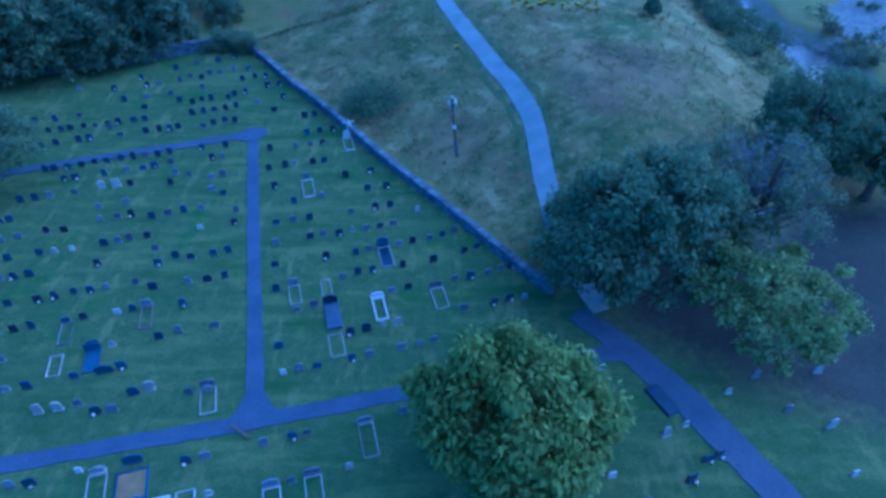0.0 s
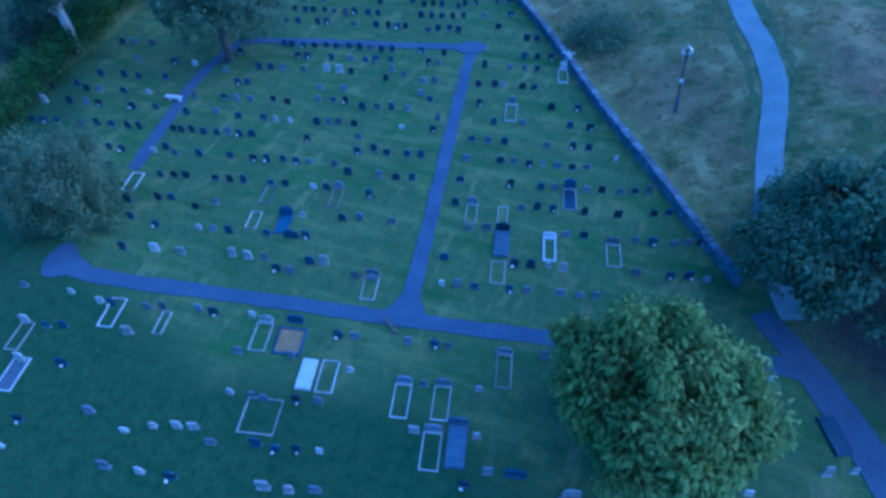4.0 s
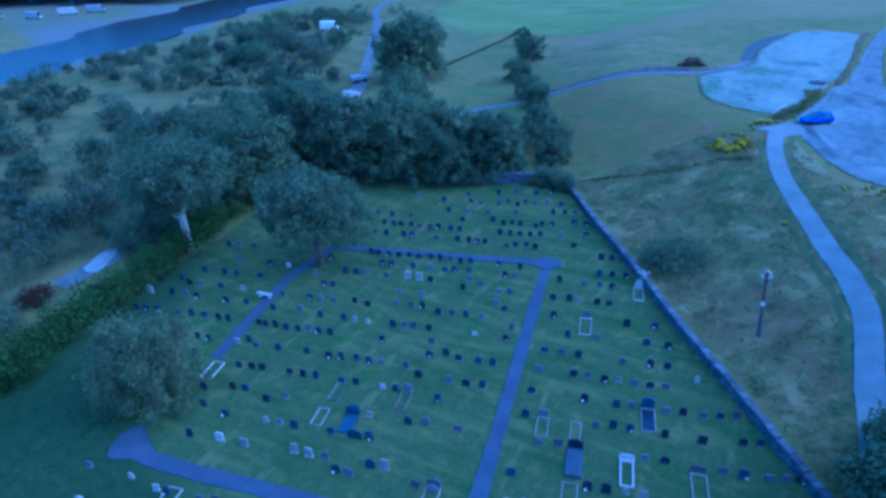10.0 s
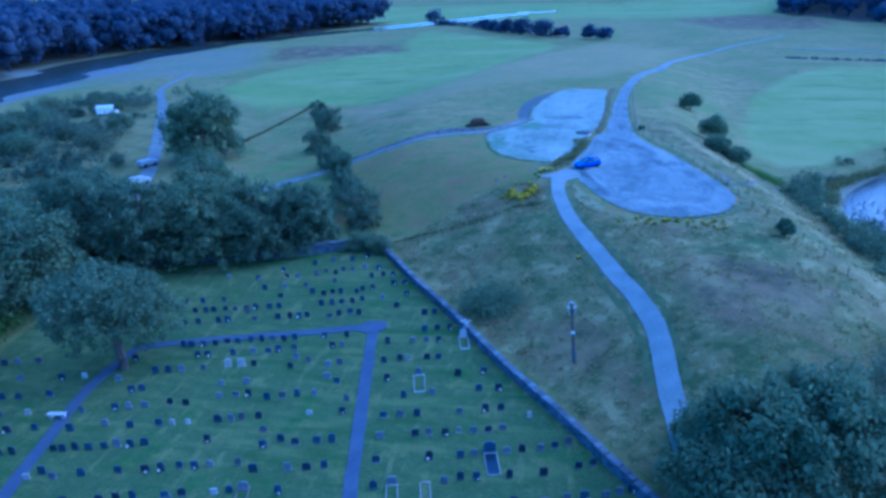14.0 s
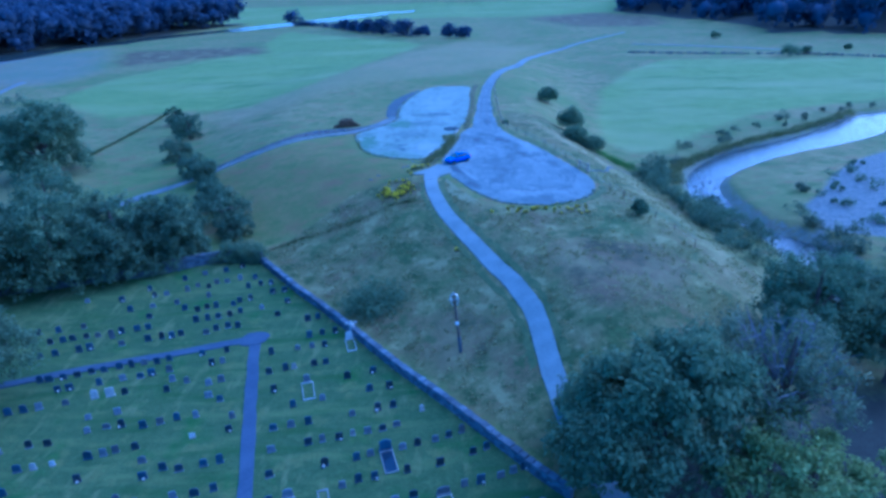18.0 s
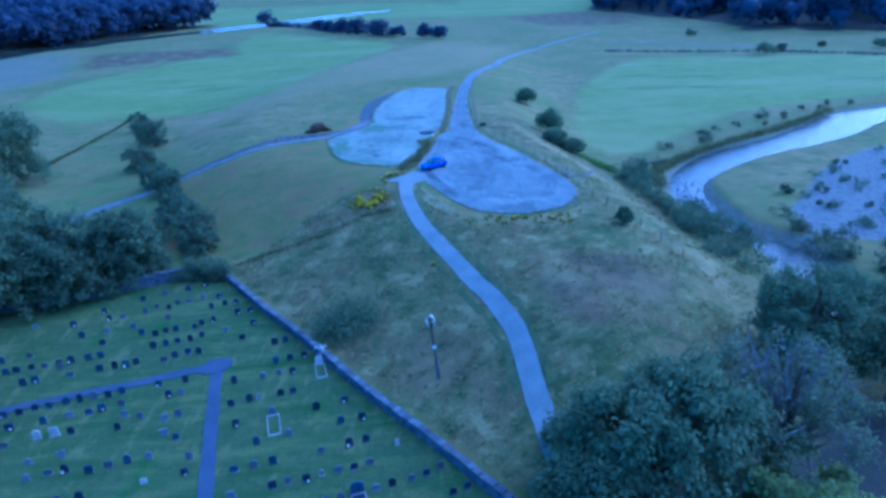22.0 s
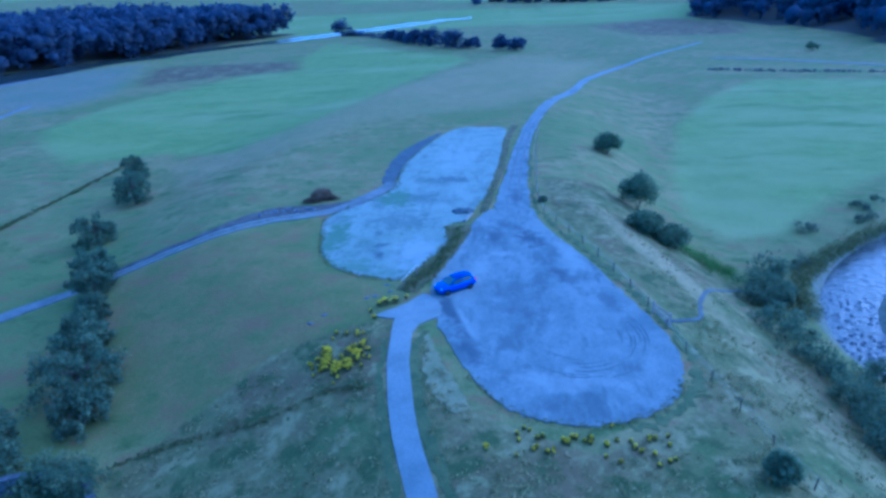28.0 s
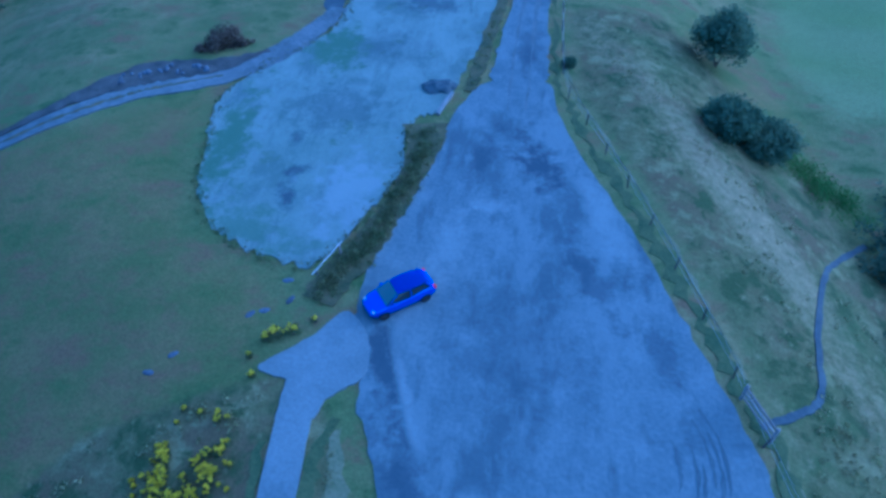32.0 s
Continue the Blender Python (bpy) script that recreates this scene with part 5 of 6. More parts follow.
kerbed_grave("white kerbed grave at the end of the path", -27.5, 32.7, 0.95, 2.0, M_MARBLE)
kerbed_grave("dull grey kerbed grave with a turf filling", -17.0, 32.5, 0.8, 2.0, M_GREY)
kerbed_grave("black granite kerbed grave with a pale foot", -15.0, 29.7, 0.95, 2.0, M_GRANITE, M_GRANITE, head=(M_GRANITE, 0.7, 0.5))
kerbed_grave("dull purplish kerbed grave with a dark stone", -12.0, 32.6, 0.8, 2.0, M_REDCHIP, head=(M_GREY, 0.6, 0.5))
kerbed_grave("weathered kerbed grave with a grey headstone", -7.9, 24.7, 0.95, 1.9, M_SAND, head=(M_GREY, 0.8, 0.5))
kerbed_grave("weathered kerbed grave filled with turf", -17.2, 29.8, 0.8, 1.7, M_SAND)
kerbed_grave("white kerbed grave by the cross path", -23.3, 21.0, 0.95, 2.2, M_MARBLE)
kerbed_grave("faint weathered kerbed grave by a pale stone", -28.0, 18.7, 0.85, 2.0, M_SAND)
kerbed_grave("white kerbed grave with a large pale headstone", -26.9, 16.2, 1.0, 2.2, M_MARBLE, M_GREY)
kerbed_grave("narrow weathered kerbed grave", -19.9, 20.6, 0.6, 1.7, M_SAND)
kerbed_grave("pale kerbed grave with a turf filling", -13.6, 20.3, 1.0, 2.0, M_SAND, head=(M_SAND, 0.7, 0.4))
kerbed_grave("wide dark-kerbed grave of bare brown earth", -11.8, 20.2, 1.75, 1.9, M_GRANITE, M_EARTH, thick=0.16)
kerbed_grave("white marble ledger grave", -10.2, 18.1, 0.9, 2.0, M_MARBLE, ledger=M_BRIGHT)
kerbed_grave("white kerbed grave filled with turf", -9.0, 18.1, 1.0, 2.1, M_MARBLE)
kerbed_grave("large square white-kerbed family plot", -12.0, 15.3, 2.0, 2.1, M_SAND)
kerbed_grave("white kerbed grave filled with turf before a grey stone", -4.6, 17.1, 0.95, 2.1, M_MARBLE, head=(M_GREY, 0.8, 0.45))
kerbed_grave("white kerbed grave with a turf filling", -2.4, 17.2, 0.95, 2.1, M_MARBLE, head=(M_GREY, 0.8, 0.45))
kerbed_grave("white kerbed grave beside a blue-grey ledger", -2.6, 14.4, 1.0, 2.1, M_MARBLE, head=(M_GREY, 0.9, 0.5))
kerbed_grave("faint weathered kerbed grave near the round tree", 0.9, 19.6, 0.9, 2.2, M_SAND, head=(M_GREY, 0.8, 0.4))
kerbed_grave("blue-grey granite ledger grave", -1.3, 14.8, 1.05, 2.4, M_BLUESTONE, ledger=M_BLUESTONE, head=(M_BLUESTONE, 1.0, 0.5))
kerbed_grave("black granite ledger grave beside the drive", 18.3, 17.7, 1.0, 2.2, M_GRANITE, ledger=M_GRANITE, skew=12)
kerbed_grave("dark-kerbed family plot filled with turf beside the drive", 20.6, 7.6, 1.7, 2.2, M_GREY, skew=12)
kerbed_grave("broad blue-grey ledger grave under the round tree", 4.6, 11.6, 1.3, 2.4, M_GREY, ledger=M_GREY, head=(M_SAND, 0.8, 0.6))

# bench near the western path
x, y = plot(-28.6, 43.0)
b = thing("bench", "low white stone bench on the lawn", "bench", pose(x, y, height(x, y), 0, 0, 10))
part("seat", cube(-0.75, -0.2, 0.4, 0.75, 0.2, 0.48, 0.015), M_MARBLE, b)
for s in (-0.5, 0.5):
    part("leg", cube(s - 0.1, -0.15, -0.1, s + 0.1, 0.15, 0.4, 0.01), M_MARBLE, b)
# fallen timber rail by the junction
x, y = plot(-6.1, 22.0)
b = thing("timber_rail", "dark fallen timber rail lying beside the path", "timber", pose(x, y, height(x, y), 0, 0, -35))
part("beam", cube(-0.75, -0.09, 0.0, 0.75, 0.09, 0.16, 0.02), M_BARK, b)
# white angel by the wall
x, y = plot(4.75, 51.7)
bm = bmesh.new()
tube(bm, [(0, 0, -0.1), (0, 0, 0.25), (0, 0, 0.3), (0, 0, 0.75), (0, 0, 1.15), (0, 0, 1.3), (0, 0, 1.45), (0, 0, 1.55)], [0.4, 0.38, 0.27, 0.22, 0.24, 0.09, 0.12, 0.05], 10)
for s in (-1, 1):
    tube(bm, [(0.1 * s, 0.08, 1.05), (0.45 * s, 0.16, 1.25), (0.62 * s, 0.2, 0.95)], [0.08, 0.12, 0.03], 6)
o = part("memorial_statue", bm, M_MARBLE)
o.matrix_basis = pose(x, y, height(x, y), 0, 0, 15)
tagged(o, "white marble memorial figure with spread arms", "statue")


# ---- walls ----
def rubble_wall(name, label, line, high, thick, seed):
    """A mortared rubble wall: core, joined face stones, and coping stones laid one by one."""
    p = np.array(line, float)
    seg = np.linalg.norm(np.diff(p, axis=0), axis=1)
    total = seg.sum()
    s_at = np.r_[0, np.cumsum(seg)]
    at = lambda s: np.array([np.interp(s, s_at, p[:, 0]), np.interp(s, s_at, p[:, 1])])
    rng = random.Random(seed)
    bm = bmesh.new()
    n = int(total / 0.8)
    rings = []
    for i in range(n + 1):
        a = at(total * i / n)
        d = at(min(total, total * i / n + 0.3)) - at(max(0, total * i / n - 0.3))
        d /= np.linalg.norm(d)
        m = np.array([-d[1], d[0]]) * thick / 2
        z = height(*a)
        rings.append([bm.verts.new((*(a + m), z - 0.4)), bm.verts.new((*(a + m), z + high)), bm.verts.new((*(a - m), z + high)), bm.verts.new((*(a - m), z - 0.4))])
    for a, b in zip(rings, rings[1:]):
        for k in range(4):
            bm.faces.new((a[k], a[(k + 1) % 4], b[(k + 1) % 4], b[k]))
    bm.faces.new(rings[0]), bm.faces.new(rings[-1][::-1])
    bmesh.ops.recalc_face_normals(bm, faces=bm.faces)
    wall = tagged(part(name, bm, M_STONE), label, "wall", kind="structure")
    verts, faces = [], []
    s = 0.0
    while s < total - 0.3:
        w = rng.uniform(0.3, 0.55)
        a = at(s + w / 2)
        d = at(min(total, s + w)) - at(s)
        d /= np.linalg.norm(d)
        nrm = np.array([-d[1], d[0]])
        z, course = height(*a) - 0.1, 0
        while z < height(*a) + high - 0.1:
            hh = rng.uniform(0.16, 0.26)
            for side in (-1, 1):
                off = rng.uniform(-0.12, 0.12)
                out = thick / 2 + rng.uniform(0.015, 0.05)
                k = len(verts)
                for c, q, zz in ((-w / 2, 0.4, 0), (w / 2, 0.4, 0), (w / 2, 0.4, hh), (-w / 2, 0.4, hh), (-w / 2 + 0.02, 1, 0.02), (w / 2 - 0.02, 1, 0.02), (w / 2 - 0.02, 1, hh - 0.02), (-w / 2 + 0.02, 1, hh - 0.02)):
                    b = a + d * (c * 0.96 + off) + nrm * side * (out * q + thick / 2 * (1 - q) * 0.8)
                    verts.append((b[0], b[1], z + zz))
                faces += [(k + 4, k + 5, k + 6, k + 7), (k, k + 1, k + 5, k + 4), (k + 1, k + 2, k + 6, k + 5), (k + 2, k + 3, k + 7, k + 6), (k + 3, k, k + 4, k + 7)]
            z += hh
        s += w
    me = bpy.data.meshes.new("face_stones")
    me.from_pydata(verts, [], faces)
    me.materials.append(M_STONES)
    o = new("face_stones", me)
    o.parent = wall
    tagged(o, "uneven rubble face stones", kind="stuff")
    cope = [mesh_of("coping_stone", cube(-0.5, -0.5, 0, 0.5, 0.5, 1, 0.06), M_STONE) for _ in range(1)][0]
    s = 0.0
    while s < total - 0.4:
        w = rng.uniform(0.45, 0.75)
        a = at(s + w / 2)
        d = at(min(total, s + w)) - at(s)
        o = new("coping_stone", cope)
        o.parent = wall
        o.matrix_basis = pose(a[0], a[1], height(*a) + high - 0.005, rng.uniform(-3, 3), rng.uniform(-3, 3), math.degrees(math.atan2(d[1], d[0])) + rng.uniform(-3, 3)) @ Matrix.Diagonal((w - 0.03, thick + rng.uniform(0.06, 0.16), rng.uniform(0.12, 0.2), 1))
        s += w
    return wall


rubble_wall("wall_east", "grey rubble boundary wall with uneven coping stones", [(-21.3, 68.0), (-15.8, 60.4), (-12.0, 55.7), (-8.4, 50.9), (-4.4, 45.4), (-0.5, 40.4), (3.2, 35.4), (5.2, 33.0), (7.6, 30.5)], 0.7, 0.4, 1)
rubble_wall("wall_north", "grey rubble boundary wall below trees", [(-21.3, 68.15), (-23.2, 69.3), (-26.6, 69.0), (-29.7, 67.8), (-32.3, 66.3), (-43, 63.4), (-52, 61.1)], 1.2, 0.45, 2)


# ---- hedge, scrub, woods ----
def leafy_band(name, label, category, line, wide, high, material, seed, step=0.5, per=34, size=0.24):
    p = spline(line, 12)
    rng = np.random.default_rng(seed)
    pts = []
    length = np.linalg.norm(np.diff(p, axis=0), axis=1).sum()
    for k in range(int(length / step * 5)):
        i = rng.integers(0, len(p) - 1)
        q = p[i] + (p[i + 1] - p[i]) * rng.uniform() + rng.normal(size=2) * wide * 0.28
        pts.append((q[0], q[1], height(*q) + high * rng.uniform(0.15, 0.95)))
    o = new(name, leaf_mesh(name, material, pts, wide * 0.26, per, size, seed, 0.1))
    return tagged(o, label, category, kind="stuff")


leafy_band("boundary_hedge", "thick dark green hedge along the cemetery edge", "hedge", [(-45.5, 2), (-47.6, 14), (-49.6, 22), (-51, 30), (-53, 38), (-55, 47)], 3.2, 2.6, M_HEDGE, 80, 0.3, 40, 0.26)
leafy_band("lane_hedge", "dull dark hedge screening the lane", "hedge", [(-57.4, 33.5), (-58.6, 39), (-59, 48)], 4.0, 3.4, M_FIELD_TREE, 98, 0.4, 36, 0.28)
leafy_band("verge_bushes", "yellow-green bushes on the far side of the lane", "bushes", [(-61, 6), (-62.4, 18), (-63, 28), (-62.5, 38), (-60, 46), (-61, 56)], 4.0, 2.6, M_WILLOW, 81, 0.6, 26, 0.22)
leafy_band("lane_bushes", "dark bushes between the hedge and the lane", "bushes", [(-52, -4), (-54, 8), (-55.4, 22)], 4.2, 3.0, M_FIELD_TREE, 87, 0.45, 34, 0.28)
leafy_band("lane_thicket", "dark bushes crowding the lane below tall trees", "bushes", [(-57.5, 36.5), (-57.5, 46), (-58.5, 56), (-60, 66)], 5.0, 3.4, M_FIELD_TREE, 88, 0.45, 34, 0.3)
leafy_band("wall_undergrowth", "dark undergrowth beneath the trees by the wall", "undergrowth", [(-53, 61.8), (-44, 64.0), (-36, 66.2), (-32.5, 67.4)], 3.6, 2.2, M_OAK, 89, 0.4, 34, 0.28)
leafy_band("wall_shrub", "dark shrub growing over the wall corner", "shrub", [(-27.0, 68.6), (-25.0, 69.2), (-23.2, 69.0), (-21.9, 68.3)], 2.4, 2.0, M_OAK, 82, 0.25, 60, 0.22)
leafy_band("bramble_bank", "brown bramble and bracken bank", "brambles", [(-18.6, 113.1), (-16.5, 114.1), (-14.7, 114.5)], 0.9, 0.5, M_BRAMBLE, 79)
leafy_band("divider_growth", "rough weeds on the bank between the car parks", "weeds", [(-1.8, 88.2), (-1.2, 89.8), (0.0, 92), (0.8, 94.6), (1.5, 97.2), (1.9, 100), (2.0, 103)], 1.3, 0.3, M_WEEDS, 84, 0.3, 26, 0.16)
leafy_band("divider_tufts", "olive weeds along the strip between the car parks", "weeds", [(4.6, 109), (5.0, 112), (5.6, 118), (6.5, 125), (7.0, 132), (7.6, 140), (8.1, 149)], 0.7, 0.2, M_WEEDS, 83, 2.2, 12, 0.14)
leafy_band("field_ditch_growth", "dark rushes along a shallow field ditch", "rushes", [(-21.6, 71.0), (-17.9, 72.4), (-13.7, 72.9), (-10.6, 73.0), (-5.9, 74.6), (-3.2, 74.6)], 0.45, 0.22, M_WEEDS, 85, 0.5, 14, 0.14)


def woods(name, label, poly, count, rlo, rhi, tall, seed):
    """Distant woodland: rounded uneven crowns packed together, with loose sprays of leaves over them."""
    rg = np.random.default_rng(seed)
    a = np.array(poly, float)
    pts = np.zeros((0, 2))
    while len(pts) < count:
        q = rg.uniform(a.min(0), a.max(0), (900, 2))
        pts = np.vstack([pts, q[inside(poly, q[:, 0], q[:, 1]) > 0]])
    pts = pts[:count]
    z, r = bed(pts[:, 0], pts[:, 1]), rg.uniform(rlo, rhi, count)
    bm = bmesh.new()
    bmesh.ops.create_icosphere(bm, subdivisions=1, radius=1)
    ball = np.array([v.co[:] for v in bm.verts])
    tri = np.array([[v.index for v in f.verts] for f in bm.faces])
    bm.free()
    lift = tall * rg.uniform(0.22, 0.8, count)
    turn = rg.uniform(0, 9, (count, 1, 3))
    bump = 1 + 0.12 * np.sin(ball[None] * 3.1 + turn).sum(-1, keepdims=True)
    v = ball[None] * bump * np.stack([r, r, r * 0.95], -1)[:, None] * 0.82 + np.stack([pts[:, 0], pts[:, 1], z + lift], -1)[:, None]
    f = (tri[None] + (np.arange(count) * len(ball))[:, None, None]).reshape(-1)
    me = bpy.data.meshes.new(name)
    me.vertices.add(count * len(ball))
    me.vertices.foreach_set("co", v.ravel())
    me.loops.add(len(f))
    me.loops.foreach_set("vertex_index", f)
    me.polygons.add(len(f) // 3)
    me.polygons.foreach_set("loop_start", np.arange(len(f) // 3) * 3)
    me.update(calc_edges=True)
    me.materials.append(M_HAZED_WOODLAND)
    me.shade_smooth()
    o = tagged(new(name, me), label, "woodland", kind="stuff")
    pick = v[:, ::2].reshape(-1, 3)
    leaves = part("foliage", leaf_mesh("foliage", M_HAZED_WOODLAND, pick, 2.9, 9, 2.1, seed, 0.2, slim=0.55), None, o)
    tagged(leaves, kind="stuff")
    return o


def edge_grass(name, label, line, keep, seed):
    """Short grass creeping over the edge of the gravel."""
    rg = np.random.default_rng(seed)
    p = np.array(line)
    pts = []
    for k in range(len(p)):
        a, b = p[k], p[(k + 1) % len(p)]
        if not keep(a):
            continue
        for _ in range(int(np.linalg.norm(b - a) * 9) + 1):
            q = a + (b - a) * rg.uniform() + rg.normal(size=2) * 0.22
            pts.append((q[0], q[1], height(*q) + 0.06))
    o = new(name, leaf_mesh(name, M_FRINGE, pts, 0.16, 6, 0.13, seed, 0.05, 0.35))
    return tagged(o, label, "grass", kind="stuff")


edge_grass("overflow_fringe", "short grass creeping onto the overflow gravel", PARK2, lambda q: q[1] < 140 and q[0] < 1.0, 31)
edge_grass("park_fringe", "short grass creeping onto the car park gravel", PARK, lambda q: q[0] > 3.2 and q[1] < 75, 32)


def thicket(name, label, category, poly, count, rlo, rhi, material, seed, per, size, avoid=None, clear=0.0, squat=0.75):
    """A spread of bushes or trees too many to count, as one mesh of leaf clumps."""
    rng = np.random.default_rng(seed)
    a = np.array(poly, float)
    pts, rad = [], []
    while len(pts) < count:
        q = rng.uniform(a.min(0), a.max(0), (400, 2))
        q = q[inside(poly, q[:, 0], q[:, 1]) > 0]
        if avoid is not None:
            q = q[along(avoid, q[:, 0], q[:, 1]) > clear]
        q = q[np.hypot(q[:, 0] + 118, q[:, 1] - 144) > 9]
        q = q[np.sin(q[:, 0] * 0.11 + 2) + np.sin(q[:, 1] * 0.09) + rng.uniform(-1, 1, len(q)) > -1.1]
        pts += [tuple(b) for b in q]
    pts = np.array(pts[:count])
    z = bed(pts[:, 0], pts[:, 1])
    r = rng.uniform(rlo, rhi, count)
    cs, rs = [], []
    for k in range(7):
        off = rng.normal(size=(count, 3)) * r[:, None] * (0.5, 0.5, 0.28 * squat / 0.75)
        cs.append(np.stack([pts[:, 0], pts[:, 1], z + r * squat], -1) + off)
        rs.append(r * rng.uniform(0.35, 0.6, count))
    if squat > 1.1:
        for k in range(3):
            off = rng.normal(size=(count, 3)) * r[:, None] * (0.4, 0.4, 0)
            off[:, 2] = r * squat * rng.uniform(0.1, 0.6, count)
            cs.append(np.stack([pts[:, 0], pts[:, 1], z], -1) + off)
            rs.append(r * 0.45)
    o = new(name, leaf_mesh(name, material, np.vstack(cs), np.hstack(rs), per, size, seed, 0.1))
    return tagged(o, label, category, kind="stuff")


LANE_LINE = [(-57, 5), (-58.6, 29), (-60, 45), (-63, 65), (-70, 89), (-80, 108), (-93, 129), (-113, 160), (-138, 196)]
thicket("scrub_thicket", "wide thicket of dusky green gorse and hawthorn", "scrub", SCRUBLAND, 300, 1.0, 3.0, M_SCRUB, 90, 40, 0.5, LANE_LINE, 4.0)
thicket("near_scrub", "dense dusky thorn scrub beyond the lane", "scrub", [(-63, -10), (-64, 30), (-66, 62), (-84, 74), (-108, 66), (-116, 30), (-100, -20)], 70, 1.0, 2.6, M_SCRUB, 100, 48, 0.42, LANE_LINE, 4.0)
sr = np.random.default_rng(99)
done = 0
while done < 54:
    x, y = sr.uniform(-150, -62), sr.uniform(5, 178)
    if inside(SCRUBLAND, x, y) < 1 or along(LANE_LINE, x, y) < 6 or math.hypot(x + 117, y - 142) < 12 or sr.uniform() > 0.45 + 0.5 * math.sin(x * 0.13) * math.cos(y * 0.1):
        continue
    q = sr.uniform(1.8, 4.0)
    bush("scrub_bush", "rounded dusky thorn bush in open scrub", x, y, q * sr.uniform(1.1, 1.6), q, (M_FIELD_TREE, M_OAK, M_SCRUB, M_WILLOW)[int(sr.choice(4, p=(0.4, 0.3, 0.2, 0.1)))], 300 + done, 46, 40, 0.42, "bush", "bushes in the scrub")
    done += 1
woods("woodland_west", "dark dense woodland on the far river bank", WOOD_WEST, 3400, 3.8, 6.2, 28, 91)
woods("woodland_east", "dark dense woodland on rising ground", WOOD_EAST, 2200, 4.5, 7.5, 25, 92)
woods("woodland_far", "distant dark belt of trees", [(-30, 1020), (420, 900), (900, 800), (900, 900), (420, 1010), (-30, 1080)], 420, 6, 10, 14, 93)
thicket("bank_bushes", "low willow bushes along the river bank", "bushes", [(33, 57), (37, 57), (37.4, 66), (37.2, 76), (35.6, 86), (36, 97), (41, 107), (38, 109), (32, 99), (32, 80)], 60, 0.8, 1.9, M_FIELD_TREE, 94, 46, 0.3)
thicket("waterside_willows", "grey-green willow bushes overhanging the river", "bushes", [(38.2, 70), (40.2, 70), (39.8, 80), (38.6, 86), (36.6, 84)], 14, 0.8, 1.4, M_FIELD_TREE, 89, 44, 0.28)
thicket("shingle_bushes", "small dark bushes dotted over river shingle", "bushes", SHINGLE, 110, 0.4, 1.1, M_FIELD_TREE, 95, 22, 0.25)
thicket("island_scrub", "green scrub round the river shingle", "scrub", [(47, 64), (60, 60), (90, 64), (84, 72), (58, 70), (48.5, 74), (50.5, 86), (56, 91), (52, 91), (47, 82)], 60, 0.6, 1.5, M_SCRUB, 96, 34, 0.3)
thicket("north_bank_scrub", "rough brown-green growth on the outer river bank", "scrub", [(40, 106), (52, 119), (66, 129), (84, 141), (106, 153), (104, 156), (80, 145), (62, 134), (48, 122)], 20, 0.5, 1.3, M_SCRUB, 97, 34, 0.28)
leafy_band("outer_bank_growth", "dark rough grass overhanging the outer river bank", "weeds", [(37.6, 96), (39.5, 103), (45, 110), (53, 117), (64, 124.6), (74, 130.4), (86, 138.6), (98, 148)], 2.2, 0.6, M_WEEDS, 77, 0.5, 22, 0.24)

leafy_band("pasture_hedge", "low dark hedge along the far pasture edge", "hedge", [(84, 285), (110, 272), (139, 262), (161, 248), (179, 232), (215, 214)], 1.0, 0.6, M_HAZED_WOODLAND, 76, 2.0, 10, 0.5)
FIELD_BUSHES = [(25.4, 147.0, 4.0, 2.4), (25.1, 119.5, 5.4, 2.6), (23.6, 108.1, 2.6, 2.1), (26.5, 107.8, 2.4, 2.4), (11.9, 112.4, 0.45, 0.4), (21.9, 65.5, 1.9, 0.8)]
for k, (x, y, hh, r) in enumerate(FIELD_BUSHES):
    bush("hawthorn_bush", "rounded dark hawthorn bush on the grass bank", x, y, hh, r, M_OAK, 110 + k, 100, 80, 0.27)
for k, (x, y, r) in enumerate([(142, 334, 3), (137, 253, 4), (147, 259, 2.6), (171, 271, 1.6), (187, 258, 3)]):
    bush("field_shrub", "dark shrub standing in the far pasture", x, y, r * 1.3, r, M_OAK, 120 + k, 24, 40, 0.6)
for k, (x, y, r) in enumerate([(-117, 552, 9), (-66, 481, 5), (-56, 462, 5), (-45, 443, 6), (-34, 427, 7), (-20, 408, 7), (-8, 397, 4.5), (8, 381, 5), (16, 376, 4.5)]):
    bush("far_tree", "dark tree in a distant field hedge", x, y, r * 1.5, r, M_HAZED_WOODLAND, 130 + k, 26, 40, 1.4, "tree", "distant hedge trees")
leafy_band("far_hedge", "low dark hedge across the distant field", "hedge", [(-116, 550), (-99, 538), (-64, 478), (-45, 442), (-10, 397)], 4, 3.5, M_HAZED_WOODLAND, 86, 2.0, 16, 1.0)
leafy_band("bank_nettles", "fresh green nettles below the hawthorns", "weeds", [(28.2, 109.4), (30.7, 107.4), (32.8, 105.0)], 3.4, 0.4, M_NETTLE, 78, 0.3, 60, 0.16)
bush("bracken_clump", "rust-brown bracken clump at the lane end", -57.4, 23.8, 1.6, 1.7, M_BRACKEN, 142, 30, 60, 0.22)
for k, (x, y, hh, q) in enumerate([(9.0, 36.4, 2.4, 1.5), (9.8, 34.4, 3.0, 2.0)]):
    bush("lane_end_bush", "dark bush crowding the lower end of the lane", x, y, hh, q, M_OAK, 144 + k, 60, 60, 0.26)
bush("hillside_shrub", "low dark spreading shrub on the rough slope", -6.8, 55.7, 0.8, 3.7, M_OAK, 140, 110, 55, 0.24)
bush("bramble_bush", "brown bramble clump beside the track", -16.7, 114.5, 1.3, 1.8, M_BRAMBLE, 141, 34, 60, 0.2)


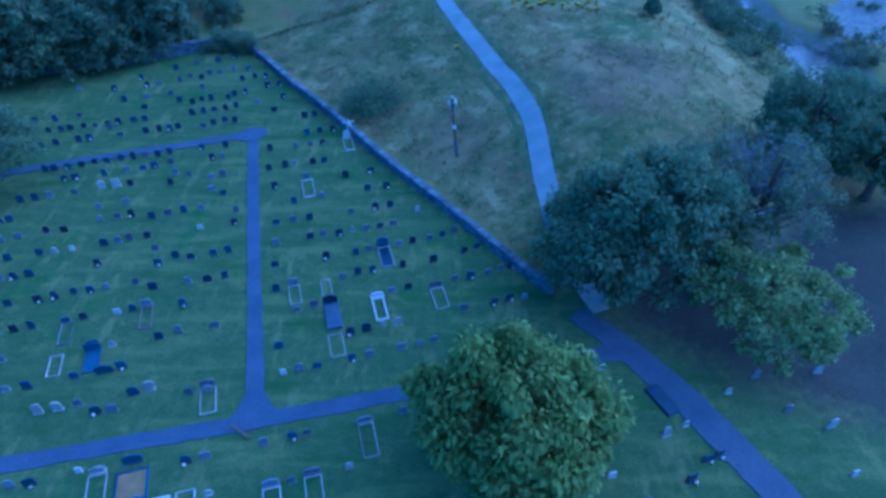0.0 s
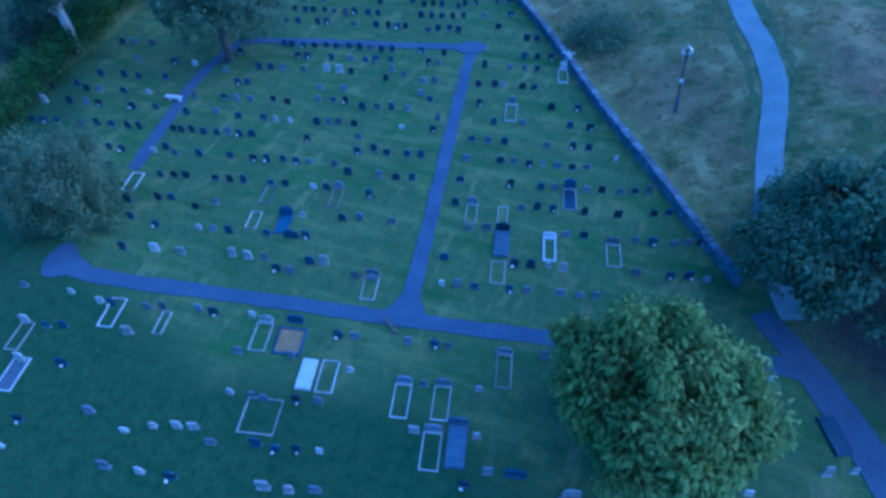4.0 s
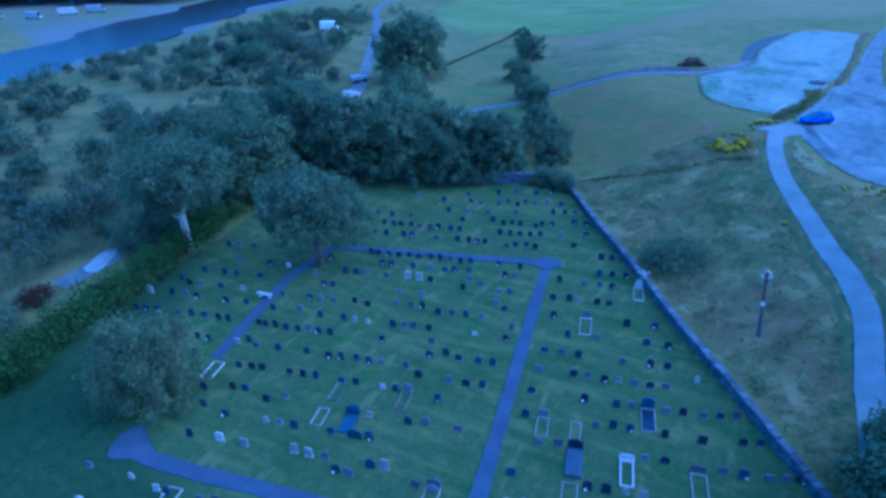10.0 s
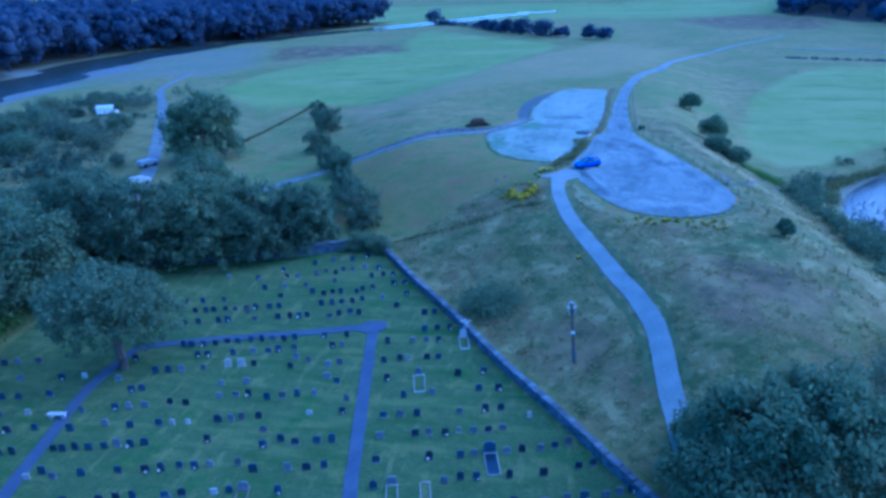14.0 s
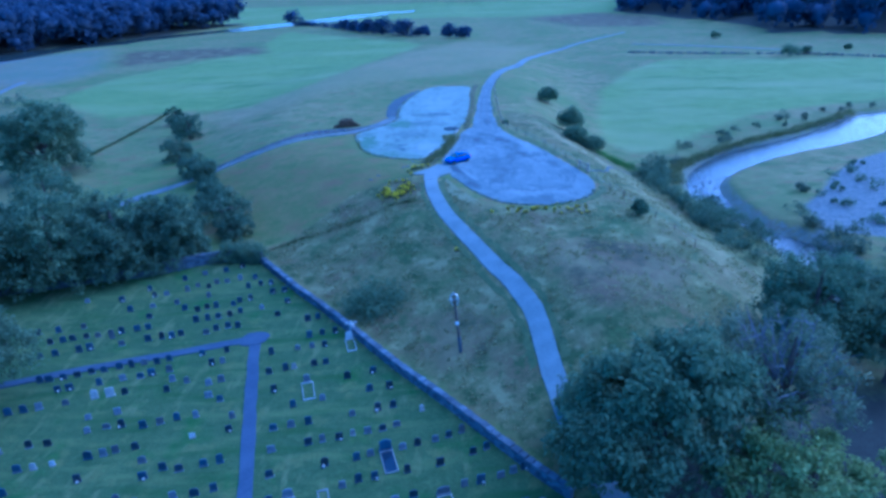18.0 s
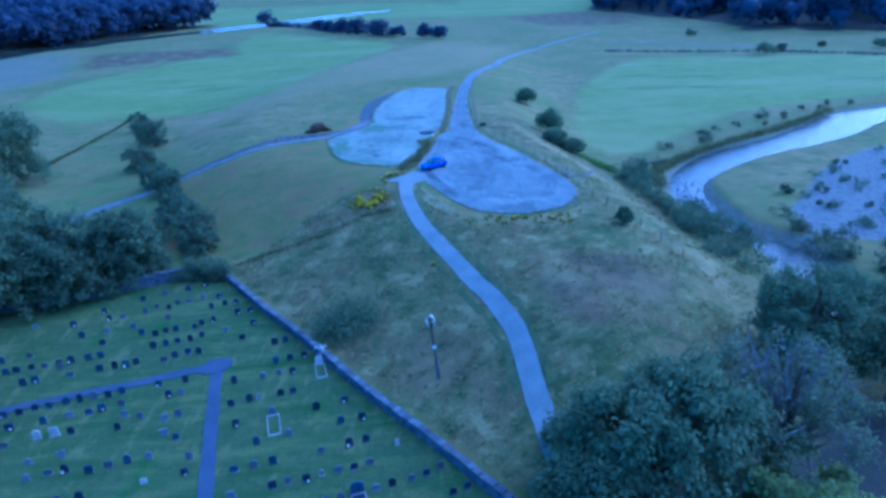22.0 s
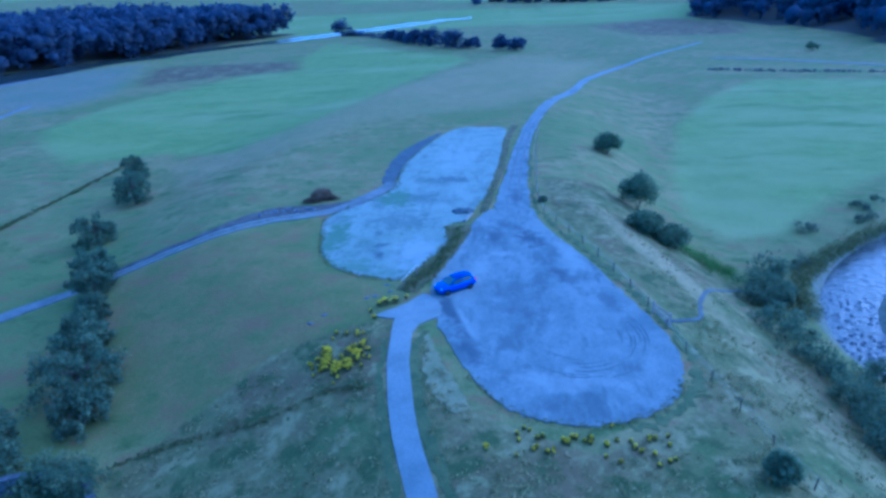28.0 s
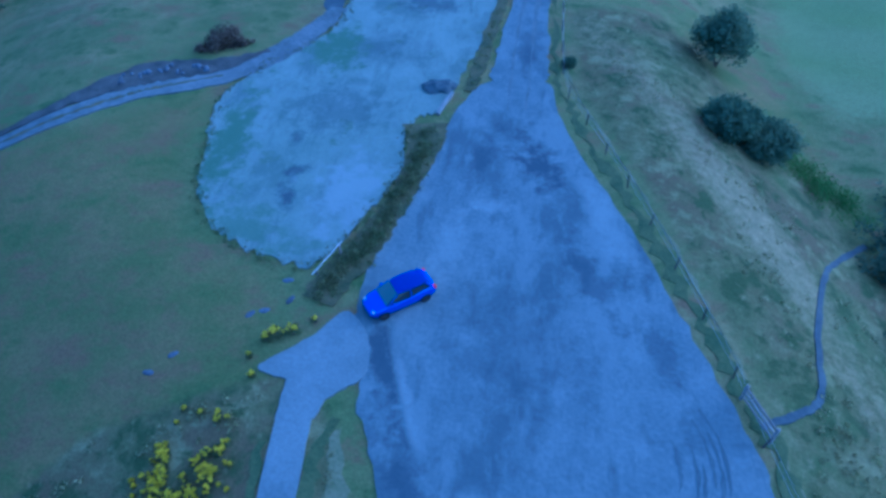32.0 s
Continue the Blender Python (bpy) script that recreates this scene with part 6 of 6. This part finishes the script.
def gorse(x, y, high, r, seed, bloom):
    """A spiny bush under yellow flowers."""
    t = bush("gorse_bush", "gorse bush covered in bright yellow flowers", x, y, high, r, M_WEEDS, seed, 10, 24, 0.12, "bush", "gorse bushes")
    rg = np.random.default_rng(seed + 1)
    n = max(4, int(bloom * 11))
    a, q = rg.uniform(0, 6.283, n), r * np.sqrt(rg.uniform(0, 1, n)) * 0.85
    z = high * (0.55 + 0.5 * (1 - (q / r) ** 2))
    part("blossom", leaf_mesh("blossom", M_YELLOW, np.stack([q * np.cos(a), q * np.sin(a), z], -1), r * 0.15, 22, 0.085, seed, -0.2), None, t, "dense yellow blossom")


gr = np.random.default_rng(151)
GORSE = [(-3.4, 85.6, 0.42, 1.0), (-2.6, 85.8, 0.4, 0.9), (-3.9, 85.3, 0.3, 0.7), (-4.5, 84.2, 0.16, 0.5), (-4.0, 83.2, 0.18, 0.5), (-1.7, 86.6, 0.18, 0.4)]
for k in range(100):
    a = math.radians(150 + 245 * gr.uniform()) if k < 72 else gr.uniform(0, 6.28)
    q = gr.normal(1.0, 0.24) if k < 72 else gr.uniform(1.2, 2.1)
    GORSE.append((-5.9 + 1.25 * q * math.cos(a), 78.4 + 1.75 * q * math.sin(a), gr.uniform(0.1, 0.26) if k < 72 else gr.uniform(0.06, 0.13), 0.8))
for k in range(40):
    GORSE.append((gr.uniform(7.4, 17), 68.2 + gr.normal() * 0.8, gr.uniform(0.06, 0.15), gr.uniform(0.3, 0.6)))
GORSE.append((5.7, 67.6, 0.2, 0.5))
GORSE.append((1.4, 60.6, 0.22, 0.5))
for k, (x, y, r, f) in enumerate(GORSE):
    gorse(x, y, r * 1.1 + 0.15, r, 150 + 2 * k, f)

# ---- telegraph pole ----
p = thing("telegraph_pole", "weathered wooden pole with a pale metal head on the slope", "pole", pose(1.2, 45.7, height(1.2, 45.7), 0, -5, 0))
part("shaft", tube(bmesh.new(), [(0, 0, -0.6), (0, 0, 2.5), (0, 0, 5.5)], [0.12, 0.11, 0.09], 10), M_BARK, p, "dark weathered shaft")
part("pole_guard", tube(bmesh.new(), [(0, 0, -0.2), (0, 0, 1.5)], [0.17, 0.16], 10), M_GREY, p, "blue-grey guard round the foot")
part("marker_plate", cube(-0.14, -0.14, 2.75, 0.14, -0.115, 3.05), M_WHITE, p, "small white plate")
part("head_bracket", tube(bmesh.new(), [(-0.16, 0, 4.5), (-0.3, 0, 4.9), (-0.26, 0, 5.4), (0.0, 0, 5.65), (0.26, 0, 5.4), (0.3, 0, 4.9), (0.16, 0, 4.5)], [0.06] * 7, 8), M_STEEL, p, "pale looped metal head")
part("crossarm", cube(-0.36, -0.05, 5.0, 0.36, 0.05, 5.1, 0.01), M_STEEL, p)
for q in (-0.3, 0.3):
    part("insulator", tube(bmesh.new(), [(q, 0, 5.1), (q, 0, 5.2), (q, 0, 5.3)], [0.05, 0.06, 0.03], 8), M_WHITE, p, "white insulator")


# ---- fences ----
def fence(name, label, line, gap, seed, rails=(0.55, 0.95)):
    p = spline(line, 16)
    rg = random.Random(seed)
    f = thing(name, label, "fence")
    post = mesh_of("post", cube(-0.035, -0.035, -0.3, 0.035, 0.035, 0.95, 0.008), M_BARK)
    s_at = np.r_[0, np.cumsum(np.linalg.norm(np.diff(p, axis=0), axis=1))]
    last = None
    for s in np.arange(0, s_at[-1], gap):
        x, y = np.interp(s, s_at, p[:, 0]), np.interp(s, s_at, p[:, 1])
        here = Vector((x, y, height(x, y)))
        o = part("post", post, None, f)
        o.matrix_basis = pose(*here, rg.uniform(-4, 4), rg.uniform(-4, 4), rg.uniform(0, 90))
        if last is not None:
            for z in rails:
                part("wire", tube(bmesh.new(), [last + Vector((0, 0, z)), here + Vector((0, 0, z))], [0.006, 0.006], 4), M_STEEL, f)
        last = here
    return f


fence("bank_fence", "old post and wire fence beside the car park", [(16.6, 172), (13.8, 156.1), (11.9, 127.1), (11.5, 110), (13.1, 104), (15.3, 97.6), (17.4, 90.6), (18.9, 85.2), (20.0, 79.6), (21.2, 74.6), (23.1, 66.9), (24.6, 62.0), (26.6, 55.5)], 3.4, 5)
leafy_band("field_line", "dark overgrown field boundary", "hedge", [(-65.6, 113), (-65.8, 120), (-66, 134), (-66.6, 150), (-67.4, 158)], 0.6, 0.4, M_WEEDS, 75, 0.5, 16, 0.2)
g = thing("stile_rails", "two pale bare timber rails in the fence gap", "gate", pose(19.5, 83.0, height(19.5, 83.0), 0, 0, -68))
for z in (0.35, 0.7, 1.0):
    part("rail", cube(-1.1, -0.04, z - 0.05, 1.1, 0.04, z + 0.05, 0.01), M_WOOD, g)
for s in (-1.1, 1.1):
    part("post", cube(s - 0.06, -0.06, -0.3, s + 0.06, 0.06, 1.2, 0.01), M_WOOD, g)
g = thing("barrier_pole", "slim white barrier pole leaning by the car park edge", "barrier", pose(-1.9, 90.5, height(-1.9, 90.5), 0, 0, 57))
part("bar", tube(bmesh.new(), [(-1.2, 0, 0.25), (1.2, 0, 0.9)], [0.024, 0.024], 8), M_WHITE, g)
for s, z in ((-0.9, 0.32), (0.95, 0.82)):
    part("post", cube(s - 0.06, -0.06, -0.3, s + 0.06, 0.06, z, 0.01), M_WOOD, g)
g = thing("pale_rail", "pale timber rail lying across the gap in the bank", "timber", pose(2.9, 106.4, height(2.9, 106.4) + 0.07, 0, 0, 74))
part("beam", cube(-1.4, -0.14, 0.0, 1.4, 0.14, 0.22, 0.02), M_SAND, g)
for k, (x, y, a) in enumerate([(-5.3, 86.8, 50), (-4.6, 87.1, 20), (-3.9, 89.2, 10), (-3.4, 87.9, 70), (-8.6, 84.2, 35), (-9.6, 83.2, 0)]):
    g = thing("boulder", "flat grey stone at the edge of the rough grass", "stone", pose(x, y, height(x, y), 0, 0, a))
    bm = bmesh.new()
    bmesh.ops.create_icosphere(bm, subdivisions=2, radius=0.17)
    for v in bm.verts:
        v.co *= 1 + 0.25 * noise.noise(v.co * 5 + Vector((k * 7, 0, 0)))
        v.co.x *= 1.9
        v.co.z *= 0.5
    part("rock", bm, M_STONE, g)
# raised dark mound stands in for the dark hollow of the gap
g = thing("spoil_hollow", "dark mound standing for the hollow in the gap between car parks", "earth heap", pose(2.2, 108.7, height(2.2, 108.7) + 0.06))
bm = bmesh.new()
bmesh.ops.create_icosphere(bm, subdivisions=3, radius=1)
for v in bm.verts:
    k = 1 + 0.3 * noise.noise(v.co * 2)
    v.co = Vector((v.co.x * 1.3 * k, v.co.y * 0.9 * k, max(v.co.z, -0.2) * 0.45 * k))
part("mound", bm, M_MUD, g)


# ---- car ----
def car(x, y, turn):
    z = height(x, y) + 0.06
    t = thing("parked_car", "bright blue small hatchback car parked on gravel", "car", pose(x, y, z, 0, 0, turn) @ Matrix.Diagonal((0.94, 0.95, 0.85, 1)))
    # stations along the length: x, half width at sill, half width at shoulder, sill z, shoulder z
    st = [(-2.04, 0.4, 0.44, 0.34, 0.58), (-1.94, 0.62, 0.66, 0.26, 0.7), (-1.6, 0.78, 0.81, 0.2, 0.85), (-0.8, 0.84, 0.86, 0.2, 0.93), (0.0, 0.84, 0.86, 0.2, 0.95), (0.9, 0.84, 0.86, 0.2, 0.98), (1.6, 0.82, 0.84, 0.22, 1.0), (1.92, 0.76, 0.8, 0.28, 0.98), (2.02, 0.68, 0.72, 0.36, 0.9)]
    bm = bmesh.new()
    rings = []
    for sx, a, b, z0, z1 in st:
        rings.append([bm.verts.new(p) for p in ((sx, -a * 0.9, z0), (sx, -a, z0 + 0.1), (sx, -b, (z0 + z1) / 2 + 0.08), (sx, -b * 0.97, z1 - 0.06), (sx, -b * 0.88, z1), (sx, 0, z1 + 0.035), (sx, b * 0.88, z1), (sx, b * 0.97, z1 - 0.06), (sx, b, (z0 + z1) / 2 + 0.08), (sx, a, z0 + 0.1), (sx, a * 0.9, z0))])
    for p, q in zip(rings, rings[1:]):
        for k in range(len(p)):
            bm.faces.new((p[k], p[(k + 1) % len(p)], q[(k + 1) % len(p)], q[k]))
    bm.faces.new(rings[0]), bm.faces.new(rings[-1][::-1])
    bmesh.ops.recalc_face_normals(bm, faces=bm.faces)
    body = part("body", bm, M_PAINT, t, smooth=True)
    md = body.modifiers.new("soft", "SUBSURF")
    md.levels = md.render_levels = 2
    # glazed cabin and roof
    bm = bmesh.new()
    lo, hi = [(-1.02, 0.74), (0.4, 0.79), (1.82, 0.68)], [(-0.25, 0.56), (0.45, 0.6), (1.4, 0.53)]
    a = [bm.verts.new((px, s * w, 0.93)) for s in (-1, 1) for px, w in lo]
    b = [bm.verts.new((px, s * w, 1.42)) for s in (-1, 1) for px, w in hi]
    for k in (0, 1):
        bm.faces.new((a[k], a[k + 1], b[k + 1], b[k])), bm.faces.new((a[k + 4], a[k + 3], b[k + 3], b[k + 4]))
    bm.faces.new((a[0], b[0], b[3], a[3])), bm.faces.new((a[2], a[5], b[5], b[2]))
    bmesh.ops.recalc_face_normals(bm, faces=bm.faces)
    part("glazing", bm, M_GLASS, t, "dark tinted side windows")
    bm = bmesh.new()
    f = [bm.verts.new(p) for p in ((-1.05, -0.66, 0.945), (-1.05, 0.66, 0.945), (-0.29, 0.54, 1.43), (-0.29, -0.54, 1.43))]
    bm.faces.new(f)
    bmesh.ops.solidify(bm, geom=bm.faces, thickness=0.012)
    bmesh.ops.recalc_face_normals(bm, faces=bm.faces)
    part("windscreen", bm, M_SKY_SCREEN, t, "windscreen with the sky's reflection in its pale colour")
    bm = bmesh.new()
    top = [[bm.verts.new((px, w * f, zz)) for f in (-1, -0.5, 0, 0.5, 1)] for px, w, zz in ((-0.28, 0.57, 1.45), (0.0, 0.62, 1.495), (0.55, 0.64, 1.51), (1.1, 0.61, 1.48), (1.58, 0.54, 1.4))]
    for p, q in zip(top, top[1:]):
        for k in range(4):
            bm.faces.new((p[k], q[k], q[k + 1], p[k + 1]))
    for row in top:
        row[0].co.z -= 0.045
        row[4].co.z -= 0.045
    bmesh.ops.solidify(bm, geom=bm.faces, thickness=0.035)
    bmesh.ops.recalc_face_normals(bm, faces=bm.faces)
    part("roof", bm, M_PAINT, t, smooth=True)
    for s in (-1, 1):
        for p, q, r in (((-1.0, 0.75 * s, 0.92), (-0.28, 0.57 * s, 1.42), 0.035), ((0.45, 0.79 * s, 0.92), (0.48, 0.605 * s, 1.42), 0.03), ((1.78, 0.69 * s, 0.94), (1.42, 0.54 * s, 1.41), 0.07)):
            part("pillar", tube(bmesh.new(), [p, q], [r, r], 6), M_PAINT, t)
        m = part("door_mirror", cube(-0.72, 0.86 * s - 0.08, 0.93, -0.58, 0.86 * s + 0.1, 1.06, 0.03), M_PAINT, t)
        part("headlight", cube(-1.88, 0.56 * s - 0.12, 0.62, -1.6, 0.56 * s + 0.12, 0.775, 0.04), M_CLEARLAMP, t, "clear headlight")
        part("tail_light", cube(1.82, 0.68 * s - 0.1, 0.72, 2.0, 0.68 * s + 0.1, 0.98, 0.03), M_REDLAMP, t, "red tail light")
        part("door_handle", cube(0.25, 0.862 * s - 0.015, 0.8, 0.42, 0.862 * s + 0.015, 0.83, 0.005), M_PAINT, t)
        for px in (-1.28, 1.25):
            w = part("wheel", tube(bmesh.new(), [(px, 0.66 * s, 0.31), (px, 0.845 * s, 0.31)], [0.2, 0.2], 16), M_RIM, t)
            bm = bmesh.new()
            for k in range(20):
                a0, a1 = 2 * math.pi * k / 20, 2 * math.pi * (k + 1) / 20
                quad = [[bm.verts.new((px + r * math.cos(an), yy * s, 0.31 + r * math.sin(an))) for r, yy in ((0.2, 0.86), (0.29, 0.87), (0.31, 0.84), (0.31, 0.68), (0.29, 0.65))] for an in (a0, a1)]
                for j in range(4):
                    bm.faces.new((quad[0][j], quad[0][j + 1], quad[1][j + 1], quad[1][j]))
            bmesh.ops.remove_doubles(bm, verts=bm.verts, dist=0.001)
            bmesh.ops.recalc_face_normals(bm, faces=bm.faces)
            part("tyre", bm, M_RUBBER, w, "black rubber tyre")
    part("grille", cube(-2.035, -0.45, 0.4, -1.95, 0.45, 0.52, 0.02), M_PLASTIC, t, "black plastic grille")
    part("rear_bumper_strip", cube(1.95, -0.55, 0.36, 2.045, 0.55, 0.46, 0.02), M_PLASTIC, t)
    part("number_plate", cube(2.02, -0.26, 0.6, 2.05, 0.26, 0.71), M_WHITE, t, "plain pale plate")
    part("tailgate_spoiler", cube(1.56, -0.44, 1.37, 1.7, 0.44, 1.405, 0.012), M_PAINT, t)
    part("aerial", tube(bmesh.new(), [(1.1, 0, 1.46), (1.25, 0, 1.66)], [0.008, 0.004], 5), M_PLASTIC, t)
    return t


car(2.5, 88.3, 35)

# pale vehicles far off along the lane
def van(x, y, turn, label, material, L=4.6, H=1.9):
    t = thing("parked_van", label, "van", pose(x, y, height(x, y) + 0.09, 0, 0, turn))
    part("body", cube(-L / 2, -0.85, 0.35, L / 2 - 0.9, 0.85, H, 0.12), material, t)
    part("bonnet", cube(L / 2 - 0.9, -0.82, 0.35, L / 2, 0.82, 1.05, 0.12), material, t)
    part("windscreen", cube(L / 2 - 0.92, -0.7, 1.08, L / 2 - 0.86, 0.7, H - 0.15, 0.02), M_GLASS, t)
    for px in (-L / 2 + 0.8, L / 2 - 0.8):
        for s in (-1, 1):
            part("wheel", tube(bmesh.new(), [(px, 0.68 * s, 0.33), (px, 0.88 * s, 0.33)], [0.33, 0.33], 14), M_RUBBER, t)
    return t


van(-122, 149, 20, "white van parked among the bushes", M_WHITE, 5.2, 2.5)
for x, y, a in ((-268, 133, 40), (-252, 139, 10), (-250, 151, 60), (-246, 160, 30)):
    van(x, y, a, "white caravan standing on the far river bank", M_VAN, 7.0, 2.6)
van(-70.5, 89.8, 62, "small white van standing on the lane", M_VAN, 3.6, 1.4)
van(-75.6, 99.6, 62, "small white car-sized van farther along the lane", M_VAN, 3.4, 1.3)


# ---- marks on the gravel ----
def rut(line, w, material, label):
    ribbon("tyre_rut", line, w, 0.072, material, label, "tyre marks", "structure", ragged=0.05, skirt=0.03)


for r, a0, a1 in ((5.5, -0.25, 0.55), (5.2, -0.5, 0.4), (4.9, -0.15, 0.5), (4.6, -1.7, -0.9), (4.5, -0.7, 0.1), (4.2, -0.45, 0.35), (5.3, -1.9, -1.3), (5.0, -2.2, -1.5), (4.1, -1.6, -1.0), (3.6, -1.75, -1.1), (3.5, -0.3, 0.4), (5.6, -1.2, -0.6), (3.0, -2.4, -1.6)):
    a = np.linspace(a0, a1, 14)
    rut(np.stack([12.4 + r * np.cos(a), 80.4 + r * np.sin(a)], -1), (0.04, 0.17, 0.12, 0.04), M_DAMP, "dark curved tyre mark in the gravel")
for off in (-0.7, 0.65):
    ribbon("wheel_rut", spline([(8.1 + off, 106), (8.6 + off, 119), (9.6 + off * 0.8, 132.5), (10.9 + off * 0.8, 146), (13.1 + off * 0.7, 162.4), (18.9 + off * 0.6, 190)], 10), (0.04, 0.4, 0.45, 0.35, 0.2), 0.088, M_RUT, "worn dark wheel rut in the gravel road", "tyre marks", ragged=0.12, skirt=0.03)
ribbon("track_crown", spline([(-15.1, 109.6), (-18.0, 108.3), (-20.7, 107.1), (-22.8, 105.6), (-25.2, 103.8), (-29.8, 100.9), (-35.2, 98.9), (-40.0, 97.2)], 10), (0.15, 0.25, 0.28, 0.25, 0.25, 0.2), 0.088, M_BANK, "weedy crown between the wheel lines of the track", "verge", ragged=0.12, skirt=0.03)
ribbon("dark_strip", spline([(-8.8, 118.2), (-9.1, 124), (-9.2, 132), (-8.4, 140), (-6.8, 147.5), (-4.4, 155)], 6), (0.6, 2.2, 2.6, 2.8, 2.2, 0.5), 0.06, M_MUD, "dark disturbed gravel strip beside the car park", "gravel strip", ragged=0.2)
ribbon("trodden_path", spline([(19.7, 82.7), (21.3, 83.5), (22.7, 84.4), (23.5, 85.6), (24.5, 89.1), (27.0, 94.7), (29.2, 97.8), (32.8, 101.2)], 6), 0.36, 0.05, M_MUD, "narrow trodden dirt path down the bank", "path", ragged=0.06)
rng2 = np.random.default_rng(7)
for k in range(26):
    u = rng2.uniform()
    x, y = -23.0 + 6.5 * u + rng2.normal() * 0.3, 108.9 + 2.0 * u + rng2.normal() * 0.4
    bm = bmesh.new()
    r = rng2.uniform(0.12, 0.28)
    bmesh.ops.create_icosphere(bm, subdivisions=1, radius=r)
    for v in bm.verts:
        v.co *= 1 + 0.3 * noise.noise(v.co * 6 + Vector((k, 0, 0)))
    o = part("stone", bm, M_GREY)
    o.matrix_basis = pose(x, y, height(x, y) + 0.16)
    tagged(o, "loose pale stone in a heap beside the track", "stone", "stones beside the track")


# ---- rough grass ----
def tussocks(name, label, poly, count, size, material, seed, clear=None):
    rg = np.random.default_rng(seed)
    a = np.array(poly, float)
    pts = rg.uniform(a.min(0), a.max(0), (count * 4, 2))
    ok = (inside(poly, pts[:, 0], pts[:, 1]) > 0.4) & (along(ROAD, pts[:, 0], pts[:, 1]) > 1.5)
    ok &= np.sin(pts[:, 0] * 0.9 + np.sin(pts[:, 1] * 0.5)) + np.sin(pts[:, 1] * 0.7) + rg.uniform(-1.5, 1.5, len(pts)) > 0
    pts = pts[ok][:count]
    c = np.stack([pts[:, 0], pts[:, 1], land(pts[:, 0], pts[:, 1]) + 0.08], -1)
    o = new(name, leaf_mesh(name, material, c, rg.uniform(0.15, 0.4, len(c)), 9, size, seed, 0.05, 0.3))
    return tagged(o, label, "grass", kind="stuff")


tussocks("rough_grass", "tussocks of dry straw-coloured grass on the slope", ROUGH, 2600, 0.2, M_DRY, 200)
BANKSIDE = [(12.5, 118), (18, 104), (21, 90), (22, 80), (26, 66), (30, 55), (33, 62), (31, 84), (28, 100), (22, 112)]
tussocks("bank_grass", "pale dry grass along the bank", BANKSIDE, 420, 0.16, M_DRY, 201)
